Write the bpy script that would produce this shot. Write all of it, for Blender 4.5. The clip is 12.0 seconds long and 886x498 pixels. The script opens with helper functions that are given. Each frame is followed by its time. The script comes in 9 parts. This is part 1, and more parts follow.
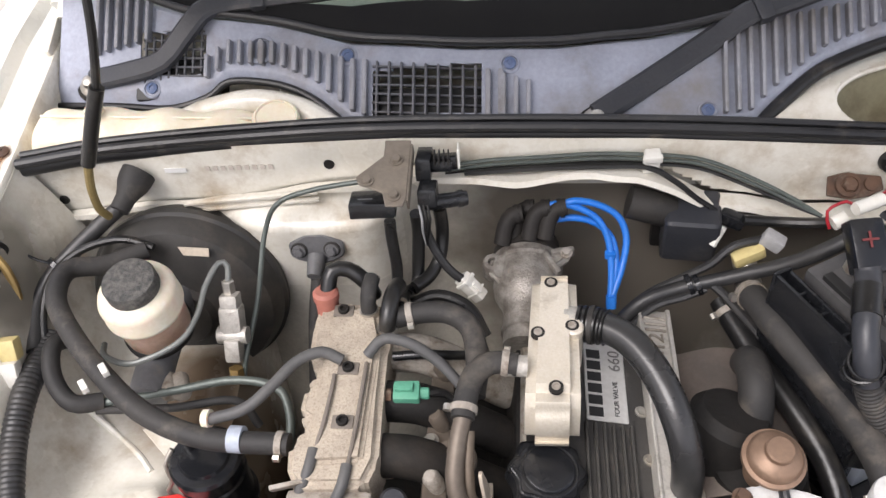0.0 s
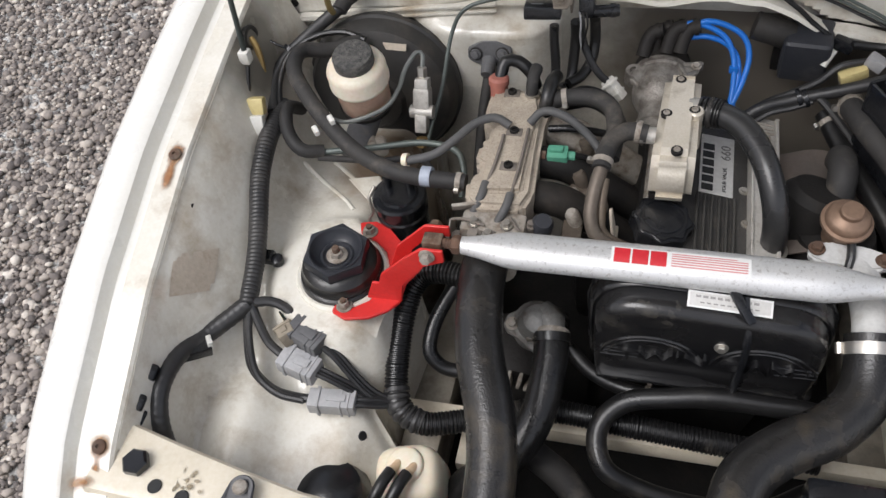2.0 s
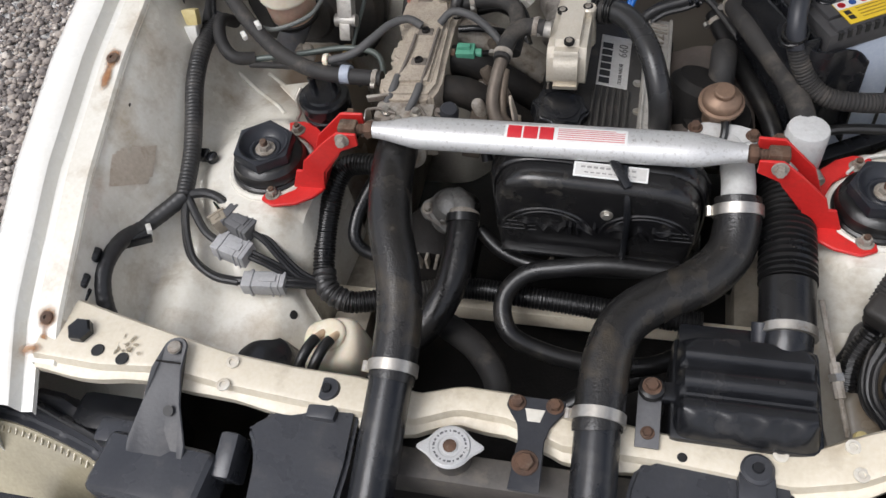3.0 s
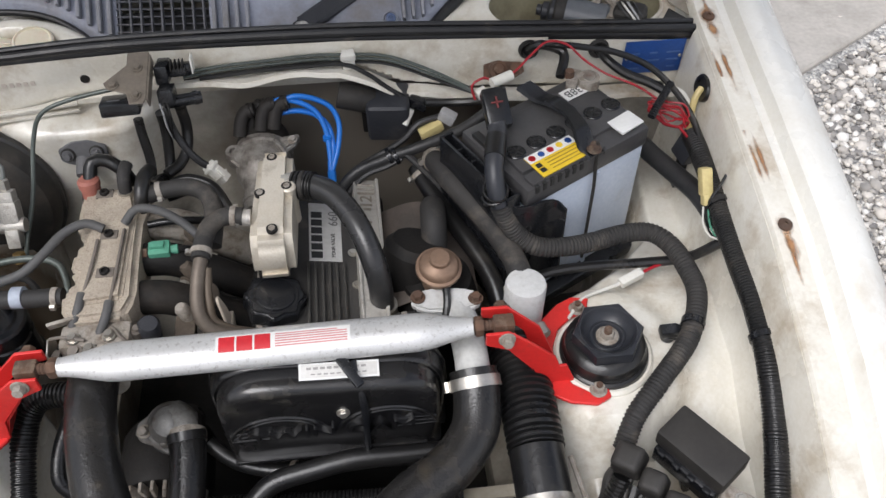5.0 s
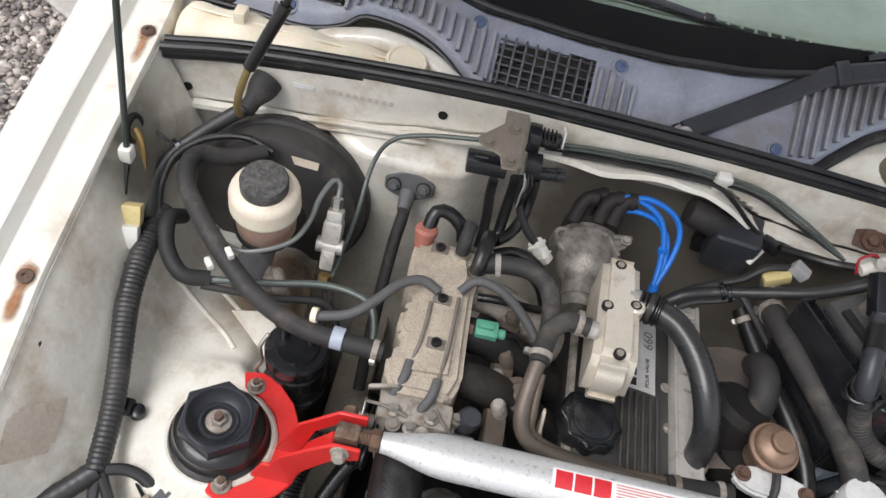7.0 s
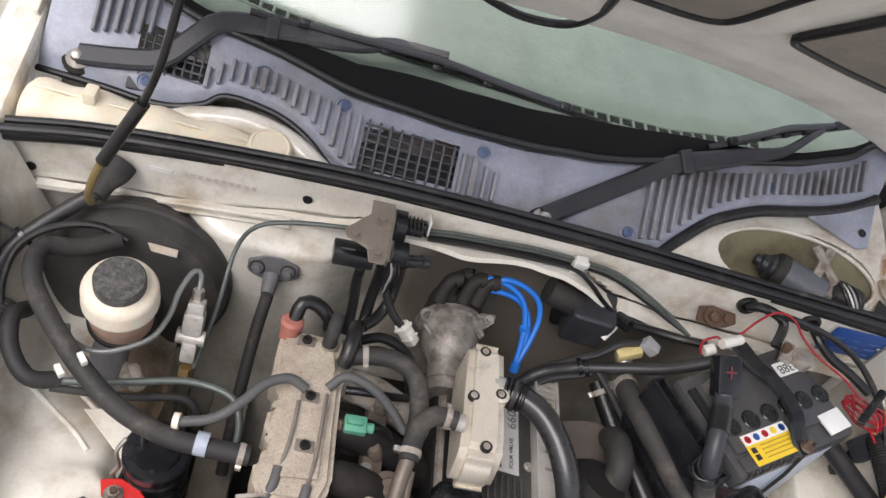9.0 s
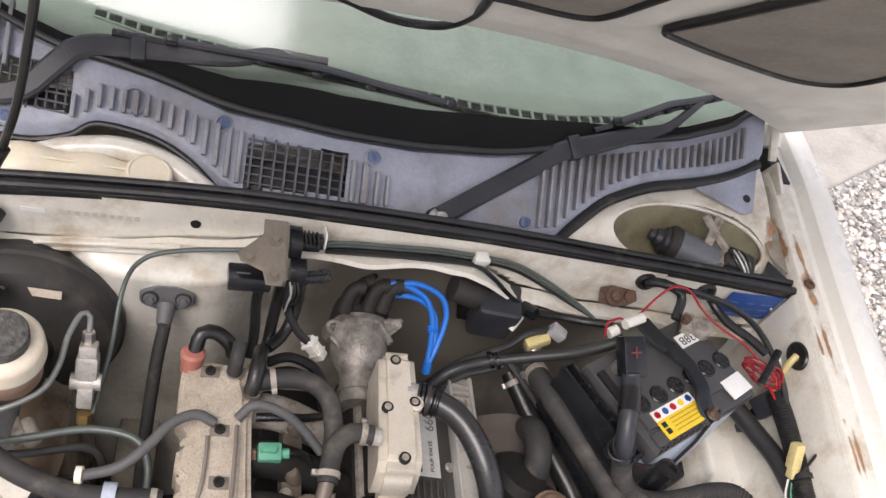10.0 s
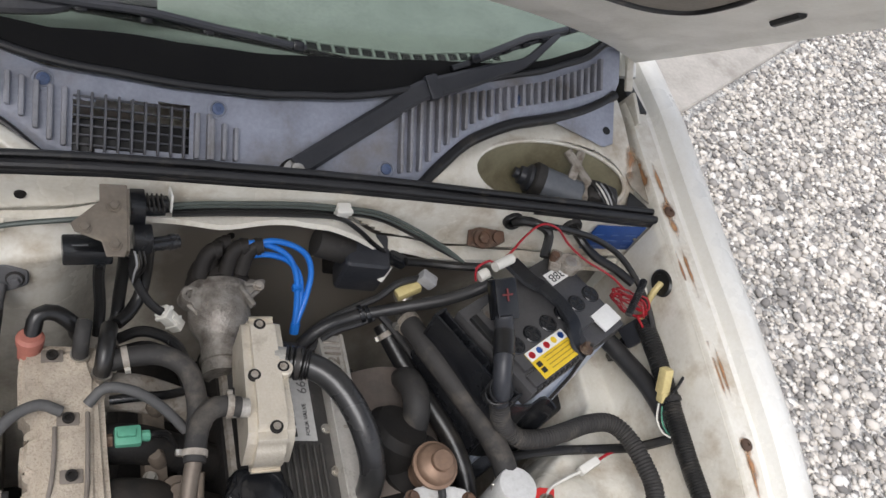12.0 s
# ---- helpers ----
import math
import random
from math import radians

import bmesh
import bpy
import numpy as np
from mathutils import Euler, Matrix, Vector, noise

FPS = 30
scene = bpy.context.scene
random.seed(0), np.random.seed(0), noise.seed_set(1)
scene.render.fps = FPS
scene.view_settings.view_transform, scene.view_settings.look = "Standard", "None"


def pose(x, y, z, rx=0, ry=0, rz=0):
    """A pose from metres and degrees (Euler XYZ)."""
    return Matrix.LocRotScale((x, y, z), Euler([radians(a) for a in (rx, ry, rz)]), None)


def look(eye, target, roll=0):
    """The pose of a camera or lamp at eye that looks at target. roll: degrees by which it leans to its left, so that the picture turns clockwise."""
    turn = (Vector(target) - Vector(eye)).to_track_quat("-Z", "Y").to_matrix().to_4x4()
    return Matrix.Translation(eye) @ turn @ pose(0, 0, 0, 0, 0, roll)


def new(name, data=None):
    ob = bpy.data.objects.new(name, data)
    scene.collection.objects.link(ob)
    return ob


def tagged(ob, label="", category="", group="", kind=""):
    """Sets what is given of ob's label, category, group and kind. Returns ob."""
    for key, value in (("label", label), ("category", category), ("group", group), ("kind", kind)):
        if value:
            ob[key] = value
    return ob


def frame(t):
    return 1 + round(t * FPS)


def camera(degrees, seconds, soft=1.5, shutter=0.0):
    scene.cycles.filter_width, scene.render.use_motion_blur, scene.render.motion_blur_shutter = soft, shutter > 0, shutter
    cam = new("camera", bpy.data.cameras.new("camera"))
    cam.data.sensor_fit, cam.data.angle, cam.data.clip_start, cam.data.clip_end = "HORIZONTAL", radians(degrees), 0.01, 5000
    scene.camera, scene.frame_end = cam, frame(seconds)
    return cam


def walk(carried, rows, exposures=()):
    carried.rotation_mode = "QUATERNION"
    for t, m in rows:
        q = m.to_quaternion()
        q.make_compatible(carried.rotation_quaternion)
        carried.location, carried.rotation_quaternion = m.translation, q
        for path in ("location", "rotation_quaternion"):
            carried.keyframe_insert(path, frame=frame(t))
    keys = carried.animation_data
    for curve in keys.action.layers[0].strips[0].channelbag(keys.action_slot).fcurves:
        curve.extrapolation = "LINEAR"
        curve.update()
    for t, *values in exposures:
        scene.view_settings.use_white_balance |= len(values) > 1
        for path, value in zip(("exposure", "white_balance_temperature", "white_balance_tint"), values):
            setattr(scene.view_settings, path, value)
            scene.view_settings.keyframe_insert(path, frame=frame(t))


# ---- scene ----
cam = camera(55.4, 12.0)
PATH = [
    (0, (-0.016, -0.274, 1.503), (-0.219, 1.103, 0.067), -6.2),
    (0.5, (-0.041, -0.328, 1.54), (-0.388, 1.014, 0.098), -8.9),
    (1, (-0.041, -0.396, 1.561), (-0.442, 0.894, 0.085), -9.9),
    (1.5, (-0.049, -0.47, 1.572), (-0.473, 0.758, 0.052), -10.4),
    (2, (-0.014, -0.538, 1.575), (-0.482, 0.643, 0.03), -11.0),
    (2.5, (0.043, -0.61, 1.574), (-0.446, 0.527, 0.003), -11.7),
    (3, (0.093, -0.654, 1.574), (-0.33, 0.482, -0.017), -11.2),
    (3.5, (0.141, -0.65, 1.57), (-0.113, 0.501, -0.045), -9.0),
    (3.7, (0.147, -0.645, 1.567), (-0.022, 0.517, -0.052), -7.2),
    (5.3, (0.106, -0.475, 1.595), (0.273, 0.873, 0.127), -0.0),
    (5.5, (0.096, -0.461, 1.589), (0.258, 0.907, 0.138), -0.3),
    (6, (0.016, -0.423, 1.585), (0.143, 0.919, 0.108), 2.6),
    (6.1, (-0.019, -0.404, 1.583), (0.123, 0.915, 0.086), 4.6),
    (6.5, (-0.13, -0.372, 1.57), (-0.063, 0.923, 0.047), 10.8),
    (8.3, (-0.23, -0.338, 1.656), (-0.174, 1.009, 0.179), 18.8),
    (8.5, (-0.232, -0.326, 1.649), (-0.094, 1.014, 0.171), 20.5),
    (9, (-0.225, -0.293, 1.648), (0.115, 1.043, 0.199), 23.3),
    (9.5, (-0.224, -0.261, 1.655), (0.267, 1.069, 0.245), 22.1),
    (10, (-0.219, -0.257, 1.667), (0.34, 1.025, 0.237), 24.2),
    (10.5, (-0.217, -0.247, 1.653), (0.449, 0.985, 0.226), 27.0),
    (11, (-0.195, -0.212, 1.636), (0.678, 0.919, 0.235), 31.0),
    (11.5, (-0.193, -0.207, 1.645), (0.762, 0.88, 0.264), 31.2),
    (12, (-0.199, -0.225, 1.647), (0.655, 0.895, 0.227), 30.0),
]
walk(cam, [(t, look(eye, target, roll)) for t, eye, target, roll in PATH], [(0.0, 0.66, 6700, 13), (0.5, 0.30, 6500, 10), (1.0, -0.01, 6500, 10), (1.5, -0.06, 6500, 10), (2.5, 0.06, 6500, 10), (3.0, -0.04, 6450, 10), (3.7, 0.14, 6400, 10), (5.5, 0.06, 6450, 10), (6.0, 0.12, 6450, 10), (6.5, 0.34, 6500, 10), (8.3, -0.14, 6400, 10), (8.7, 0.06, 6550, 12), (9.0, 0.32, 6650, 13), (9.5, 0.42, 6800, 15), (10.5, 0.38, 6700, 14), (11.0, 0.02, 6500, 10), (11.5, -0.05, 6500, 10), (12.0, 0.03, 6500, 10)])


# ---- light ----
world = bpy.data.worlds.new("world")
scene.world = world
world.use_nodes = True
wn, wl = world.node_tree.nodes, world.node_tree.links
sky = wn.new("ShaderNodeTexSky")
sky.sky_type, sky.sun_disc = "NISHITA", False
sky.sun_elevation, sky.sun_rotation = radians(57), radians(222.4)
sky.air_density, sky.dust_density, sky.ozone_density = 1.0, 5.5, 0.8
wn["Background"].inputs[1].default_value = 0.105
# broken white cloud over the blue
wtc, cloud, cramp, cmix = wn.new("ShaderNodeTexCoord"), wn.new("ShaderNodeTexNoise"), wn.new("ShaderNodeValToRGB"), wn.new("ShaderNodeMix")
cloud.inputs["Scale"].default_value, cloud.inputs["Detail"].default_value, cloud.inputs["Roughness"].default_value = 2.2, 7, 0.55
cramp.color_ramp.elements[0].position, cramp.color_ramp.elements[1].position = 0.40, 0.56
bright = cramp.color_ramp.elements.new(0.66)
cramp.color_ramp.elements[1].color, bright.color = (0.5, 0.5, 0.5, 1), (1, 1, 1, 1)
cmix.data_type = "RGBA"
cmix.inputs[7].default_value = (13.0, 13.1, 13.9, 1)
wl.new(wtc.outputs["Generated"], cloud.inputs["Vector"])
wl.new(cloud.outputs["Fac"], cramp.inputs[0])
wl.new(cramp.outputs[0], cmix.inputs[0])
wl.new(sky.outputs[0], cmix.inputs[6])
wl.new(cmix.outputs[2], wn["Background"].inputs[0])
sun_data = bpy.data.lights.new("sun", "SUN")
sun_data.energy, sun_data.angle, sun_data.color = 2.2, radians(36), (0.98, 0.99, 1.03)
sun = new("sun", sun_data)
sun.matrix_world = look((-1.6, -1.75, 4.5), (0, 0, 0.8))


# ---- materials ----
def mat(name, c1, c2=None, rough=0.5, metal=0.0, scale=18.0, fine=220.0, bump=0.12, coat=0.0, dirt=None, dirt_amount=0.4, dirt_scale=9.0, spec=0.5, trans=0.0, sss=0.0):
    m = bpy.data.materials.new(name)
    m.use_nodes = True
    n, l = m.node_tree.nodes, m.node_tree.links
    b = n["Principled BSDF"]
    tc = n.new("ShaderNodeTexCoord")
    big = n.new("ShaderNodeTexNoise")
    big.inputs["Scale"].default_value, big.inputs["Detail"].default_value = scale, 5
    small = n.new("ShaderNodeTexNoise")
    small.inputs["Scale"].default_value, small.inputs["Detail"].default_value = fine, 3
    l.new(tc.outputs["Object"], big.inputs["Vector"])
    l.new(tc.outputs["Object"], small.inputs["Vector"])
    ramp = n.new("ShaderNodeValToRGB")
    ramp.color_ramp.elements[0].position, ramp.color_ramp.elements[1].position = 0.35, 0.68
    ramp.color_ramp.elements[0].color = (*c1, 1)
    ramp.color_ramp.elements[1].color = (*(c2 or [v * 0.82 for v in c1]), 1)
    l.new(big.outputs["Fac"], ramp.inputs[0])
    colour = ramp.outputs[0]
    grain = n.new("ShaderNodeMix")
    grain.data_type, grain.blend_type = "RGBA", "OVERLAY"
    grain.inputs[0].default_value = 0.25
    l.new(colour, grain.inputs[6])
    l.new(small.outputs["Color"], grain.inputs[7])
    bw = n.new("ShaderNodeRGBToBW")
    l.new(small.outputs["Color"], bw.inputs[0])
    l.new(bw.outputs[0], grain.inputs[7])
    colour = grain.outputs[2]
    if dirt:
        spots = n.new("ShaderNodeTexNoise")
        spots.inputs["Scale"].default_value, spots.inputs["Detail"].default_value, spots.inputs["Roughness"].default_value = dirt_scale, 8, 0.65
        l.new(tc.outputs["Object"], spots.inputs["Vector"])
        edge = n.new("ShaderNodeValToRGB")
        edge.color_ramp.elements[0].position, edge.color_ramp.elements[1].position = 0.62 - 0.3 * dirt_amount, 0.78 - 0.2 * dirt_amount
        edge.color_ramp.elements[0].color, edge.color_ramp.elements[1].color = (0, 0, 0, 1), (1, 1, 1, 1)
        l.new(spots.outputs["Fac"], edge.inputs[0])
        mix = n.new("ShaderNodeMix")
        mix.data_type = "RGBA"
        scaled = n.new("ShaderNodeMath")
        scaled.operation = "MULTIPLY"
        scaled.inputs[1].default_value = min(1.0, 0.35 + dirt_amount)
        l.new(edge.outputs[0], scaled.inputs[0])
        l.new(scaled.outputs[0], mix.inputs[0])
        l.new(colour, mix.inputs[6])
        mix.inputs[7].default_value = (*dirt, 1)
        colour = mix.outputs[2]
    l.new(colour, b.inputs["Base Color"])
    rr = n.new("ShaderNodeMapRange")
    rr.inputs[3].default_value, rr.inputs[4].default_value = max(0.03, rough - 0.12), min(1, rough + 0.14)
    l.new(big.outputs["Fac"], rr.inputs[0])
    l.new(rr.outputs[0], b.inputs["Roughness"])
    b.inputs["Metallic"].default_value, b.inputs["Coat Weight"].default_value = metal, coat
    b.inputs["Specular IOR Level"].default_value = spec
    b.inputs["Transmission Weight"].default_value = trans
    if sss:
        b.inputs["Subsurface Weight"].default_value, b.inputs["Subsurface Scale"].default_value = sss, 0.02
    bm_ = n.new("ShaderNodeBump")
    bm_.inputs["Strength"].default_value, bm_.inputs["Distance"].default_value = bump, 0.002
    l.new(small.outputs["Fac"], bm_.inputs["Height"])
    l.new(bm_.outputs[0], b.inputs["Normal"])
    return m


PAINT = mat("white_paint", (0.78, 0.77, 0.72), (0.74, 0.72, 0.66), rough=0.28, coat=0.4, bump=0.02, dirt=(0.45, 0.36, 0.24), dirt_amount=0.05)
BAY = mat("bay_paint", (0.73, 0.705, 0.63), (0.66, 0.625, 0.54), rough=0.24, coat=0.4, bump=0.03, dirt=(0.36, 0.275, 0.175), dirt_amount=0.42, dirt_scale=13)
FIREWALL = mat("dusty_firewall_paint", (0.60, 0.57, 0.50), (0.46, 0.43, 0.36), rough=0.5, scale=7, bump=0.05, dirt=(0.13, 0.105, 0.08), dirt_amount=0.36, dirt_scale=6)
GRIMY = mat("grimy_paint", (0.36, 0.325, 0.265), (0.20, 0.175, 0.14), rough=0.6, bump=0.08, dirt=(0.07, 0.06, 0.05), dirt_amount=0.5, dirt_scale=14)
DARK = mat("greasy_dark_metal", (0.018, 0.0165, 0.0155), (0.009, 0.0085, 0.008), rough=0.65, bump=0.3, dirt=(0.055, 0.045, 0.036), dirt_amount=0.3, spec=0.22)
RUBBER = mat("black_rubber", (0.0085, 0.0085, 0.009), (0.014, 0.0135, 0.013), rough=0.30, bump=0.14, dirt=(0.07, 0.062, 0.052), dirt_amount=0.2, dirt_scale=24, spec=0.5)
OLDRUBBER = mat("dusty_grey_rubber", (0.022, 0.0215, 0.0215), (0.038, 0.0355, 0.033), rough=0.66, bump=0.12, dirt=(0.14, 0.12, 0.098), dirt_amount=0.25, dirt_scale=25, spec=0.4)
SEAL = mat("seal_rubber", (0.010, 0.010, 0.011), (0.018, 0.018, 0.019), rough=0.38, bump=0.08, dirt=(0.13, 0.11, 0.09), dirt_amount=0.15, dirt_scale=30, spec=0.45)
PLASTIC = mat("black_plastic", (0.0085, 0.0092, 0.011), (0.014, 0.0148, 0.017), rough=0.24, bump=0.1, dirt=(0.07, 0.065, 0.06), dirt_amount=0.16, dirt_scale=22, spec=0.5)
GREYPLASTIC = mat("faded_dark_plastic", (0.026, 0.028, 0.034), (0.040, 0.041, 0.046), rough=0.42, bump=0.15, dirt=(0.16, 0.15, 0.14), dirt_amount=0.15, spec=0.45)
COWL = mat("faded_cowl_plastic", (0.31, 0.33, 0.40), (0.225, 0.245, 0.30), rough=0.42, bump=0.12, dirt=(0.16, 0.135, 0.11), dirt_amount=0.34, dirt_scale=10)
COWLRIB = mat("worn_cowl_rib", (0.26, 0.265, 0.295), (0.17, 0.168, 0.175), rough=0.5, bump=0.12, dirt=(0.12, 0.10, 0.085), dirt_amount=0.35, dirt_scale=18)
# cowl colour darkened for the shade in the grille, plus some dirt
COWLSHADED = mat("shaded_cowl_plastic", (0.105, 0.108, 0.122), (0.075, 0.077, 0.086), rough=0.55, bump=0.12, dirt=(0.09, 0.078, 0.066), dirt_amount=0.35, dirt_scale=25)
ALLOY = mat("cast_alloy", (0.52, 0.50, 0.46), (0.40, 0.38, 0.345), rough=0.48, metal=0.5, scale=40, fine=500, bump=0.35, dirt=(0.17, 0.13, 0.1), dirt_amount=0.3, dirt_scale=60)
DUSTALLOY = mat("oxidised_alloy", (0.36, 0.33, 0.29), (0.25, 0.22, 0.18), rough=0.75, metal=0.25, scale=45, fine=420, bump=0.5, dirt=(0.14, 0.1, 0.07), dirt_amount=0.42, dirt_scale=90)
BRACEPAINT = mat("speckled_silver_paint", (0.68, 0.68, 0.675), (0.60, 0.60, 0.595), rough=0.40, metal=0.5, fine=600, bump=0.04, dirt=(0.13, 0.10, 0.075), dirt_amount=0.24, dirt_scale=240)
POLISHED = mat("brushed_alloy", (0.66, 0.66, 0.655), (0.58, 0.58, 0.575), rough=0.42, metal=0.6, fine=600, bump=0.04, dirt=(0.22, 0.18, 0.14), dirt_amount=0.16, dirt_scale=330)
STEEL = mat("zinc_steel", (0.55, 0.53, 0.49), (0.4, 0.37, 0.32), rough=0.38, metal=0.85, bump=0.1, dirt=(0.2, 0.12, 0.07), dirt_amount=0.25, dirt_scale=50)
RUSTY = mat("rusty_steel", (0.13, 0.072, 0.045), (0.075, 0.048, 0.036), rough=0.8, metal=0.2, scale=60, bump=0.4, dirt=(0.24, 0.2, 0.15), dirt_amount=0.3, dirt_scale=70)
RUST = mat("rust_stain", (0.27, 0.12, 0.05), (0.42, 0.235, 0.11), rough=0.85, scale=90, bump=0.3)


def soft_edge(m, grain=40.0):
    """Let a thin stain fade out raggedly towards the edge of its patch."""
    n, l = m.node_tree.nodes, m.node_tree.links
    t, g, ns = n.new("ShaderNodeTexCoord"), n.new("ShaderNodeTexGradient"), n.new("ShaderNodeTexNoise")
    g.gradient_type = "SPHERICAL"
    mp = n.new("ShaderNodeMapping")
    mp.inputs["Location"].default_value, mp.inputs["Scale"].default_value = (-1.0, -1.0, 0.0), (2.0, 2.0, 0.0)
    l.new(t.outputs["UV"], mp.inputs["Vector"])
    l.new(mp.outputs[0], g.inputs[0])
    ns.inputs["Scale"].default_value, ns.inputs["Detail"].default_value = grain, 6
    l.new(t.outputs["Object"], ns.inputs["Vector"])
    a = n.new("ShaderNodeMath")
    a.operation = "MULTIPLY_ADD"
    a.inputs[1].default_value, a.inputs[2].default_value = 1.5, -0.85
    l.new(ns.outputs["Fac"], a.inputs[0])
    b = n.new("ShaderNodeMath")
    b.operation = "ADD"
    l.new(g.outputs["Fac"], b.inputs[0])
    l.new(a.outputs[0], b.inputs[1])
    r = n.new("ShaderNodeMapRange")
    r.inputs[1].default_value, r.inputs[2].default_value = 0.15, 0.85
    l.new(b.outputs[0], r.inputs[0])
    l.new(r.outputs[0], n["Principled BSDF"].inputs["Alpha"])


BEIGE = mat("yellowed_bay_paint", (0.70, 0.635, 0.51), (0.63, 0.565, 0.44), rough=0.38, coat=0.15, bump=0.05, dirt=(0.34, 0.27, 0.18), dirt_amount=0.25, dirt_scale=14)
DUSTBLACK = mat("dusty_black_plastic", (0.024, 0.0225, 0.021), (0.038, 0.035, 0.032), rough=0.55, bump=0.12, dirt=(0.11, 0.095, 0.08), dirt_amount=0.2, dirt_scale=25, spec=0.3)
GREYCAST = mat("grey_cast_flange", (0.14, 0.14, 0.145), (0.10, 0.10, 0.102), rough=0.55, bump=0.15, dirt=(0.2, 0.17, 0.13), dirt_amount=0.2, dirt_scale=40)
SANDY = mat("sandy_cast_alloy", (0.46, 0.40, 0.32), (0.35, 0.30, 0.24), rough=0.7, metal=0.12, scale=45, fine=420, bump=0.5, dirt=(0.16, 0.12, 0.09), dirt_amount=0.36, dirt_scale=480)


def grime_shade_patch(m, centre, size, colour, low=0.42, high=0.68):
    """Lay one broad dark patch, dirt and painted shade, over a paint; centre and size in metres, None leaves an axis
    out.
    """
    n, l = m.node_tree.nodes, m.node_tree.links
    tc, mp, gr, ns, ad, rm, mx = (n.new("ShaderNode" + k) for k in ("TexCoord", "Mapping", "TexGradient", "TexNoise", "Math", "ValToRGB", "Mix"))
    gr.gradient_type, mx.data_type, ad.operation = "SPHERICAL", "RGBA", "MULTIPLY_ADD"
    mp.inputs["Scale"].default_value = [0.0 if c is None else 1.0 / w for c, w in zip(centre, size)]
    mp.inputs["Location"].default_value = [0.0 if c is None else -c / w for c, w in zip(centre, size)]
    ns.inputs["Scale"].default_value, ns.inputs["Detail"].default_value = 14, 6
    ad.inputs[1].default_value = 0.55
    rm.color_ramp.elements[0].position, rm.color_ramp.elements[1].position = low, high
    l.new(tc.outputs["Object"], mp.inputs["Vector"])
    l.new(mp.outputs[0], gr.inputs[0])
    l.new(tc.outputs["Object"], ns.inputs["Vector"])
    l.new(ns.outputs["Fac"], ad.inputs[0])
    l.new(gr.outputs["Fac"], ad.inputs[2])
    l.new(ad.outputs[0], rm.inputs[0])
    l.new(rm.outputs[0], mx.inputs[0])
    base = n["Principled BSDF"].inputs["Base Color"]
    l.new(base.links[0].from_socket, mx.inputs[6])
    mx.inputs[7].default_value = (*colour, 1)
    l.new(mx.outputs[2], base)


# oily grime behind the engine, with shade under the cowl painted in
grime_shade_patch(FIREWALL, (0.125, None, 0.538), (0.31, 1.0, 0.385), (0.20, 0.175, 0.145))
WINGPAINT = mat("inner_wing_paint", (0.73, 0.705, 0.63), (0.66, 0.625, 0.54), rough=0.24, coat=0.4, bump=0.03, dirt=(0.36, 0.275, 0.175), dirt_amount=0.40, dirt_scale=13)
grime_shade_patch(WINGPAINT, (-0.33, 0.215, None), (0.17, 0.13, 1.0), (0.17, 0.125, 0.085), 0.45, 0.9)
# darker brown-grey area of the right wing below the relays
grime_shade_patch(WINGPAINT, (0.39, -0.18, None), (0.13, 0.11, 1.0), (0.20, 0.16, 0.115), 0.45, 0.9)
grime_shade_patch(WINGPAINT, (-0.535, 0.25, None), (0.05, 0.13, 1.0), (0.19, 0.175, 0.145), 0.45, 0.9)
soft_edge(RUST)
RED = mat("red_powder_coat", (0.62, 0.025, 0.022), (0.55, 0.02, 0.018), rough=0.42, coat=0.2, bump=0.05, dirt=(0.25, 0.05, 0.035), dirt_amount=0.1, dirt_scale=40)
CREAM = mat("yellowed_tank_plastic", (0.78, 0.71, 0.57), (0.72, 0.63, 0.48), rough=0.42, bump=0.05, dirt=(0.40, 0.30, 0.18), dirt_amount=0.15, sss=0.15)
BRAKE = mat("reservoir_plastic", (0.70, 0.64, 0.52), (0.64, 0.56, 0.45), rough=0.35, bump=0.03, sss=0.2)
FLUID = mat("stained_reservoir_plastic", (0.50, 0.34, 0.26), (0.44, 0.30, 0.22), rough=0.35, bump=0.03, sss=0.2)
BLUE = mat("blue_silicone", (0.014, 0.16, 0.60), (0.018, 0.19, 0.66), rough=0.35, bump=0.04)
REDWIRE = mat("red_wire", (0.36, 0.010, 0.02), (0.27, 0.008, 0.016), rough=0.4)
GREEN = mat("green_plastic", (0.10, 0.33, 0.22), (0.07, 0.25, 0.17), rough=0.5, dirt=(0.15, 0.2, 0.15), dirt_amount=0.15)
YELLOWCLIP = mat("aged_yellow_plastic", (0.62, 0.52, 0.25), (0.55, 0.45, 0.2), rough=0.45)
WHITEPL = mat("white_nylon", (0.72, 0.71, 0.66), (0.62, 0.6, 0.54), rough=0.45)
GREYCONN = mat("grey_connector_plastic", (0.40, 0.40, 0.405), (0.31, 0.31, 0.31), rough=0.5)
BRASS = mat("dull_brass", (0.42, 0.30, 0.12), (0.33, 0.22, 0.09), rough=0.45, metal=0.7)
BROWNCAP = mat("brown_zinc", (0.30, 0.20, 0.14), (0.20, 0.13, 0.09), rough=0.5, metal=0.5, dirt=(0.3, 0.25, 0.2), dirt_amount=0.2)
WHITESPRAY = mat("white_heat_paint", (0.56, 0.56, 0.55), (0.46, 0.46, 0.44), rough=0.6, bump=0.3, dirt=(0.3, 0.27, 0.24), dirt_amount=0.2, dirt_scale=50)
BATTERY = mat("pale_battery_case", (0.52, 0.58, 0.68), (0.48, 0.54, 0.63), rough=0.4, bump=0.03, dirt=(0.3, 0.28, 0.25), dirt_amount=0.1)
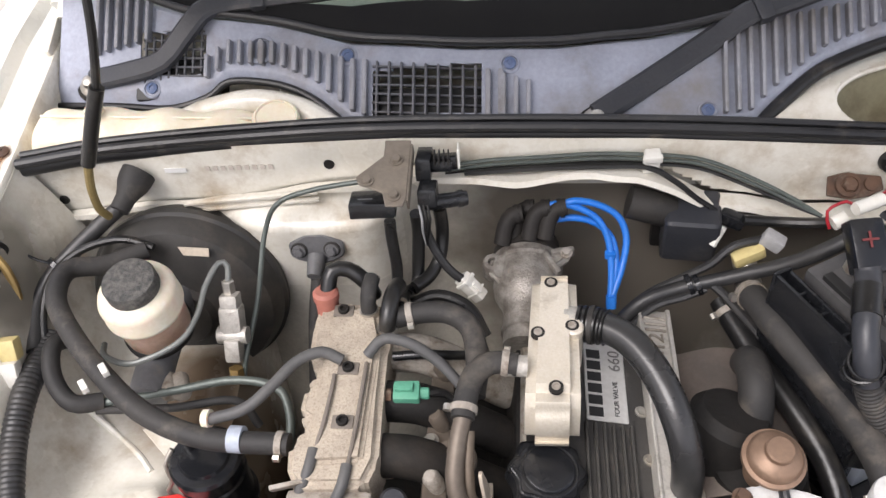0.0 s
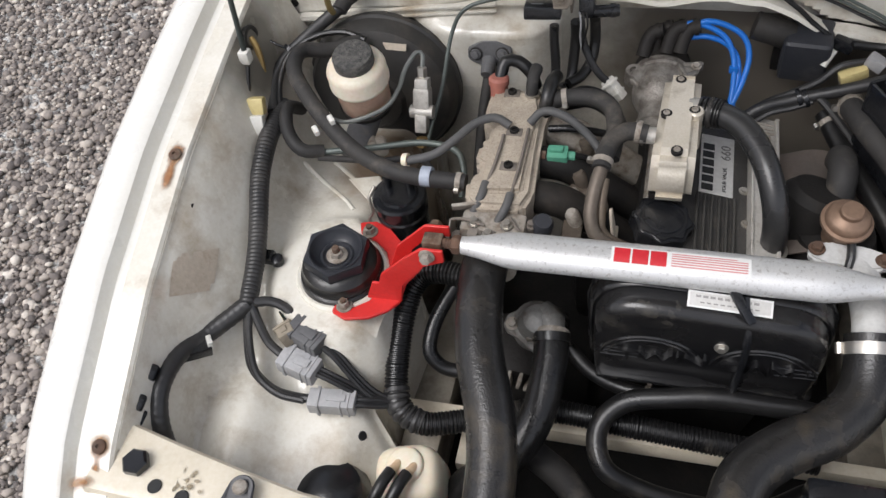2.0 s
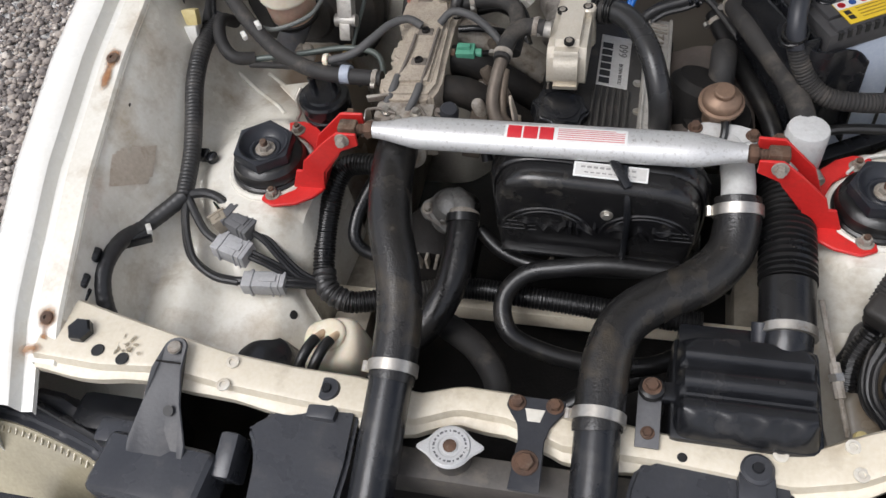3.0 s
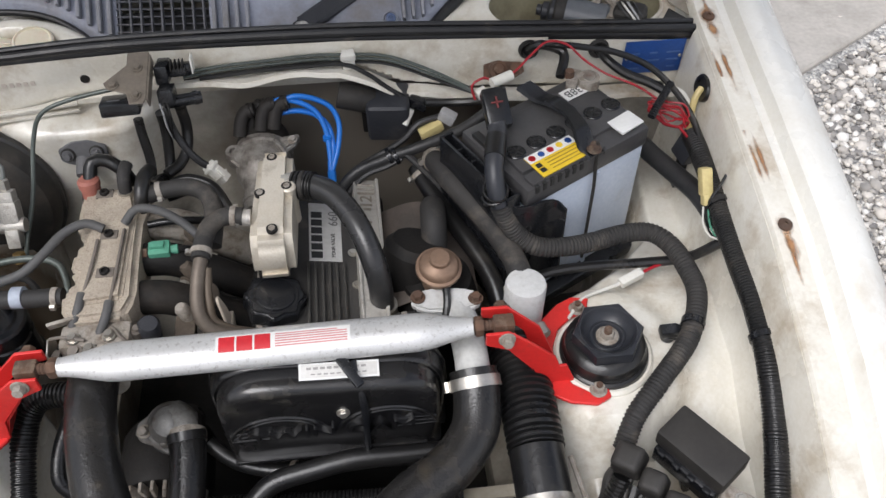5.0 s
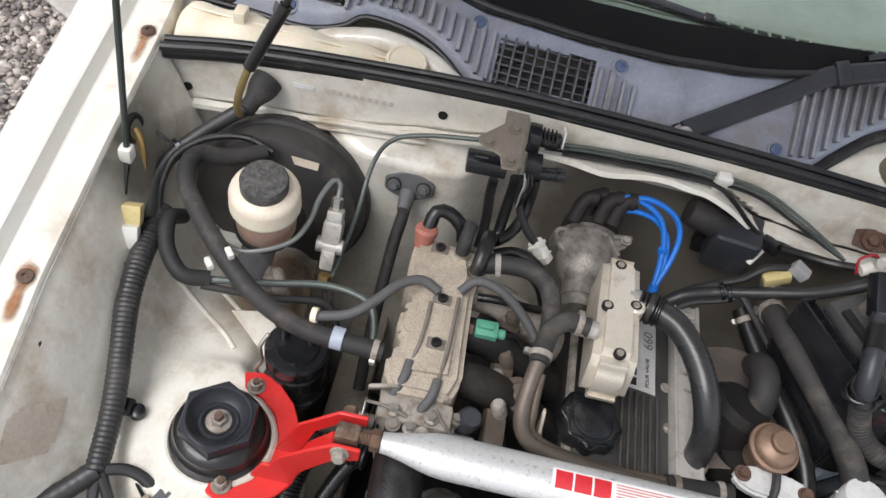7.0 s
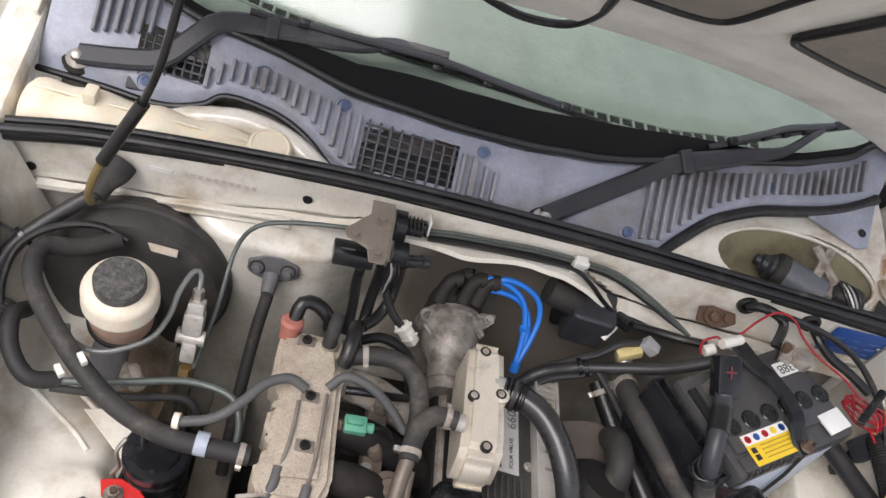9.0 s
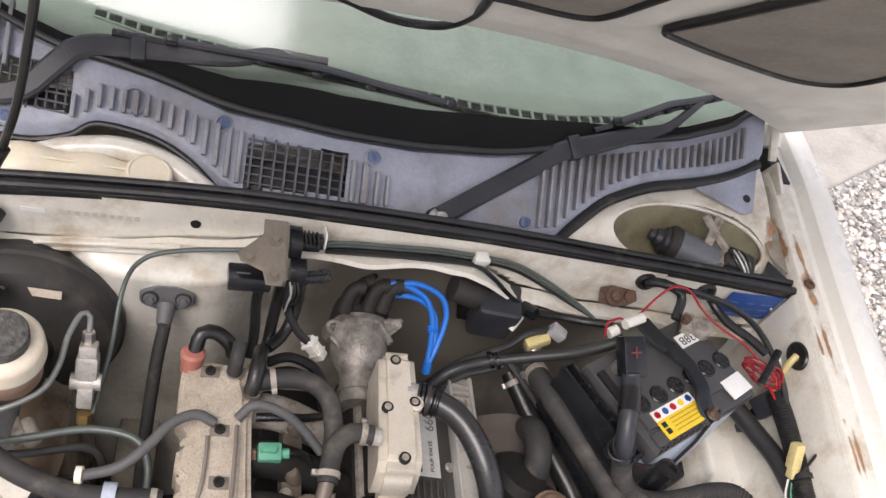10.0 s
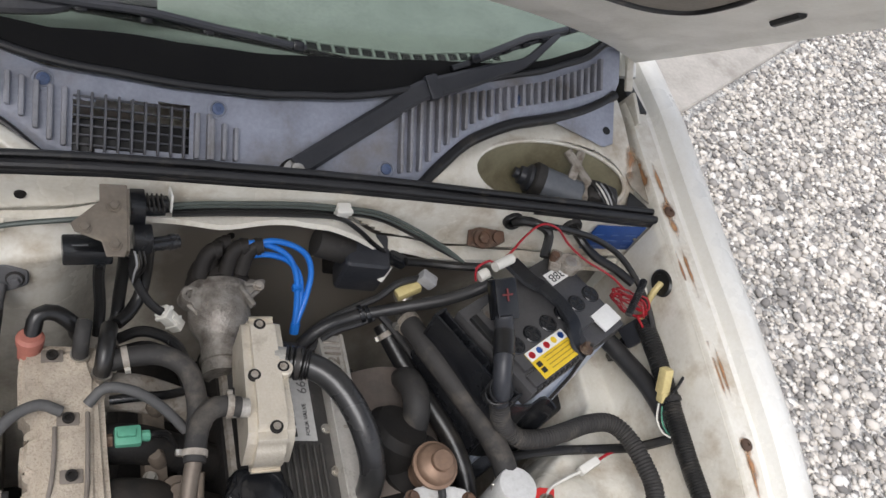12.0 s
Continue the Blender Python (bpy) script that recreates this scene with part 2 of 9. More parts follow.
PAPER = mat("white_label", (0.75, 0.75, 0.73), (0.68, 0.68, 0.66), rough=0.5, bump=0.02)
SILVERLABEL = mat("silver_label", (0.60, 0.59, 0.565), (0.53, 0.52, 0.495), rough=0.45, metal=0.2, bump=0.02)
YELLOWLABEL = mat("yellow_label", (0.75, 0.52, 0.03), (0.7, 0.48, 0.03), rough=0.45, bump=0.02)
# black for print, also painted in for the shade of holes and gaps
INKSHADE = mat("black_ink_and_shade", (0.015, 0.015, 0.015), rough=0.5, bump=0.0)
REDINK = mat("red_ink", (0.55, 0.02, 0.03), rough=0.5, bump=0.0)
PINKINK = mat("faded_red_ink", (0.62, 0.25, 0.25), rough=0.5, bump=0.0)
BLUEPLATE = mat("blue_plate", (0.015, 0.06, 0.24), (0.02, 0.075, 0.27), rough=0.4, bump=0.03)
GREYTAPE = mat("faded_sticker", (0.54, 0.47, 0.385), (0.44, 0.375, 0.295), rough=0.6, bump=0.2, dirt=(0.30, 0.22, 0.15), dirt_amount=0.24, dirt_scale=60)
LINE = mat("green_grey_brake_line", (0.105, 0.125, 0.113), (0.085, 0.098, 0.09), rough=0.4, metal=0.3)
DASH = mat("dashboard_vinyl", (0.42, 0.45, 0.41), (0.36, 0.385, 0.35), rough=0.7, bump=0.2)
HOODIN = mat("bonnet_underside_paint", (0.74, 0.72, 0.665), (0.66, 0.64, 0.585), rough=0.45, bump=0.05, dirt=(0.3, 0.27, 0.22), dirt_amount=0.2, dirt_scale=5)
FELT = mat("brown_sound_pad", (0.25, 0.225, 0.195), (0.20, 0.18, 0.155), rough=0.95, bump=0.3)
STONE = mat("gravel_stone", (0.36, 0.35, 0.34), (0.5, 0.48, 0.45), rough=0.85, scale=60, bump=0.3)
CONCRETE = mat("dusty_concrete", (0.46, 0.43, 0.39), (0.37, 0.345, 0.31), rough=0.9, scale=9, fine=70, bump=0.3, dirt=(0.22, 0.2, 0.17), dirt_amount=0.3, dirt_scale=6)
LENS = mat("yellowed_lamp_lens", (0.45, 0.40, 0.28), (0.38, 0.34, 0.24), rough=0.2, coat=0.6, bump=0.02)


PALE_STONES = ((0.0, (0.12, 0.113, 0.108, 1)), (0.22, (0.29, 0.272, 0.252, 1)), (0.5, (0.53, 0.49, 0.44, 1)), (0.75, (0.76, 0.705, 0.63, 1)), (1.0, (0.93, 0.90, 0.85, 1)))
DARK_STONES = ((0.0, (0.10, 0.086, 0.080, 1)), (0.35, (0.215, 0.186, 0.168, 1)), (0.65, (0.37, 0.32, 0.28, 1)), (0.88, (0.50, 0.44, 0.38, 1)), (1.0, (0.78, 0.72, 0.64, 1)))


def by_island(m, amount, stops):
    """Vary a material from piece to piece of a joined mesh."""
    n, l = m.node_tree.nodes, m.node_tree.links
    g = n.new("ShaderNodeNewGeometry")
    ramp = n.new("ShaderNodeValToRGB")
    ramp.color_ramp.interpolation = "LINEAR"
    for pos, col in stops[1:-1]:
        ramp.color_ramp.elements.new(pos).color = col
    ramp.color_ramp.elements[0].color, ramp.color_ramp.elements[-1].color = stops[0][1], stops[-1][1]
    l.new(g.outputs["Random Per Island"], ramp.inputs[0])
    mix = n.new("ShaderNodeMix")
    mix.data_type = "RGBA"
    mix.inputs[0].default_value = amount
    b = n["Principled BSDF"]
    old = b.inputs["Base Color"].links[0].from_socket
    l.new(old, mix.inputs[6])
    l.new(ramp.outputs[0], mix.inputs[7])
    l.new(mix.outputs[2], b.inputs["Base Color"])


by_island(STONE, 0.8, PALE_STONES)
DARKSTONE = mat("brown_grey_stone", (0.17, 0.155, 0.145), (0.24, 0.22, 0.2), rough=0.85, scale=60, bump=0.3)
by_island(DARKSTONE, 0.85, DARK_STONES)

GLASS = bpy.data.materials.new("windscreen_glass")
GLASS.use_nodes = True
gn, gl = GLASS.node_tree.nodes, GLASS.node_tree.links
gn.remove(gn["Principled BSDF"])
tr, go, fr, mx = (gn.new(k) for k in ("ShaderNodeBsdfTransparent", "ShaderNodeBsdfGlossy", "ShaderNodeFresnel", "ShaderNodeMixShader"))
tr.inputs[0].default_value, go.inputs["Roughness"].default_value, fr.inputs[0].default_value = (0.62, 0.70, 0.65, 1), 0.12, 1.72
gl.new(fr.outputs[0], mx.inputs[0])
gl.new(tr.outputs[0], mx.inputs[1])
gl.new(go.outputs[0], mx.inputs[2])
gl.new(mx.outputs[0], gn["Material Output"].inputs[0])


# ---- building helpers ----
def thing(name, base, label, category, group="", kind=""):
    ob = new(name)
    ob.location = base
    ob.empty_display_size = 0.02
    return tagged(ob, label, category, group, kind)


def origin(ob):
    v = Vector(ob.location)
    while ob.parent:
        ob = ob.parent
        v += Vector(ob.location)
    return v


def part(name, bm, material, parent=None, label="", smooth=True, angle=35):
    me = bpy.data.meshes.new(name)
    if parent:
        bmesh.ops.translate(bm, verts=bm.verts, vec=-origin(parent))
    bmesh.ops.recalc_face_normals(bm, faces=bm.faces)
    if smooth:
        for f in bm.faces:
            f.smooth = True
        for e in bm.edges:
            if len(e.link_faces) == 2 and e.calc_face_angle(0) > radians(angle):
                e.smooth = False
    bm.to_mesh(me)
    bm.free()
    me.materials.append(material)
    ob = new(name, me)
    if parent:
        ob.parent = parent
    if label:
        ob["label"] = label
    return ob


def solo(name, bm, material, label, category, group="", kind=""):
    return tagged(part(name, bm, material), label, category, group, kind)


def spline(pts, step=0.006):
    """Points along a smooth curve through pts, about step apart."""
    p = [Vector(q) for q in pts]
    p = [2 * p[0] - p[1]] + p + [2 * p[-1] - p[-2]]
    out = []
    for i in range(1, len(p) - 2):
        a, b, c, d = p[i - 1:i + 3]
        n = max(2, int((c - b).length / step))
        for k in range(n):
            t = k / n
            out.append(0.5 * (2 * b + (c - a) * t + (2 * a - 5 * b + 4 * c - d) * t * t + (3 * b - a - 3 * c + d) * t ** 3))
    return out + [p[-2]]


def tube(pts, r, seg=14, step=0.006, ridge=0.0, pitch=0.0, straight=False, r2=None):
    """A round hose through pts; ridge and pitch make it corrugated; r2 is the far end's radius."""
    if pitch:
        step = pitch / 4
    c = [Vector(q) for q in pts] if straight else spline(pts, step)
    bm = bmesh.new()
    tangent = (c[1] - c[0]).normalized()
    side = tangent.orthogonal().normalized()
    rings, run, last = [], 0.0, len(c) - 1
    for i, q in enumerate(c):
        t = (c[min(i + 1, last)] - c[max(i - 1, 0)]).normalized()
        side = (side - side.dot(t) * t).normalized()
        up = t.cross(side)
        if i:
            run += (q - c[i - 1]).length
        rad = r + ((r2 - r) * i / last if r2 else 0)
        if pitch:
            rad += ridge * (1 if (run / pitch) % 1 < 0.55 else -1)
        rings.append([bm.verts.new(q + rad * (math.cos(a) * side + math.sin(a) * up)) for a in (2 * math.pi * k / seg for k in range(seg))])
    for a, b in zip(rings, rings[1:]):
        for k in range(seg):
            bm.faces.new((a[k], a[(k + 1) % seg], b[(k + 1) % seg], b[k]))
    bm.faces.new(rings[0][::-1])
    bm.faces.new(rings[-1])
    return bm


def lathe(profile, centre, axis=(0, 0, 1), seg=32, squash=1.0):
    """Turn (radius, height) pairs round an axis through centre."""
    bm = bmesh.new()
    q = Vector((0, 0, 1)).rotation_difference(Vector(axis).normalized()).to_matrix()
    rings = []
    for r, h in profile:
        if r < 1e-5:
            rings.append([bm.verts.new(Vector(centre) + q @ Vector((0, 0, h)))])
        else:
            rings.append([bm.verts.new(Vector(centre) + q @ Vector((r * math.cos(a), squash * r * math.sin(a), h))) for a in (2 * math.pi * k / seg for k in range(seg))])
    for a, b in zip(rings, rings[1:]):
        for k in range(seg):
            j = (k + 1) % seg
            if len(a) == 1 and len(b) > 1:
                bm.faces.new((a[0], b[k], b[j]))
            elif len(b) == 1 and len(a) > 1:
                bm.faces.new((a[k], a[j], b[0]))
            elif len(a) > 1:
                bm.faces.new((a[k], a[j], b[j], b[k]))
    for ring in (rings[0], rings[-1]):
        if len(ring) > 1:
            bm.faces.new(ring)
    return bm


def rbox(centre, size, bevel=0.003, rot=(0, 0, 0), seg=2, taper=1.0):
    """A box with rounded edges; taper shrinks its top."""
    bm = bmesh.new()
    bmesh.ops.create_cube(bm, size=1.0)
    for v in bm.verts:
        k = taper if v.co.z > 0 else 1.0
        v.co = Vector((v.co.x * size[0] * k, v.co.y * size[1] * k, v.co.z * size[2]))
    if bevel:
        bmesh.ops.bevel(bm, geom=bm.edges[:], offset=min(bevel, 0.45 * min(size)), segments=seg, affect="EDGES", profile=0.6)
    bmesh.ops.transform(bm, matrix=pose(*centre, *rot), verts=bm.verts)
    return bm


def slab(poly, z0, z1, m=None, bevel=0.0015, seg=1, holes=()):
    """A flat plate: the outline poly (x, y) from z0 to z1, moved by m."""
    bm = bmesh.new()
    f = bm.faces.new([bm.verts.new((x, y, z0)) for x, y in poly])
    g = bmesh.ops.extrude_face_region(bm, geom=[f])
    bmesh.ops.translate(bm, verts=[v for v in g["geom"] if isinstance(v, bmesh.types.BMVert)], vec=(0, 0, z1 - z0))
    bmesh.ops.recalc_face_normals(bm, faces=bm.faces)
    if bevel:
        bmesh.ops.bevel(bm, geom=bm.edges[:], offset=bevel, segments=seg, affect="EDGES")
    if m is not None:
        bmesh.ops.transform(bm, matrix=m, verts=bm.verts)
    return bm


def grid(us, vs, fn, keep=None, thick=0.0):
    """A sheet: fn(u, v) gives each corner; keep(u, v) tells which cells stay; thick gives it a back."""
    bm = bmesh.new()
    rows = [[bm.verts.new(fn(u, v)) for v in vs] for u in us]
    for i in range(len(us) - 1):
        for j in range(len(vs) - 1):
            if keep is None or keep((us[i] + us[i + 1]) / 2, (vs[j] + vs[j + 1]) / 2):
                bm.faces.new((rows[i][j], rows[i + 1][j], rows[i + 1][j + 1], rows[i][j + 1]))
    for v in [v for v in bm.verts if not v.link_faces]:
        bm.verts.remove(v)
    bmesh.ops.recalc_face_normals(bm, faces=bm.faces)
    if thick:
        bmesh.ops.solidify(bm, geom=bm.faces[:], thickness=thick)
    return bm


def lerp(table, x):
    return float(np.interp(x, [p[0] for p in table], [p[1] for p in table]))


def smooth01(t):
    t = min(1.0, max(0.0, t))
    return t * t * (3 - 2 * t)


def merge(*bms):
    """Join several pieces of one part."""
    out = bmesh.new()
    for b in bms:
        me = bpy.data.meshes.new("piece")
        b.to_mesh(me)
        b.free()
        out.from_mesh(me)
        bpy.data.meshes.remove(me)
    return out


def bolt(parent, at, r=0.006, h=0.006, axis=(0, 0, 1), material=None, washer=True, name="bolt"):
    bm = lathe([(0, 0.0), (r, 0.0), (r, h * 0.82), (r * 0.88, h), (0, h)], at, axis, 6)
    if washer:
        bm = merge(bm, lathe([(0, 0), (r * 1.4, 0), (r * 1.45, 0.0008), (r * 1.38, 0.0017), (0, 0.0017)], at, axis, 20))
    return part(name, bm, material or STEEL, parent, angle=25)


def lettering(text, size, m, material, parent, depth=0.0006, name="lettering", squeeze=1.0):
    """Words of the built-in font as a mesh, centred, at the pose m."""
    cu = bpy.data.curves.new("words", "FONT")
    cu.body, cu.size, cu.extrude, cu.align_x, cu.align_y = text, size, depth, "CENTER", "CENTER"
    tmp = new("words", cu)
    me = bpy.data.meshes.new_from_object(tmp)
    bpy.data.objects.remove(tmp)
    bpy.data.curves.remove(cu)
    bm = bmesh.new()
    bm.from_mesh(me)
    bpy.data.meshes.remove(me)
    bmesh.ops.transform(bm, matrix=m @ Matrix.Diagonal((squeeze, 1, 1, 1)), verts=bm.verts)
    return part(name, bm, material, parent, smooth=False)


def frame3(at, xdir, up):
    """A pose at a point with its x along xdir and its z near up."""
    x = Vector(xdir).normalized()
    z = (Vector(up) - Vector(up).dot(x) * x).normalized()
    y = z.cross(x)
    m = Matrix((x, y, z)).transposed().to_4x4()
    m.translation = at
    return m


# ---- ground ----
GRAVEL = mat("gravel_ground", (0.30, 0.29, 0.27), (0.22, 0.21, 0.2), rough=0.9, scale=8, bump=0.2)
n_, l_ = GRAVEL.node_tree.nodes, GRAVEL.node_tree.links
vor = n_.new("ShaderNodeTexVoronoi")
vor.inputs["Scale"].default_value = 75
pebble = n_.new("ShaderNodeValToRGB")
pebble.color_ramp.elements[0].color, pebble.color_ramp.elements[1].color = (0.18, 0.18, 0.178, 1), (0.76, 0.74, 0.70, 1)
tc_ = n_.new("ShaderNodeTexCoord")
l_.new(tc_.outputs["Object"], vor.inputs["Vector"])
grey_ = n_.new("ShaderNodeRGBToBW")
l_.new(vor.outputs["Color"], grey_.inputs[0])
l_.new(grey_.outputs[0], pebble.inputs[0])
l_.new(pebble.outputs[0], n_["Principled BSDF"].inputs["Base Color"])
vb = n_.new("ShaderNodeBump")
vb.invert = True
vb.inputs["Strength"].default_value, vb.inputs["Distance"].default_value = 1.0, 0.012
l_.new(vor.outputs["Distance"], vb.inputs["Height"])
l_.new(vb.outputs[0], n_["Principled BSDF"].inputs["Normal"])
bm = grid([-60, -6, -3, 0, 3, 6, 60], [-60, -6, -3, 0, 3, 6, 60], lambda u, v: (u, v, 0.0))
solo("ground", bm, GRAVEL, "grey gravel ground that reaches the horizon", "ground", kind="structure")


def on_pad(x, y):
    return y > (1.58 if x < 0 else 1.42) + 0.62 * (abs(x) - 1.5)


bm = slab([(0, 0.56), (5.0, 3.59), (5.0, 7.0), (-5.0, 7.0), (-5.0, 3.75), (-0.3, 0.845)], -0.05, 0.02, bevel=0.008)
solo("pavement", bm, CONCRETE, "dusty worn concrete parking pad under the car", "pavement", kind="structure")


def stones(zones, seed, grain, material):
    """Many loose stones, each a rough flattened polyhedron, joined into one mesh."""
    rng = np.random.default_rng(seed)
    ico = bmesh.new()
    bmesh.ops.create_icosphere(ico, subdivisions=1, radius=1.0)
    base = np.array([v.co[:] for v in ico.verts])
    tri = np.array([[v.index for v in f.verts] for f in ico.faces])
    ico.free()
    vs, fs, k = [], [], 0
    for x0, x1, y0, y1, count in zones:
        for _ in range(count):
            x, y = rng.uniform(x0, x1), rng.uniform(y0, y1)
            if on_pad(x, y) and rng.random() < 0.975:
                continue
            s = min(0.022, 0.0055 + rng.gamma(1.6, grain))
            body = base * (1 + rng.uniform(-0.28, 0.28, (len(base), 1))) * s * np.array([rng.uniform(0.85, 1.3), rng.uniform(0.75, 1.1), rng.uniform(0.55, 0.85)])
            a, b = rng.uniform(0, 6.3), rng.uniform(-0.5, 0.5)
            rz = np.array([[math.cos(a), -math.sin(a), 0], [math.sin(a), math.cos(a), 0], [0, 0, 1]])
            rx = np.array([[1, 0, 0], [0, math.cos(b), -math.sin(b)], [0, math.sin(b), math.cos(b)]])
            vs.append(body @ (rz @ rx).T + np.array([x, y, rng.uniform(-0.004, 0.012)]))
            fs.append(tri + k)
            k += len(base)
    vs, fs = np.concatenate(vs), np.concatenate(fs)
    me = bpy.data.meshes.new("gravel")
    me.from_pydata(vs.tolist(), [], fs.tolist())
    me.polygons.foreach_set("use_smooth", [True] * len(fs))
    me.materials.append(material)
    return me


gravel = new("gravel", stones([(-1.7, -0.66, -0.75, 1.75, 27000), (-2.8, -1.7, -0.9, 2.6, 24000)], 5, 0.0022, DARKSTONE))
tagged(gravel, "brown-grey gravel with scattered pale stones beside the car", "gravel", kind="stuff")
gravel = new("gravel", stones([(0.66, 1.7, -0.5, 1.7, 15000), (1.7, 3.0, 0.1, 2.4, 15000), (3.0, 4.1, 0.7, 3.0, 9000)], 6, 0.0029, STONE))
tagged(gravel, "loose pale grey and white gravel stones beside the car", "gravel", kind="stuff")


# ---- car body ----
car = thing("car_body", (0, 0, 0.3), "small old car's front body in off-white paint, bonnet open", "car body")
BOLT_X = [(-0.45, 0.500), (-0.263, 0.536), (-0.1, 0.547), (0.06, 0.556), (0.375, 0.564), (0.55, 0.574), (0.8, 0.58), (1.3, 0.58)]
BOLT_Z = [(-0.45, 0.745), (-0.263, 0.822), (-0.1, 0.882), (0.06, 0.922), (0.22, 0.950), (0.375, 0.972), (0.55, 0.995), (0.8, 1.01), (1.3, 1.01)]
# across the fender: how far outside the bolt line, how far above it
FENDER = [(0.014, -0.014), (0.015, -0.007), (0.030, -0.006), (0.034, 0.002), (0.037, 0.010), (0.043, 0.013), (0.058, 0.014), (0.075, 0.009), (0.090, -0.002), (0.103, -0.022), (0.113, -0.055), (0.121, -0.11), (0.127, -0.19), (0.13, -0.30), (0.128, -0.5)]


def fender(s):
    ys = [-0.355 + 0.029 * k for k in range(61)]

    def at(y, i):
        u, w = FENDER[int(i)]
        nose = smooth01((-0.22 - y) / 0.25)
        return (s * (lerp(BOLT_X, y) + u * (1 - 0.12 * nose)), y - 0.02 * nose * u / 0.1, lerp(BOLT_Z, y) + w - 0.02 * nose * (u / 0.1))

    bm = grid(ys, list(range(len(FENDER))), at, thick=0.0012)
    ob = part("fender", bm, PAINT, car, "white fender with a rolled gutter edge")
    return ob


def flange(s):
    ys = [-0.31 + 0.02 * k for k in range(45)]
    prof = [(0.016, -0.011), (0.016, 0.0), (-0.012, 0.0), (-0.015, -0.004), (-0.016, -0.025)]
    bm = grid(ys, list(range(5)), lambda y, i: (s * (lerp(BOLT_X, y) + prof[int(i)][0]), y, lerp(BOLT_Z, y) + prof[int(i)][1]), thick=0.0012)
    return part("fender_flange", bm, BAY, car)


def wing_z(x, y, s=-1):
    """Height of the inner wing, x metres out from the middle."""
    base = lerp([(-0.26, 0.675), (-0.14, 0.702), (-0.09, 0.716), (-0.03, 0.745), (0.02, 0.778), (0.08, 0.786), (0.14, 0.772), (0.37, 0.765)], y)
    base = base + 0.02 * smooth01((x - 0.40) / 0.05) * smooth01((0.03 - y) / 0.05)
    r = math.hypot(x - 0.36, y - 0.005)
    h = base + (0.7945 - base) * smooth01((0.108 - r) / 0.028)
    xo, top = lerp(BOLT_X, y) - 0.0155, lerp(BOLT_Z, y) - 0.01
    wide = 0.028 if s > 0 else 0.030 + 0.060 * smooth01((y + 0.16) / 0.10)
    k = max(0.0, min(1.0, (x - (xo - wide)) / wide))
    z = h + (top - h) * (smooth01(k) ** 1.3 if s > 0 else 0.5 * smooth01(k) + 0.5 * k ** 1.8)
    if s < 0:
        z -= 0.045 * smooth01((0.335 - x) / 0.05) * smooth01((-0.10 - y) / 0.05)
    if y < -0.1:
        z += 0.014 * math.exp(-((x - 0.45) / 0.04) ** 2) * smooth01((-0.1 - y) / 0.06)
    return z + 0.0025 * math.sin(60 * y) * smooth01((y - 0.1) / 0.03) * smooth01((0.44 - x) / 0.03)


def wing(s):
    """Inner wing with the flat top of the strut tower in it; s is -1 or 1."""
    inner = [(-0.26, 0.24), (-0.2, 0.245), (-0.16, 0.255), (-0.13, 0.290), (-0.11, 0.312), (-0.06, 0.306), (0.0, 0.300), (0.05, 0.300), (0.075, 0.33), (0.09, 0.350), (0.14, 0.350), (0.165, 0.335), (0.2, 0.33), (0.37, 0.345)]
    if s > 0:
        inner = [(-0.26, 0.335), (-0.16, 0.315), (-0.10, 0.312), (-0.06, 0.302), (0.05, 0.298), (0.09, 0.32), (0.14, 0.40), (0.2, 0.47), (0.37, 0.49)]
    us = [-0.26 + 0.0105 * k for k in range(61)]
    vs = [-2, -1] + [k / 44 for k in range(45)] + [2]

    def at(y, v):
        xi, xo = lerp(inner, y), lerp(BOLT_X, y) - 0.0155
        if v == -2:
            return (s * (xi - 0.03), y, 0.45)
        if v == -1:
            return (s * (xi - 0.012), y, wing_z(xi, y, s) - 0.07)
        if v == 2:
            return (s * (xo + 0.001), y, lerp(BOLT_Z, y) - 0.006)
        x = xi + (xo - xi) * v
        fall = (1 - smooth01(v / 0.16)) ** 2 * 0.02
        return (s * x, y, wing_z(x, y, s) - fall)

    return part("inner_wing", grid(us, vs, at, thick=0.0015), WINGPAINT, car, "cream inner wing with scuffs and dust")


for s in (-1, 1):
    fender(s)
    flange(s)
    wing(s)
    # raised rim round the strut opening
    part("strut_opening_rim", lathe([(0.049, -0.01), (0.049, 0.005), (0.053, 0.006), (0.056, 0.003), (0.057, -0.004), (0.057, -0.01)], (s * 0.36, 0.005, 0.796), seg=40), BAY, car)

z = wing_z(0.315, -0.145)
dx, dy = wing_z(0.320, -0.145) - wing_z(0.310, -0.145), wing_z(0.315, -0.140) - wing_z(0.315, -0.150)
part("panel_hole", lathe([(0, 0.0022), (0.0052, 0.0022), (0.006, 0.001), (0.0062, -0.002)], (-0.315, -0.145, z), (dx / 0.01, -dy / 0.01, 1), 18), INKSHADE, car, "dark punched hole")
# arcs pressed into the left wing round the strut tower
for r, a0, a1 in ((0.100, 100, 235), (0.113, 120, 215)):
    part("pressed_arc", tube([(-0.36 + r * math.cos(a), 0.005 + r * math.sin(a), wing_z(0.36 - r * math.cos(a), 0.005 + r * math.sin(a)) - 0.0002) for a in (radians(a0 + (a1 - a0) * k / 24) for k in range(25))], 0.0012, 6, straight=True), BAY, car)

# firewall
LEDGE = [(-0.55, 0.882), (-0.45, 0.897), (-0.33, 0.908), (-0.25, 0.922), (-0.17, 0.934), (-0.128, 0.948), (-0.079, 0.945), (-0.028, 0.942), (0.05, 0.949), (0.091, 0.945), (0.129, 0.928), (0.163, 0.908), (0.26, 0.890), (0.35, 0.885), (0.56, 0.87)]


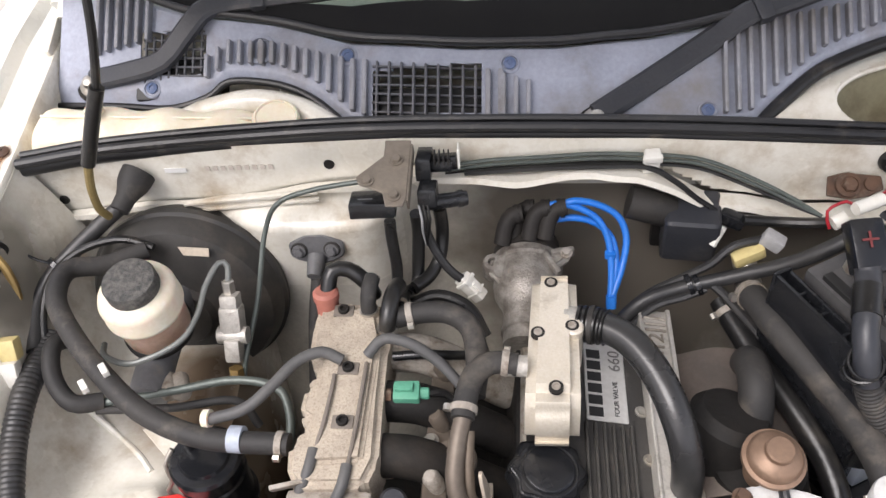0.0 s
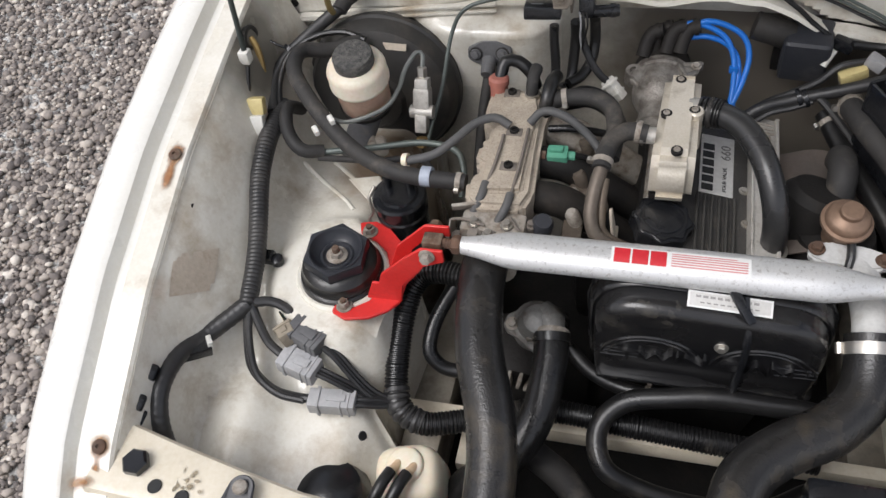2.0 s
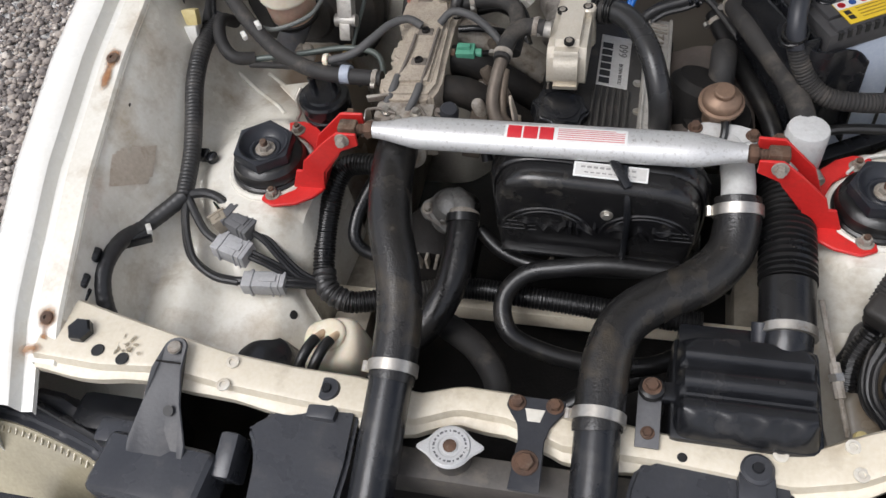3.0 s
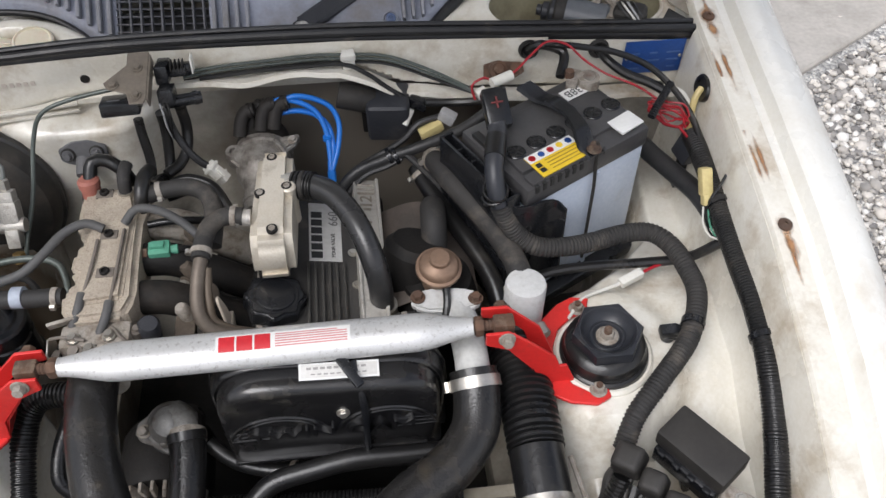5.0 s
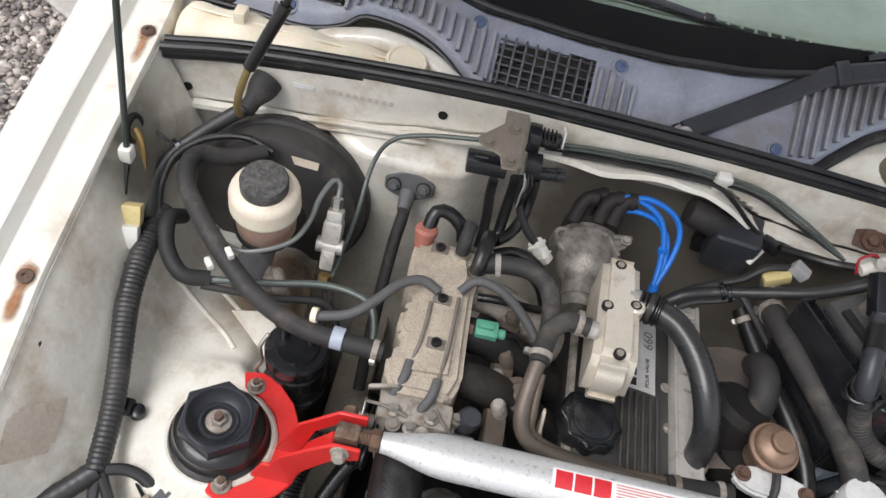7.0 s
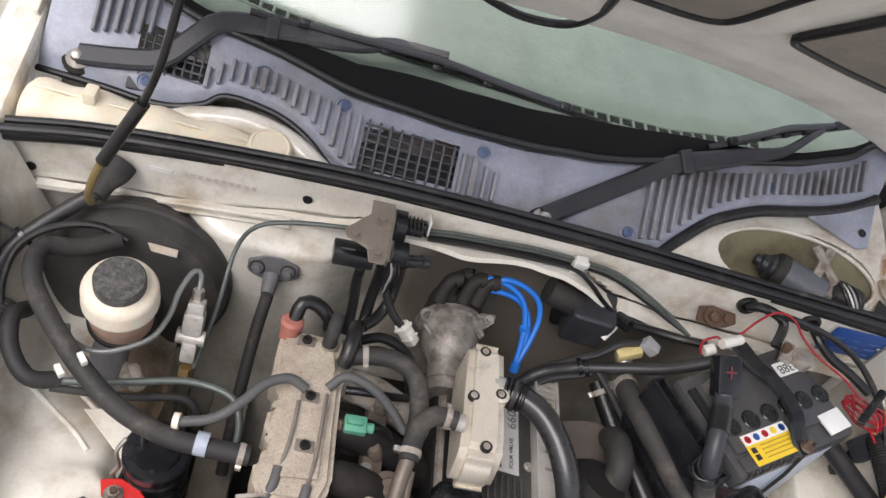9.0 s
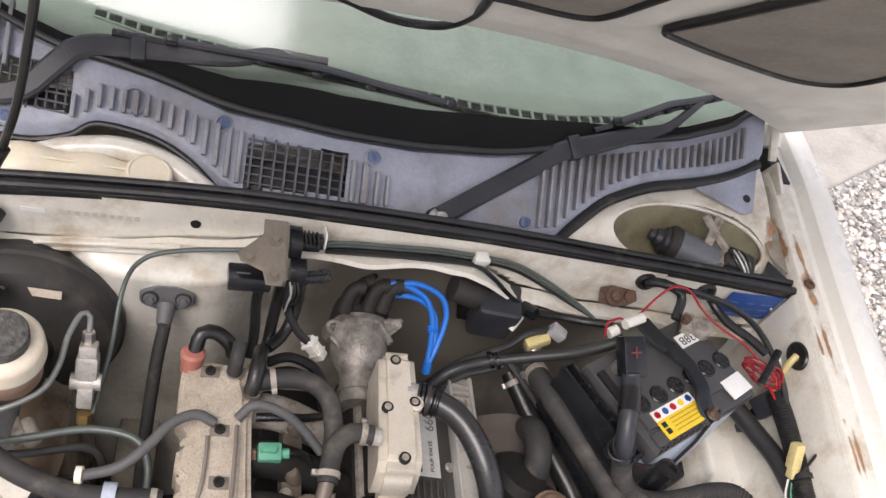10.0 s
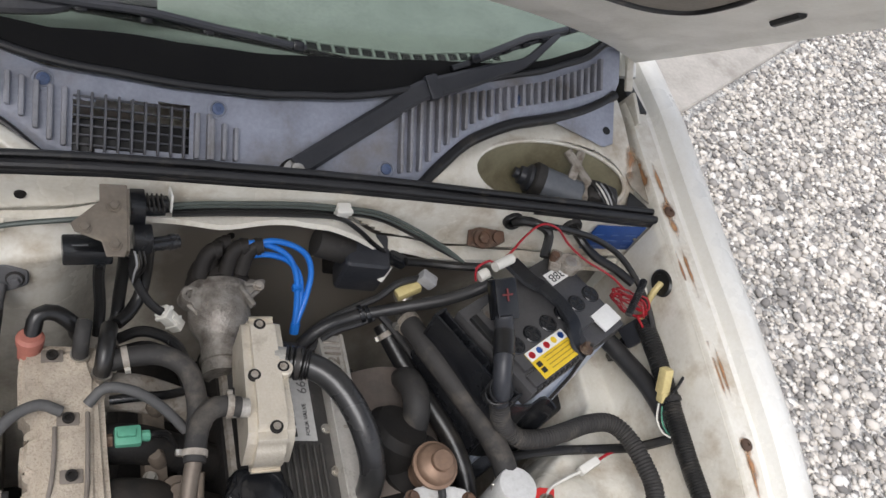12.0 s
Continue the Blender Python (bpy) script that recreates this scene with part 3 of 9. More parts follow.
SEALLINE = [(-0.545, 0.366, 0.962), (-0.45, 0.380, 0.969), (-0.3, 0.385, 0.979), (-0.145, 0.386, 0.985), (0.1, 0.386, 0.980), (0.33, 0.385, 0.966), (0.556, 0.381, 0.954)]


def firewall(x, z):
    ze = lerp(LEDGE, x)
    back = smooth01((ze + 0.004 - z) / 0.012)
    y = 0.378 + (0.006 + 0.024 * smooth01((x + 0.19) / 0.07)) * back
    y -= 0.040 * back * math.exp(-((x + 0.25) / 0.10) ** 4) * smooth01((0.915 - z) / 0.03)
    y -= 0.05 * smooth01((0.72 - z) / 0.2)
    y += 0.006 * math.exp(-((x + 0.222) / 0.03) ** 2 - ((z - 0.945) / 0.02) ** 2)
    return y


us = [-0.553 + 0.01 * k for k in range(112)]
vs = [0.45, 0.55, 0.65, 0.7, 0.75, 0.78, 0.8, 0.81, 0.82, 0.83, 0.84, 0.85, 0.86] + [0.866 + 0.004 * k for k in range(30)]
part("lower_firewall", grid(us, vs, lambda x, z: (x, firewall(x, z), min(z, lerp([(p[0], p[2]) for p in SEALLINE], x) - 0.003)), keep=lambda x, z: z < (lerp(LEDGE, x) if x > -0.15 else 0.80)), FIREWALL, car, "lower firewall behind the engine, darkened with grime and painted shade")
part("firewall", grid(us, vs, lambda x, z: (x, firewall(x, z), min(z, lerp([(p[0], p[2]) for p in SEALLINE], x) - 0.003)), keep=lambda x, z: z >= (lerp(LEDGE, x) if x > -0.15 else 0.80)), BAY, car, "cream firewall, dusty below its ledge")
us = [-0.54 + 0.01 * k for k in range(109)]
part("firewall_ledge", grid(us, [0, 1, 2], lambda x, v: (x, 0.378 - (0, 0.009, 0.010)[int(v)] * (1 + 1.2 * smooth01((x + 0.19) / 0.07)) + 0.002 * math.sin(40 * x) * (v > 0), lerp(LEDGE, x) - (0, 0, 0.006)[int(v)] + 0.0015 * math.sin(70 * x)), thick=0.0015), BAY, car)
for x, z, r in ((-0.222, 0.945, 0.0052), (-0.525, 0.904, 0.005), (-0.30, 0.77, 0.005), (0.0, 0.86, 0.004)):
    y = firewall(x, z)
    part("panel_hole", lathe([(0, 0.003), (r, 0.003), (r * 1.12, 0.001), (r * 1.15, 0.0)], (x, y + 0.0005, z), (0, -1, 0.05), 20), DARK, car, "dark punched hole")

# radiator support beam: x, rear y, front y, height
BEAM = [(-0.54, -0.222, -0.315, 0.815), (-0.46, -0.238, -0.315, 0.808), (-0.39, -0.250, -0.305, 0.801), (-0.325, -0.258, -0.309, 0.789), (-0.25, -0.260, -0.311, 0.779), (-0.18, -0.257, -0.311, 0.769), (-0.11, -0.265, -0.310, 0.764), (-0.065, -0.250, -0.291, 0.764), (-0.012, -0.251, -0.294, 0.764), (0.048, -0.261, -0.316, 0.764), (0.14, -0.274, -0.317, 0.764), (0.27, -0.280, -0.326, 0.764), (0.326, -0.258, -0.318, 0.779), (0.365, -0.248, -0.303, 0.796), (0.42, -0.244, -0.316, 0.806), (0.54, -0.222, -0.315, 0.815)]


def beam(x, k):
    a, b, z = (lerp([(p[0], p[i]) for p in BEAM], x) for i in (1, 2, 3))
    w = 0.002 * math.sin(55 * x)
    ring = [(a + 0.002, z - 0.06), (a, z - 0.006), (a - 0.004, z - 0.001), (a - 0.010, z), (b + 0.018, z), (b + 0.012, z - 0.002), (b + 0.009, z - 0.012), (b + 0.003 + w, z - 0.014), (b + w, z - 0.016), (b + 0.002 + w, z - 0.03)]
    y, zz = ring[int(k)]
    return (x, y, zz)


part("radiator_support", grid([-0.54 + 0.012 * k for k in range(91)], list(range(10)), beam, thick=0.0015), BEIGE, car, "cream radiator support panel with chipped paint")

# lower rail and dark floor of the bay
part("cross_rail", merge(rbox((-0.02, -0.077, 0.637), (0.74, 0.017, 0.03), 0.005), rbox((-0.20, -0.04, 0.63), (0.02, 0.20, 0.02), 0.004)), BEIGE, car, "scuffed cream lower cross rail")
part("bay_floor", rbox((0, -0.02, 0.42), (1.24, 0.92, 0.03), 0.004), DARK, car, "dark greasy undertray")
part("front_panel", rbox((0, -0.44, 0.45), (1.2, 0.03, 0.5), 0.01), PLASTIC, car)
part("side_rail", rbox((-0.262, 0.12, 0.58), (0.05, 0.5, 0.08), 0.006), GRIMY, car)
part("side_rail", rbox((0.262, 0.12, 0.56), (0.05, 0.5, 0.08), 0.006), GRIMY, car)


# cowl
def cowl(x, y):
    return 0.975 + 0.8 * (y - 0.41) - 0.26 * x * x


FRONT = [(-0.56, 0.490), (-0.41, 0.461), (-0.364, 0.464), (-0.337, 0.474), (-0.281, 0.464), (-0.239, 0.446), (-0.198, 0.417), (-0.178, 0.410), (0.0, 0.402), (0.167, 0.406), (0.205, 0.412), (0.22, 0.427), (0.275, 0.466), (0.334, 0.491), (0.429, 0.518), (0.503, 0.546), (0.53, 0.565)]
REAR = [(-0.56, 0.62), (-0.49, 0.585), (-0.44, 0.557), (-0.38, 0.534), (-0.29, 0.513), (-0.2, 0.488), (-0.08, 0.475), (0.01, 0.473), (0.1, 0.480), (0.15, 0.488), (0.306, 0.527), (0.387, 0.550), (0.468, 0.583), (0.53, 0.625)]


def in_a(x, y):
    return -0.176 < x < -0.062 and 0.419 < y < 0.459


def in_b(x, y):
    return -0.445 < x < -0.368 and 0.482 - 0.15 * (x + 0.4) < y < 0.520 - 0.2 * (x + 0.4)


cowl_panel = thing("cowl_panel", (0, 0.47, 0.96), "faded blue-grey ribbed plastic cowl panel below the windscreen", "cowl panel")
us = [-0.555 + 0.0054 * k for k in range(202)]
vs = [k / 26 for k in range(27)]


def cowl_at(x, v):
    a, b = lerp(FRONT, x), lerp(REAR, x)
    y = a + (b - a) * v
    drop = 0.010 * (1 - smooth01(v / 0.10)) + 0.006 * smooth01((v - 0.93) / 0.07)
    return Vector((x, y, cowl(x, y) - drop))


part("panel", grid(us, vs, cowl_at, keep=lambda x, v: not in_a(*cowl_at(x, v)[:2]) and not in_b(*cowl_at(x, v)[:2]), thick=0.002), COWL, cowl_panel)
# solid black blocks paint the shade inside the two vents
part("vent_box", rbox((-0.119, 0.442, 0.955), (0.13, 0.055, 0.05), 0.003, (38, 0, 0)), INKSHADE, cowl_panel, "black block painted as the shaded hollow behind the grille")
part("vent_box", rbox((-0.406, 0.503, 0.965), (0.09, 0.05, 0.05), 0.003, (38, 0, 0)), INKSHADE, cowl_panel, "black block painted as the shaded hollow behind the grille")


def rib(x, y0, y1, high=0.0115, wide=0.0046, paint=None):
    m = frame3((x, (y0 + y1) / 2, (cowl(x, y0) + cowl(x, y1)) / 2 + high / 2 - 0.001), (1, 0, 0), (0, -0.62, 0.78))
    bm = rbox((0, 0, 0), (wide, (y1 - y0) * 1.28, high + 0.002), 0.0022, seg=2)
    bmesh.ops.transform(bm, matrix=m, verts=bm.verts)
    return part("rib", bm, paint or COWLRIB, cowl_panel)


for k in range(21):
    x = -0.300 + 0.0128 * k
    rib(x, max(lerp(FRONT, x) + 0.008, 0.412), lerp(REAR, x) - (0.020 if x < -0.058 else 0.024), high=0.007 if -0.178 < x < -0.060 else 0.0105, wide=0.0026 if -0.178 < x < -0.060 else 0.0054, paint=COWLSHADED if -0.178 < x < -0.060 else None)
for k in range(3):
    rib(-0.033 + 0.0125 * k - 0.008, 0.412, 0.446 - 0.003 * k)
for k in range(6):
    x = -0.362 + 0.0128 * k
    rib(x, lerp(FRONT, x) + 0.006, lerp(FRONT, x) + 0.026)
for k in range(6):
    x = -0.47 + 0.0128 * k
    rib(x - 0.03, 0.515, 0.57)
for k in range(26):
    x = 0.178 + 0.0124 * k
    a, b = lerp(FRONT, x), lerp(REAR, x)
    rib(x, a + 0.008, b - 0.014)
for k in range(6):
    y = 0.4215 + 0.0075 * k
    m = frame3((-0.119, y, cowl(-0.119, y) - 0.002), (1, 0, -0.06), (0, -0.62, 0.78))
    bm = rbox((0, 0, 0), (0.116, 0.0022, 0.004), 0.0006, seg=1)
    bmesh.ops.transform(bm, matrix=m, verts=bm.verts)
    part("grille_bar", bm, COWLSHADED, cowl_panel)
for k in range(6):
    y = 0.484 + 0.0078 * k
    m = frame3((-0.406, y, cowl(-0.406, y) - 0.002), (1, -0.2, 0.1), (0, -0.62, 0.78))
    bm = rbox((0, 0, 0), (0.078, 0.0022, 0.004), 0.0006, seg=1)
    bmesh.ops.transform(bm, matrix=m, verts=bm.verts)
    part("grille_bar", bm, COWLSHADED, cowl_panel)
for k in range(8):
    x = -0.44 + 0.0098 * k
    m = frame3((x, 0.502, cowl(x, 0.502) - 0.001), (1, 0, 0), (0, -0.62, 0.78))
    bm = rbox((0, 0, 0), (0.0022, 0.052, 0.004), 0.0006, seg=1)
    bmesh.ops.transform(bm, matrix=m, verts=bm.verts)
    part("grille_bar", bm, COWLSHADED, cowl_panel)
for x, y in ((-0.2045, 0.474), (-0.035, 0.457), (0.161, 0.42), (0.345, 0.512), (-0.43, 0.475)):
    up = (0, -0.62, 0.78)
    part("clip_seat", lathe([(0.011, -0.002), (0.0105, 0.0015), (0.0085, 0.0025), (0.0075, 0.0005), (0, 0.0005)], (x, y, cowl(x, y)), up, 24), COWL, cowl_panel)
    part("clip", lathe([(0.0065, 0), (0.0062, 0.002), (0.003, 0.003), (0.0028, 0.0015), (0, 0.0015)], (x, y, cowl(x, y) + 0.001), up, 20), mat("blue_grey_clip", (0.09, 0.13, 0.24), rough=0.5), cowl_panel, "blue-grey fixing clip")
part("clip_seat", lathe([(0.016, -0.002), (0.016, 0.003), (0.012, 0.004), (0.010, -0.006), (0, -0.006)], (-0.301, 0.49, cowl(-0.301, 0.49)), (0, -0.62, 0.78), 28), COWL, cowl_panel, "round recess with a dark hole")
# rubber lip along the panel's front edge
lip = [(x, lerp(FRONT, x) - 0.004, cowl(x, lerp(FRONT, x)) - 0.008) for x in (0.19, 0.21, 0.235, 0.275, 0.334, 0.38, 0.43, 0.48, 0.525)]
part("edge_trim", tube(lip, 0.0075, 12), SEAL, cowl_panel, "black rubber edge trim")
lip = [(x, lerp(FRONT, x) - 0.002, cowl(x, lerp(FRONT, x)) - 0.008) for x in (-0.555, -0.48, -0.41, -0.364, -0.337, -0.281, -0.239, -0.198, -0.18)]
part("edge_trim", tube(lip, 0.004, 10), SEAL, cowl_panel, "black rubber edge trim")

# long rubber seal on top of the firewall
seal = thing("bonnet_seal", (0, 0.385, 0.96), "long black rubber bonnet seal along the firewall top", "seal")
part("seal_base", tube([(x, y + 0.003, z - 0.004) for x, y, z in SEALLINE], 0.010, 12), SEAL, seal)
part("seal_lip", tube([(x, y - 0.004, z + 0.006) for x, y, z in SEALLINE], 0.0055, 10), SEAL, seal)
part("seal_lip", tube([(x, y + 0.009, z + 0.007) for x, y, z in SEALLINE], 0.0045, 10), SEAL, seal)

# plenum trough behind the seal
part("plenum", grid([-0.555 + 0.02 * k for k in range(57)], [0, 1, 2, 3], lambda x, v: (x, (0.39, 0.40, 0.55, 0.64)[int(v)], (0.965, 0.90, 0.90, 1.0)[int(v)] - 0.1 * x * x)), BAY, car, "cream plenum trough")


def plenum_top(x, v):
    a = 0.392
    b = lerp(FRONT, x) + 0.012
    y = a + (b - a) * v
    return (x, y, 0.944 - 0.1 * (x - 0.2) ** 2 + (y - 0.39) * 0.40 + 0.014 * math.sin(math.pi * v))


bm = grid([0.20 + 0.0035 * k for k in range(98)], [k / 44 for k in range(45)], plenum_top, keep=lambda x, v: ((x - 0.405) / 0.118) ** 2 + ((plenum_top(x, v)[1] - 0.438) / 0.046) ** 2 > 1)
for v in bm.verts:
    f = ((v.co.x - 0.405) / 0.118) ** 2 + ((v.co.y - 0.438) / 0.046) ** 2
    if f < 1:
        v.co.x, v.co.y = 0.405 + (v.co.x - 0.405) / math.sqrt(f), 0.438 + (v.co.y - 0.438) / math.sqrt(f)
part("plenum_shelf", bm, BAY, car, "cream plenum shelf round the wiper motor recess")
part("recess_rim", tube([(0.405 + 0.118 * math.cos(a), 0.438 + 0.046 * math.sin(a), 0.944 - 0.1 * (0.205 + 0.118 * math.cos(a)) ** 2 + (0.048 + 0.046 * math.sin(a)) * 0.40 + 0.008) for a in (2 * math.pi * k / 48 for k in range(49))], 0.003, 8, straight=True), BAY, car)
# black block in place of the gap, its shade put into the colour
part("hinge_gap_shade", rbox((0.582, 0.60, 0.968), (0.022, 0.10, 0.06), 0.003), INKSHADE, car, "black block painted as the shaded gap beside the hinge")
bm = slab([(0.512, 0.500), (0.545, 0.500), (0.572, 0.462), (0.574, 0.420), (0.556, 0.398), (0.530, 0.432)][::-1], -0.0015, 0.0015, None, 0.0008)
for v in bm.verts:
    v.co.z += 0.963 + 0.12 * (v.co.y - 0.45) + 0.25 * abs(v.co.x - 0.545)
part("corner_bracket", bm, GRIMY, car, "stained tan corner bracket")
# flat black triangle paints the shade of the drain opening
part("drain_hole_shade", slab([(0.508, 0.394), (0.552, 0.394), (0.530, 0.428)], 0.957, 0.9585, None, 0.0004), INKSHADE, car, "black sheet painted as a shaded drain opening")
part("plenum_ridge", tube([(-0.40, 0.452, 0.950), (-0.36, 0.452, 0.966), (-0.31, 0.452, 0.976), (-0.26, 0.440, 0.974), (-0.222, 0.418, 0.966), (-0.195, 0.402, 0.955), (-0.18, 0.396, 0.945)], 0.0135, 16), BAY, car, "rounded cream plenum edge")

# windscreen, its dark border, the dashboard behind it
screen = thing("windscreen", (0, 0.6, 1.02), "tinted windscreen glass with a black border, reflecting the sky", "windscreen")


def glass_at(x, v, lift=0.0):
    y = lerp(REAR, max(-0.5, min(0.5, x))) - 0.006 + 0.10 * max(0, abs(x) - 0.5)
    z = cowl(x, lerp(REAR, max(-0.5, min(0.5, x)))) + 0.004
    bow = 0.03 * v * (1 - (x / 0.6) ** 2)
    return (x, y + 0.62 * v - bow * 0.3, z + 0.48 * v + bow + lift)


us = [-0.56 + 0.02 * k for k in range(57)]
pane = part("pane", grid(us, [k / 14 for k in range(15)], glass_at), GLASS, screen, "greenish glass")
pane.visible_shadow = False
part("border", grid(us, [0, 0.015, 0.03, 0.045, 0.055], lambda x, v: glass_at(x, v * (1 - 0.68 * smooth01((abs(x) - 0.08) / 0.30)), 0.0015)), mat("matt_black_band", (0.006, 0.006, 0.0065), (0.009, 0.009, 0.009), rough=0.6, bump=0.05, spec=0.12), screen, "black printed border")
part("lower_moulding", tube([glass_at(x, 0.0, 0.002) for x in us[1:-1:2]], 0.0045, 10), SEAL, screen, "black rubber glass moulding")
dash = thing("dashboard", (0, 0.75, 0.95), "dark grey dashboard with a row of demister slots", "dashboard")
SLOTS = [(-0.6, 0.72), (-0.355, 0.614), (-0.287, 0.592), (-0.1, 0.562), (0.1, 0.551), (0.21, 0.557), (0.335, 0.590), (0.6, 0.70)]
part("top", grid([-0.56 + 0.04 * k for k in range(29)], [0, 0.1, 0.3, 0.6, 1], lambda x, v: (x, lerp(REAR, max(-0.5, min(0.5, x))) + 0.016 + (0.80 - 0.4 * x * x) * v, 1.036 + 0.03 * v * v - 0.07 * x * x), thick=0.02), DASH, dash)
PALE = mat("pale_slot_rib", (0.46, 0.50, 0.45), rough=0.6)
for k in range(41):
    x = -0.355 + 0.0173 * k
    y, z = lerp(SLOTS, x), 1.0375 - 0.07 * x * x
    part("demister_slot", rbox((x, y, z), (0.0128, 0.0125, 0.003), 0.001, seg=1), INKSHADE, dash)
    part("slot_rib", rbox((x + 0.00865, y, z + 0.0005), (0.0036, 0.017, 0.004), 0.001, seg=1), PALE, dash)
for d in (-0.0085, 0.0085):
    part("slot_border", tube([(x, lerp(SLOTS, x) + d, 1.0385 - 0.07 * x * x) for x in (-0.362 + 0.0362 * k for k in range(20))], 0.0014, 6), PALE, dash)

# plain shell added out of view to close the cabin; its roof blocks skylight
part("cabin_side", slab([(0.45, 0.3), (2.6, 0.3), (2.6, 0.98), (0.62, 0.98), (0.45, 0.95)], -0.005, 0.005, frame3((-0.66, 0, 0), (0, 1, 0), (-1, 0, 0))), PAINT, car)
part("cabin_side", slab([(0.45, 0.3), (2.6, 0.3), (2.6, 0.98), (0.62, 0.98), (0.45, 0.95)], -0.005, 0.005, frame3((0.66, 0, 0), (0, 1, 0), (-1, 0, 0))), PAINT, car)
part("cabin_back", rbox((0, 1.7, 0.9), (1.3, 0.03, 0.9), 0.01), DASH, car)
part("roof", rbox((0, 1.75, 1.48), (1.1, 1.15, 0.03), 0.012), PAINT, car)
for s in (-1, 1):
    part("pillar", tube([(s * 0.575, 0.62, 1.0), (s * 0.56, 0.9, 1.24), (s * 0.53, 1.2, 1.475)], 0.022, 10), PAINT, car)

# bonnet, propped open
bonnet = thing("bonnet", (0, 0.62, 1.05), "open bonnet, greyish painted underside with a recessed panel", "bonnet")
HA = radians(46)
HW = 0.590


def hood(x, s, lift=0.0):
    """A point of the open bonnet, s metres from its hinge line."""
    y = 0.627 - s * math.cos(HA) - lift * math.sin(HA)
    z = 1.045 + s * math.sin(HA) - lift * math.cos(HA)
    return Vector((x, y, z))


def hood_edge(x):
    return 0.255 * (1 - (x / 0.56) ** 2)


def hood_lift(x, s):
    """The inner panel stands off the skin, with a rolled rear edge and shallow pressed ribs."""
    d = min(s - hood_edge(x), (HW - abs(x)) * 1.2, 0.97 - s)
    up = 0.016 * smooth01(d / 0.016)
    rib = math.exp(-((abs(x) - 0.122) / 0.014) ** 2) * smooth01((s - 0.36) / 0.05)
    return up + 0.008 * rib - 0.004 * smooth01((d - 0.07) / 0.012)


def hood_in(x, v):
    s = hood_edge(x) + (0.97 - hood_edge(x)) * v
    return hood(x, s, hood_lift(x, s))


us = [-HW, -0.586, -0.582, -0.576] + [-0.568 + 0.01136 * k for k in range(101)] + [0.576, 0.582, 0.586, HW]
vs = [0.003 * k for k in range(22)] + [0.075, 0.09, 0.11, 0.13] + [0.17 + 0.04 * k for k in range(20)] + [0.96, 0.97, 0.98, 0.985, 0.99, 0.995, 1.0]
part("inner_panel", grid(us, vs, hood_in), HOODIN, bonnet)
us = [HW * (k / 28 - 1) for k in range(57)]
part("outer_panel", grid(us, [k / 10 for k in range(11)], lambda x, v: hood(x, hood_edge(x) + (0.97 - hood_edge(x)) * v, -0.004 - 0.012 * math.sin(math.pi * v))), PAINT, bonnet, "white outer skin")


# ---- strut mounts and brace ----
HEXPL = mat("worn_glossy_plastic", (0.016, 0.018, 0.023), (0.026, 0.028, 0.034), rough=0.36, bump=0.1, dirt=(0.09, 0.08, 0.07), dirt_amount=0.22, dirt_scale=30)

def strut_mount(s):
    c = (s * 0.36, 0.005, 0.796)
    t = thing("strut_mount", c, "black rubber suspension strut mount with a dished hexagonal plate", "strut mount", "strut mounts")
    lean = (-s * 0.05, -0.02, 1)
    part("rubber_boot", lathe([(0.049, -0.01), (0.0505, 0.004), (0.049, 0.010), (0.0462, 0.012), (0.0470, 0.016), (0.0445, 0.020), (0.0440, 0.026), (0.0395, 0.031), (0.034, 0.033), (0, 0.033)], c, lean, 40), RUBBER, t)
    top = (c[0], c[1], c[2] + 0.030)
    q = Vector((0, 0, 1)).rotation_difference(Vector(lean).normalized()).to_matrix()
    rows = [(0.92, 0, 0.0), (1.0, 0, 0.003), (1.0, 0, 0.0145), (0.975, 0, 0.0172), (0, 0.0318, 0.0176), (0, 0.0312, 0.0190), (0, 0.0300, 0.0188), (0, 0.0282, 0.0160), (0, 0.0255, 0.0105), (0, 0.0200, 0.0066), (0, 0.0185, 0.0080), (0, 0.0165, 0.0080), (0, 0.014, 0.0052), (0, 0.0005, 0.0050)]

    def hex_at(k, v):
        h, r, z = rows[int(v)]
        a = 2 * math.pi * k / 48
        hexr = 0.0342 / math.cos((a + math.pi / 6) % (math.pi / 3) - math.pi / 6)
        rad = h * hexr if h else r
        turn = 0.08 if s < 0 else 0.50
        return Vector(top) + q @ Vector((rad * math.cos(a + turn), rad * math.sin(a + turn), z))

    part("hex_plate", grid(list(range(49)), list(range(len(rows))), hex_at), HEXPL, t, "dark hexagonal plate with a dished middle")
    part("washer", lathe([(0.0125, 0.004), (0.0125, 0.0072), (0.0115, 0.0078), (0, 0.0078)], top, lean, 24), DUSTALLOY, t, "dull steel washer")
    part("nut", lathe([(0.0082, 0.006), (0.0082, 0.0125), (0.0072, 0.014), (0, 0.014)], top, lean, 6), DUSTALLOY, t)
    part("stud", lathe([(0.0045, 0.012), (0.0045, 0.0195), (0.0038, 0.0208), (0, 0.0208)], top, lean, 14), RUSTY, t, "rusty threaded stud end")


strut_mount(-1)
strut_mount(1)

brace = thing("strut_brace", (0, -0.008, 0.88), "silver strut brace bar with red brackets and a small label", "strut brace")


def bar_section(x, k):
    a = 2 * math.pi * k / 24
    w = 0.0215 - 0.0115 * smooth01((abs(x - 0.003) - 0.145) / 0.062)
    h = 0.0155 - 0.0065 * smooth01((abs(x - 0.003) - 0.145) / 0.062)
    return (x, -0.009 + w * math.cos(a), 0.893 + h * math.sin(a))


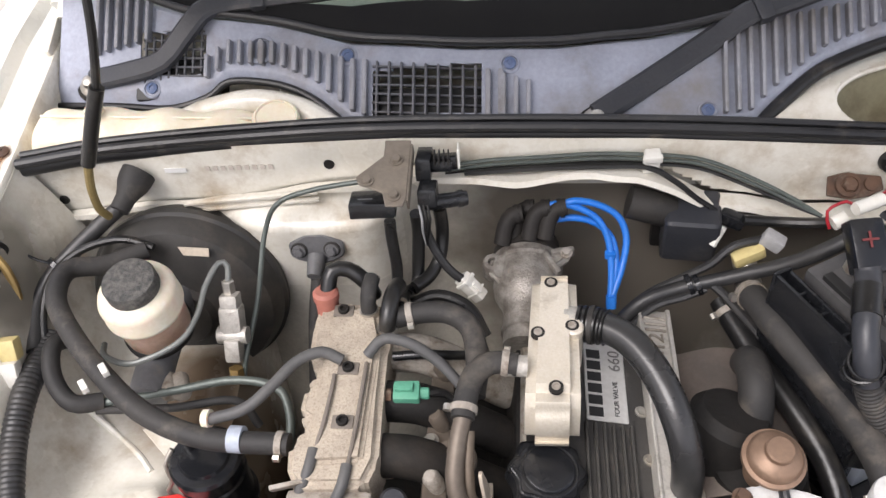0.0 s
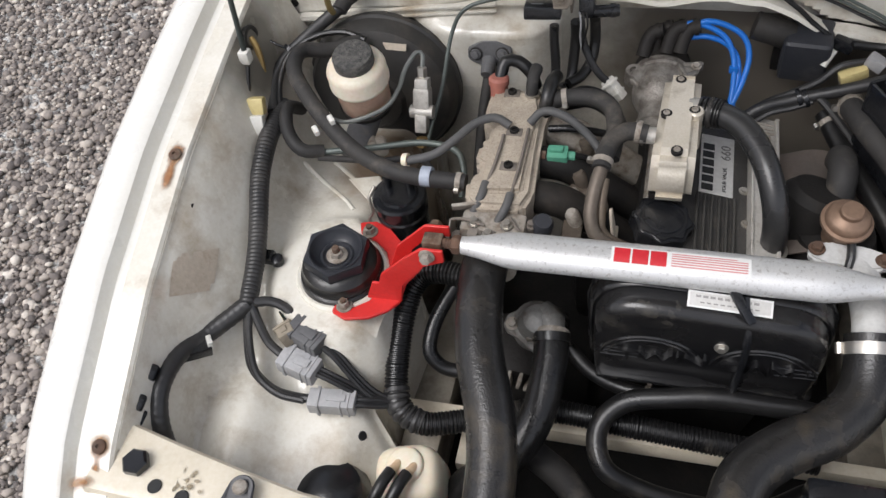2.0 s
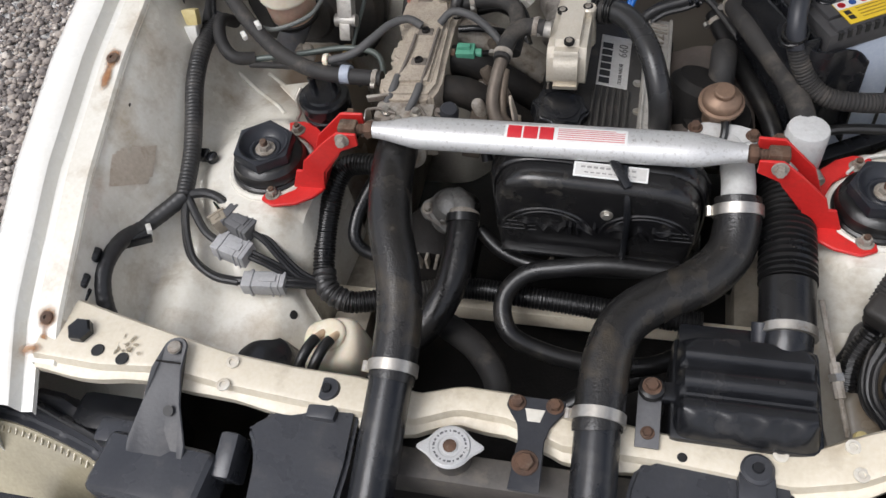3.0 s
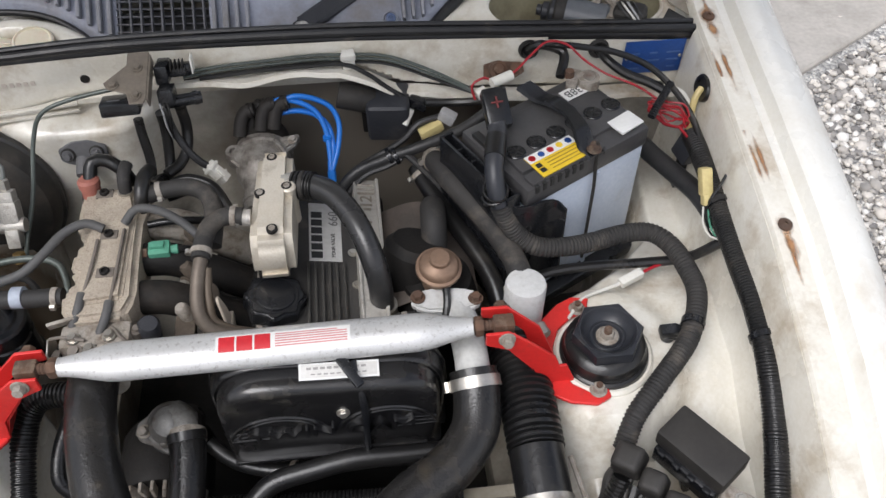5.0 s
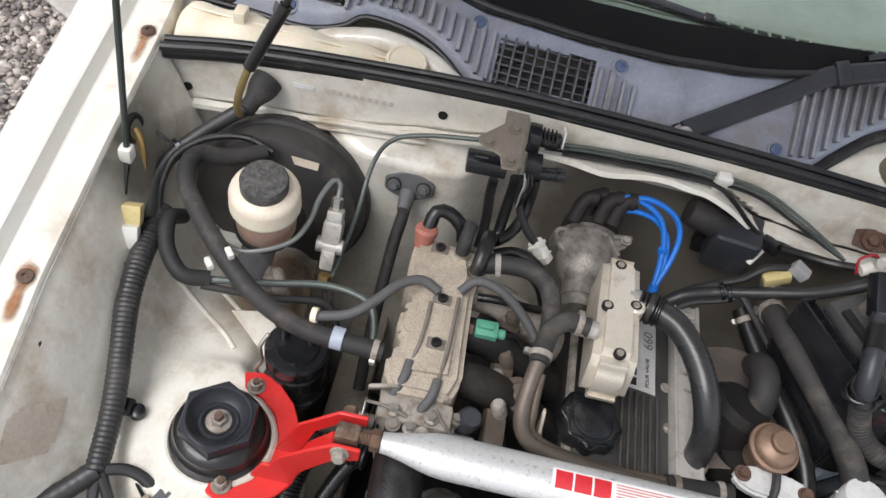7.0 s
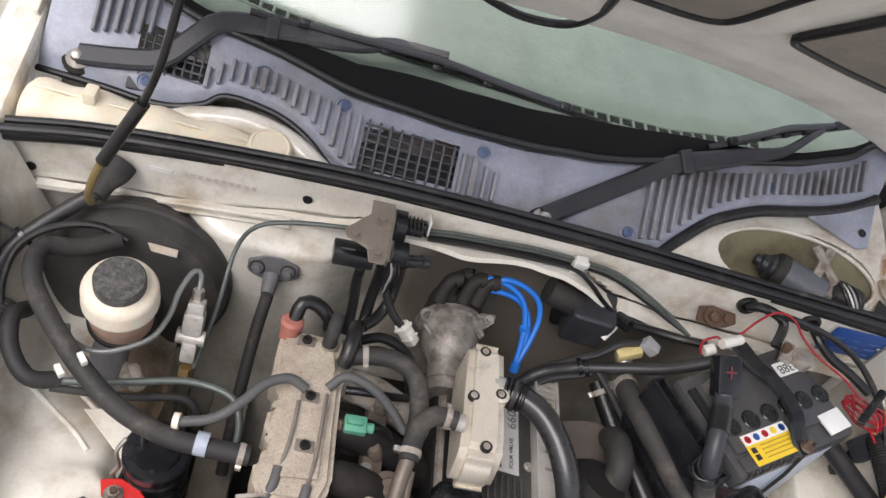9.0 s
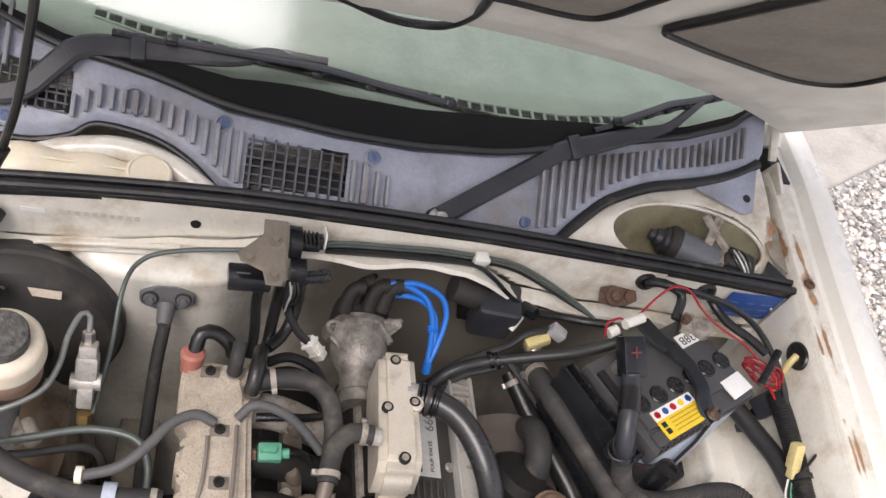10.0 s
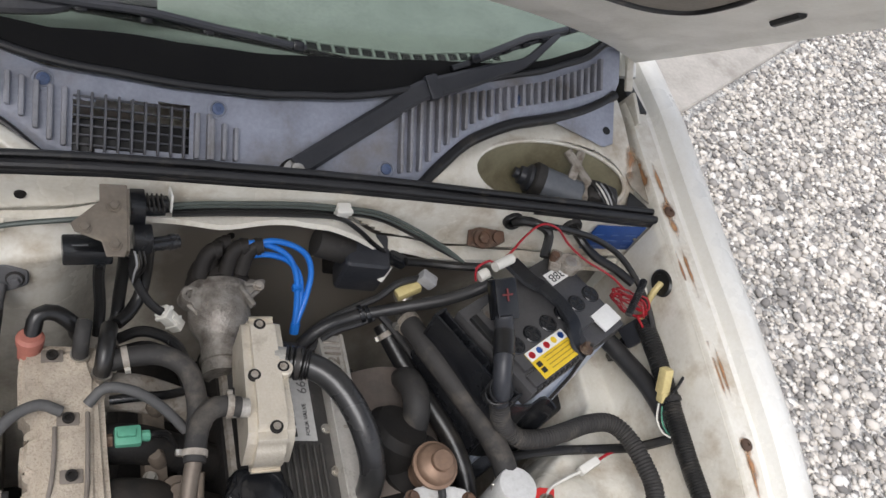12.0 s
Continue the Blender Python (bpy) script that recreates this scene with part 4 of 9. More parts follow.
xs = [-0.201, -0.2005] + [-0.195 + 0.0133 * k for k in range(30)] + [0.2065, 0.207]
part("bar", merge(grid(xs, list(range(25)), bar_section), lathe([(0.0098, 0), (0.0098, 0.001), (0, 0.001)], (-0.202, -0.009, 0.893), (1, 0, 0), 24), lathe([(0.0098, 0), (0.0098, 0.001), (0, 0.001)], (0.206, -0.009, 0.893), (1, 0, 0), 24)), BRACEPAINT, brace, "brushed aluminium tube with tapered ends and specks of dirt")


def on_bar(x, deg, lift=0.0006):
    a = radians(deg)
    return Vector((x, -0.009 + (0.0215 + lift) * math.cos(a), 0.893 + (0.0155 + lift) * math.sin(a)))


def bar_patch(x0, x1, d0, d1, material, name, lift=0.0006, label=""):
    bm = grid([x0 + (x1 - x0) * k / 4 for k in range(5)], [d0 + (d1 - d0) * k / 6 for k in range(7)], lambda x, d: on_bar(x, d, lift))
    return part(name, bm, material, brace, label)


bar_patch(-0.048, 0.084, 72, 128, PAPER, "label", 0.0005, "white label with red print")
for x in (-0.045, -0.0275, -0.010):
    bar_patch(x, x + 0.0155, 77, 121, REDINK, "label_block", 0.0009, "red block of the maker's mark")
for k, d in enumerate((80, 87, 94, 101, 108, 115)):
    bar_patch(0.010, 0.081 - 0.01 * (k == 0), d, d + 3.4, PINKINK, "label_line", 0.0009)
for s in (-1, 1):
    part("end_thread", lathe([(0.0055, 0), (0.0055, 0.002)] + [(0.0055 + 0.0006 * (k % 2), 0.002 + 0.0016 * k) for k in range(16)] + [(0.0055, 0.03), (0, 0.03)], (s * 0.203 + 0.003, -0.009, 0.893), (s, 0, 0), 16), RUSTY, brace, "rusty threaded rod end")
    part("lock_nut", lathe([(0.0095, 0), (0.0105, 0.002), (0.0105, 0.007), (0.0095, 0.009), (0, 0.009)], (s * 0.206 + 0.003, -0.009, 0.893), (s, 0, 0), 6), RUSTY, brace, "rusty lock nut")
    part("eye", merge(rbox((s * 0.236 + 0.003, -0.009, 0.893), (0.022, 0.017, 0.015), 0.003)), RUSTY, brace, "rusty square rod eye")
    c = Vector((s * 0.36, 0.005, 0.800))
    outline = [(0.000, 0.076), (0.020, 0.080), (0.040, 0.071), (0.060, 0.052), (0.074, 0.026), (0.079, 0.0), (0.080, -0.035), (0.070, -0.047), (0.050, -0.060), (0.022, -0.066), (0.005, -0.058), (0.006, -0.044), (0.026, -0.0505), (0.044, -0.037), (0.056, -0.012), (0.056, 0.012), (0.045, 0.036), (0.028, 0.050), (0.006, 0.059)]
    if s < 0:
        poly = [(c.x + u, c.y + v) for u, v in outline[::-1]]
    else:
        poly = [(c.x - u, c.y + v) for u, v in outline]
    part("bracket_plate", slab(poly, 0.7975, 0.8025, bevel=0.0012), RED, brace, "red curved mounting plate")
    for y, arm in ((-0.026, [(0.040, 0.800), (0.082, 0.800), (0.088, 0.832), (0.118, 0.872), (0.142, 0.884), (0.142, 0.902), (0.118, 0.902), (0.098, 0.884), (0.066, 0.850), (0.060, 0.832), (0.052, 0.832)]), (0.006, [(0.055, 0.800), (0.078, 0.800), (0.095, 0.858), (0.118, 0.884), (0.142, 0.888), (0.142, 0.903), (0.115, 0.902), (0.078, 0.862)])):
        pts = [(s * 0.36 - s * u, z) for u, z in arm]
        m = Matrix(((1, 0, 0, 0), (0, 0, -1, y), (0, 1, 0, 0), (0, 0, 0, 1)))
        part("bracket_arm", slab(pts if s < 0 else pts[::-1], -0.0018, 0.0018, m, 0.0008), RED, brace)
    part("bracket_web", grid([0, 1], [0, 1, 2], lambda u, v: (s * (0.36 - (0.078, 0.088, 0.112)[int(v)]), -0.025 + 0.030 * u, (0.801, 0.832, 0.866)[int(v)]), thick=0.003), RED, brace)
    bolt(brace, (s * 0.2375 + 0.002, -0.0282, 0.893), 0.0062, 0.009, (0, -1, 0.15), DUSTALLOY)
    bolt(brace, (s * 0.2375 + 0.002, 0.0085, 0.893), 0.007, 0.009, (0, 1, 0.1), RUSTY)
    for u, v in ((0.017, 0.0615), (0.018, -0.049)):
        bolt(brace, (s * (0.36 - u), 0.005 + v, 0.8025), 0.0068, 0.009, (0, 0, 1), DUSTALLOY)
        part("stud", lathe([(0.0035, 0), (0.0035, 0.0125), (0, 0.0125)], (s * (0.36 - u), 0.005 + v, 0.8025), (0, 0, 1), 12), RUSTY, brace)

# ---- engine ----
block = thing("engine_block", (0.05, 0.1, 0.45), "dark greasy engine block below the valve cover", "engine")
part("crankcase", rbox((0.045, 0.145, 0.62), (0.19, 0.30, 0.30), 0.02, (0, 12, 0)), DARK, block)
part("head", rbox((0.046, 0.155, 0.785), (0.165, 0.27, 0.05), 0.008, (0, 12, 0)), DARK, block, "grimy cylinder head")
part("gearbox", rbox((0.03, 0.29, 0.55), (0.3, 0.14, 0.24), 0.03), DARK, block)

VC = frame3((0.045, 0.16, 0.822), (1, 0, -0.19), (0, 0, 1))


def vc(x, y, z=0.0):
    return VC @ Vector((x, y, z))


def local(bm, m):
    bmesh.ops.transform(bm, matrix=m, verts=bm.verts)
    return bm


cover = thing("valve_cover", (0.045, 0.16, 0.79), "black ribbed valve cover with a silver nameplate and alloy edge", "valve cover")
part("cover", local(rbox((0, -0.005, -0.012), (0.125, 0.262, 0.028), 0.008, seg=3), VC), mat("black_crackle_paint", (0.035, 0.033, 0.031), (0.05, 0.047, 0.043), rough=0.55, bump=0.35, dirt=(0.14, 0.12, 0.1), dirt_amount=0.25, dirt_scale=30), cover)
STRIP = mat("pale_cast_strip", (0.58, 0.555, 0.51), (0.46, 0.44, 0.40), rough=0.42, metal=0.35, fine=420, bump=0.2, dirt=(0.16, 0.13, 0.1), dirt_amount=0.25, dirt_scale=60)
part("side_strip", local(merge(rbox((0.063, 0.005, 0.006), (0.032, 0.25, 0.016), 0.003), rbox((0.0775, 0.005, 0.012), (0.0045, 0.25, 0.012), 0.0018), rbox((0.049, 0.005, 0.0125), (0.0035, 0.25, 0.008), 0.0015)), VC), STRIP, cover, "silver cast edge strip")
for k in range(7):
    part("strip_bar", local(rbox((0.063, 0.118 - 0.0075 * k if k < 3 else 0.075 - 0.022 * (k - 3), 0.0150), (0.022 if k < 3 else 0.010, 0.0032, 0.003), 0.001, seg=1), VC), DUSTALLOY, cover)
part("left_shoulder", local(rbox((-0.058, -0.01, -0.016), (0.022, 0.25, 0.026), 0.006), VC), DUSTALLOY, cover, "dusty alloy shoulder")
for k in range(6):
    part("rib", local(rbox((-0.0105 + 0.0084 * k, -0.068, 0.0045), (0.0030, 0.122, 0.007), 0.0012, seg=1), VC), mat("rib_edge", (0.06, 0.057, 0.052), rough=0.5) if k == 0 else bpy.data.materials["rib_edge"], cover)
plate = part("nameplate", local(rbox((0.0105, 0.045, 0.0028), (0.040, 0.096, 0.002), 0.0008, seg=1), VC), SILVERLABEL, cover, "silver nameplate with black marks")
for k in range(6):
    part("plate_block", local(rbox((0.0, 0.006 + 0.0132 * k, 0.0040), (0.0135, 0.0100, 0.0006), 0, seg=1), VC), INKSHADE, plate, "black block of the maker's mark")
lettering("FOUR VALVE", 0.0068, VC @ pose(0.0200, 0.022, 0.0042, 0, 0, 90), INKSHADE, plate, 0.0002)
lettering("660", 0.0165, VC @ pose(0.0210, 0.066, 0.0042, 0, 0, 90), mat("grey_ink", (0.2, 0.19, 0.18), rough=0.5), plate, 0.0002)
lettering("12", 0.022, VC @ pose(0.063, 0.088, 0.0148, 0, 0, 90), DUSTALLOY, cover, 0.0012)
for x, y in ((0.046, -0.038), (0.043, 0.012), (0.015, -0.118), (0.047, -0.11)):
    bolt(cover, vc(x, y, 0.002), 0.0042, 0.004, VC.to_3x3() @ Vector((0, 0, 1)), STEEL)
ax = VC.to_3x3() @ Vector((0, 0, 1))
FC = Vector((-0.004, 0.092, 0.826))
lobes = [((0.0325 + 0.0022 * math.cos(8 * a)) * math.cos(a), (0.0325 + 0.0022 * math.cos(8 * a)) * math.sin(a)) for a in (2 * math.pi * k / 96 for k in range(96))]
cap = part("filler_cap", merge(slab(lobes, 0.0, 0.0235, frame3(FC, (1, 0, -0.19), ax), 0.0035, 3), lathe([(0.0225, 0.0225), (0.0220, 0.0250), (0.0205, 0.0258), (0, 0.0258)], FC, ax, 40)), PLASTIC, cover, "black oil filler cap with a scalloped rim")
part("cap_ring", lathe([(0.0262, 0.0232), (0.0262, 0.0240), (0.0250, 0.0244), (0.0240, 0.0240), (0.0240, 0.0232)], FC, ax, 40), PLASTIC, cap)

timing = thing("timing_cover", (0.055, -0.03, 0.73), "glossy black timing belt cover with raised arcs and lettering", "timing cover")
TIM = [(-0.055, 0.735), (0.160, 0.735), (0.172, 0.745), (0.178, 0.80), (0.176, 0.835), (0.166, 0.858), (0.146, 0.873), (0.12, 0.878), (0.06, 0.882), (0.0, 0.886), (-0.03, 0.884), (-0.05, 0.874), (-0.063, 0.856), (-0.068, 0.83), (-0.066, 0.745)]
m = Matrix(((1, 0, 0, 0), (0, 0, -1, 0), (0, 1, 0, 0), (0, 0, 0, 1)))
GLOSSBLACK = mat("satin_black_plastic", (0.009, 0.009, 0.010), (0.014, 0.0135, 0.0135), rough=0.24, coat=0.2, bump=0.05, dirt=(0.12, 0.11, 0.09), dirt_amount=0.12, dirt_scale=22)
ring = spline([(x, 0, z) for x, z in TIM + TIM[:1]], 0.004)
deep = [(1.0, 0.004), (1.0, -0.014), (0.993, -0.020), (0.978, -0.0245), (0.962, -0.0258), (0.952, -0.0240), (0.944, -0.0262), (0.938, -0.036), (0.928, -0.0435), (0.905, -0.0485), (0.865, -0.0512), (0.79, -0.0525), (0.4, -0.0525), (0.01, -0.0525)]


def cover_at(k, v):
    sc, y = deep[int(v)]
    p = ring[int(k) % len(ring)]
    return (0.055 + (p.x - 0.055) * sc, y, 0.803 + (p.z - 0.803) * sc - 0.004)


bm = grid(list(range(len(ring))), list(range(len(deep))), cover_at)
part("cover", bm, GLOSSBLACK, timing)
part("flange", tube([(x, -0.004, z - 0.003) for x, z in TIM[1:] + TIM[:1]], 0.0035, 8, straight=True), GLOSSBLACK, timing)
for cx, r in ((0.0, 0.052), (0.112, 0.052)):
    pts = [(cx + r * math.cos(a), -0.0525, 0.786 + r * 0.82 * math.sin(a)) for a in (radians(10 + 16 * k) for k in range(11))]
    part("raised_arc", tube(pts, 0.0020, 6), GLOSSBLACK, timing)
    part("raised_arc", tube([(cx + (p[0] - cx) * 0.86, p[1], 0.786 + (p[2] - 0.786) * 0.86) for p in pts], 0.0013, 6), GLOSSBLACK, timing)
lettering("TWIN CAM", 0.024, frame3((0.055, -0.0530, 0.795), (1, 0, 0), (0, -1, 0)), GLOSSBLACK, timing, 0.0042, "raised_lettering", 1.45)
for x0, x1 in ((-0.052, -0.012), (0.122, 0.165)):
    for z in (0.795, 0.802, 0.809):
        part("raised_line", rbox(((x0 + x1) / 2, -0.0525, z - 0.007), (x1 - x0, 0.002, 0.0016), 0.0005, seg=1), GLOSSBLACK, timing)
part("lower_lip", rbox((0.05, -0.052, 0.748), (0.21, 0.014, 0.006), 0.002, (0, 1, 0)), GLOSSBLACK, timing)
bolt(timing, (0.068, -0.0525, 0.826), 0.005, 0.005, (0, -1, 0.1), STEEL)
lm = frame3((0.069, -0.0300, 0.8748), (1, 0.0, -0.06), (0, -0.36, 0.93))
lab = part("label", local(rbox((0, -0.003, 0.0), (0.080, 0.017, 0.0008), 0.0, seg=1), lm @ pose(0, 0, 0.0032)), PAPER, timing, "white label with rows of small print")
part("label_field", local(rbox((0, -0.003, 0.0006), (0.076, 0.013, 0.0003), 0, seg=1), lm @ pose(0, 0, 0.0032)), SILVERLABEL, lab)
PRINT = mat("faded_print", (0.30, 0.29, 0.28), rough=0.6)
for k in range(9):
    part("print_bar", local(rbox((-0.030 + 0.0068 * k, 0.0, 0.0010), (0.0048, 0.0024, 0.0003), 0, seg=1), lm @ pose(0, 0, 0.0032)), PRINT, lab)
    part("print_bar", local(rbox((-0.026 + 0.0064 * k, -0.006, 0.0010), (0.0042, 0.0014, 0.0003), 0, seg=1), lm @ pose(0, 0, 0.0032)), PRINT, lab)
part("strap", tube([(0.083, -0.026, 0.880), (0.089, -0.050, 0.858), (0.0905, -0.057, 0.82), (0.089, -0.057, 0.76), (0.087, -0.062, 0.73)], 0.004, 8), PLASTIC, timing, "black cable tie strap")
part("strap_tag", rbox((0.080, -0.042, 0.884), (0.010, 0.036, 0.005), 0.002, (20, 0, 35)), PLASTIC, timing, "black strap tail")

duct = thing("alloy_air_duct", (0.005, 0.18, 0.83), "cast aluminium air chamber on top of the engine with three screws", "air duct")
prof = [(0.262, 0.840), (0.264, 0.905), (0.256, 0.913), (0.150, 0.917), (0.126, 0.9145), (0.115, 0.900), (0.106, 0.868), (0.109, 0.858), (0.120, 0.852), (0.190, 0.846), (0.198, 0.838)]
m = Matrix(((0, 0, 1, 0), (1, 0, 0, 0), (0, 1, 0, 0), (0, 0, 0, 1)))
bm = slab(prof, -0.0195, 0.0245, m, bevel=0.0085, seg=4)
for v in bm.verts:
    k = (v.co.y - 0.10) / 0.16
    v.co.x = 0.002 + (v.co.x - 0.002) * (0.92 + 0.16 * (1 - k)) + 0.005 * k
CHAMBER = mat("bright_cast_alloy", (0.69, 0.63, 0.53), (0.58, 0.53, 0.44), rough=0.40, metal=0.45, fine=420, bump=0.2, dirt=(0.3, 0.24, 0.17), dirt_amount=0.22, dirt_scale=35)
part("chamber", bm, CHAMBER, duct)
part("foot", rbox((-0.002, 0.165, 0.845), (0.034, 0.09, 0.020), 0.005), DARK, duct, "dark foot under the chamber")
part("side_lug", lathe([(0.0095, 0), (0.0095, 0.054), (0.008, 0.0555), (0, 0.0555)], (0.0225, 0.196, 0.860), (0, 0, 1), 18), CHAMBER, duct, "cast column round a screw")
# flush dark discs carry the shade of the screw recesses
for x, y, z in ((0.006, 0.1305, 0.9168), (-0.0085, 0.188, 0.9158), (0.0215, 0.196, 0.9155), (0.004, 0.248, 0.9138)):
    part("screw_well_shade", lathe([(0.0062, -0.004), (0.0062, 0.0001), (0.0056, 0.0003), (0, 0.0003)], (x, y, z), (0, -0.04, 1), 20), DARK, duct, "flush dark disc painted as the shade of a screw recess")
    part("screw", lathe([(0.0038, -0.001), (0.0038, 0.0012), (0.0033, 0.0018), (0.0022, 0.0018), (0.0020, 0.0004), (0, 0.0004)], (x, y, z), (0, -0.04, 1), 14), DUSTALLOY, duct)
part("inlet_port", tube([(0.016, 0.212, 0.900), (0.034, 0.209, 0.9015)], 0.0150, 20, straight=True), ALLOY, duct)
part("breather_port", tube([(-0.018, 0.154, 0.912), (-0.034, 0.154, 0.913)], 0.0095, 16, straight=True), ALLOY, duct)

pipe = thing("black_intake_pipe", (0.1, 0.15, 0.8), "smooth black curved intake pipe with a clamped end", "pipe")
PIPE = [(0.028, 0.210, 0.901), (0.049, 0.204, 0.904), (0.071, 0.188, 0.905), (0.090, 0.162, 0.899), (0.104, 0.132, 0.887), (0.114, 0.107, 0.864), (0.118, 0.094, 0.834), (0.117, 0.088, 0.79)]
part("pipe", tube(PIPE, 0.0139, 24), mat("satin_black_pipe", (0.024, 0.024, 0.025), (0.03, 0.03, 0.03), rough=0.27, bump=0.04, dirt=(0.1, 0.09, 0.08), dirt_amount=0.1), pipe)
part("cuff", tube([PIPE[0], (0.040, 0.2068, 0.9028), (0.052, 0.2025, 0.9045)], 0.0160, 22, ridge=0.0009, pitch=0.005), RUBBER, pipe)
part("clamp", tube([(0.038, 0.2072, 0.9025), (0.042, 0.2062, 0.9030)], 0.0178, 22, straight=True), DUSTBLACK, pipe, "dark hose clamp")
part("lower_clamp", lathe([(0.0188, 0), (0.0188, 0.008), (0.017, 0.008)], (0.1165, 0.091, 0.806), (0.05, 0.1, 1), 22), STEEL, pipe, "steel hose clamp")
part("flange", rbox((0.112, 0.088, 0.796), (0.05, 0.044, 0.014), 0.006, (0, 12, 20)), ALLOY, pipe)

# darker cast tone; on the bolt pads it paints in the pockets' shade
DRABCAST = mat("shaded_cast_pad", (0.20, 0.175, 0.15), (0.14, 0.12, 0.10), rough=0.7, metal=0.15, bump=0.3)
intake = thing("intake_plenum", (-0.18, 0.15, 0.84), "sandy oxidised alloy intake plenum with bolts and hose tubes", "intake manifold")
IN = [(-0.216, 0.246), (-0.146, 0.240), (-0.139, 0.214), (-0.145, 0.190), (-0.143, 0.130), (-0.140, 0.074), (-0.148, 0.050), (-0.205, 0.048), (-0.214, 0.058), (-0.218, 0.088), (-0.207, 0.094), (-0.207, 0.112), (-0.215, 0.118), (-0.214, 0.146), (-0.206, 0.150), (-0.207, 0.168), (-0.217, 0.176), (-0.219, 0.215)]
bm = slab(IN[::-1], 0.835, 0.892, None, bevel=0.006, seg=3)
part("plenum", bm, SANDY, intake)
part("lid_step", slab([(-0.200, 0.232), (-0.160, 0.232), (-0.152, 0.20), (-0.152, 0.07), (-0.198, 0.066), (-0.202, 0.2)][::-1], 0.888, 0.897, None, bevel=0.004, seg=2), SANDY, intake)
for x, y in ((-0.176, 0.160), (-0.173, 0.105), (-0.19, 0.226)):
    part("bolt_seat", rbox((x, y, 0.8968), (0.019, 0.013, 0.003), 0.0012), DRABCAST, intake)
    part("bolt", lathe([(0.0052, 0), (0.0052, 0.0035), (0.0046, 0.0042), (0.0030, 0.0042), (0.0028, 0.0015), (0, 0.0015)], (x, y, 0.898), (0, 0, 1), 16), DARK, intake, "dark socket bolt")
part("port", lathe([(0.011, 0), (0.011, 0.018), (0.0125, 0.019), (0.0125, 0.026), (0.0095, 0.029), (0, 0.029)], (-0.209, 0.238, 0.880), (0, 0.15, 1), 20), mat("orange_red_cap", (0.40, 0.15, 0.11), (0.33, 0.12, 0.09), rough=0.6), intake, "faded orange rubber end on a port")
for pts in ([(-0.187, 0.152, 0.899), (-0.187, 0.13, 0.9), (-0.189, 0.10, 0.899), (-0.194, 0.075, 0.893)], [(-0.160, 0.165, 0.899), (-0.160, 0.13, 0.9), (-0.161, 0.09, 0.899), (-0.164, 0.062, 0.893)]):
    part("vacuum_tube", tube(pts, 0.0020, 8), DRABCAST, intake)
part("elbow", tube([(-0.166, 0.226, 0.89), (-0.166, 0.228, 0.905), (-0.165, 0.236, 0.916), (-0.163, 0.250, 0.918)], 0.0075, 14), OLDRUBBER, intake)
part("elbow", tube([(-0.148, 0.206, 0.885), (-0.146, 0.212, 0.903), (-0.143, 0.232, 0.912), (-0.140, 0.252, 0.905)], 0.0082, 14), RUBBER, intake)
part("clip", lathe([(0.010, 0), (0.010, 0.006)], (-0.1475, 0.207, 0.889), (0.1, 0.2, 1), 16), STEEL, intake)
part("clip", lathe([(0.0092, 0), (0.0092, 0.006)], (-0.166, 0.2265, 0.893), (0, 0.1, 1), 16), STEEL, intake)
for k, y in enumerate((0.205, 0.15, 0.095)):
    part("runner", tube([(-0.15, y, 0.862), (-0.115, y, 0.858), (-0.08, y, 0.835), (-0.035, y, 0.80)], 0.019, 16), DARK if k else DUSTALLOY, intake, "grimy intake runner")

throttle = thing("throttle_unit", (-0.18, 0.035, 0.82), "grimy cast throttle body with levers, springs and screws", "throttle")
part("housing", merge(rbox((-0.178, 0.036, 0.858), (0.072, 0.030, 0.05), 0.006), rbox((-0.150, 0.028, 0.85), (0.026, 0.03, 0.04), 0.005), lathe([(0.030, 0), (0.030, 0.03), (0.026, 0.032), (0, 0.032)], (-0.178, 0.03, 0.848), (0, -1, 0), 24)), DUSTALLOY, throttle)
part("shaft", tube([(-0.232, 0.030, 0.86), (-0.118, 0.030, 0.86)], 0.004, 10, straight=True), STEEL, throttle)
part("lever", slab([(-0.012, -0.016), (0.014, -0.012), (0.018, 0.004), (0.006, 0.018), (-0.010, 0.012)], -0.001, 0.001, frame3((-0.226, 0.03, 0.862), (0, 1, 0), (1, 0, 0)), 0.0005), STEEL, throttle, "stamped throttle lever")
for k in range(3):
    part("spring_coil", lathe([(0.0105, 0), (0.012, 0.0012), (0.0105, 0.0024)], (-0.219 + 0.004 * k, 0.03, 0.86), (1, 0, 0), 18), DARK, throttle)
for x, y, z in ((-0.198, 0.030, 0.884), (-0.162, 0.030, 0.884), (-0.180, 0.016, 0.882), (-0.148, 0.03, 0.872)):
    bolt(throttle, (x, y, z), 0.005, 0.007, (0, 0, 1), STEEL)
part("stop_bracket", rbox((-0.213, 0.052, 0.885), (0.028, 0.004, 0.012), 0.001, (20, 0, 15)), DUSTALLOY, throttle)
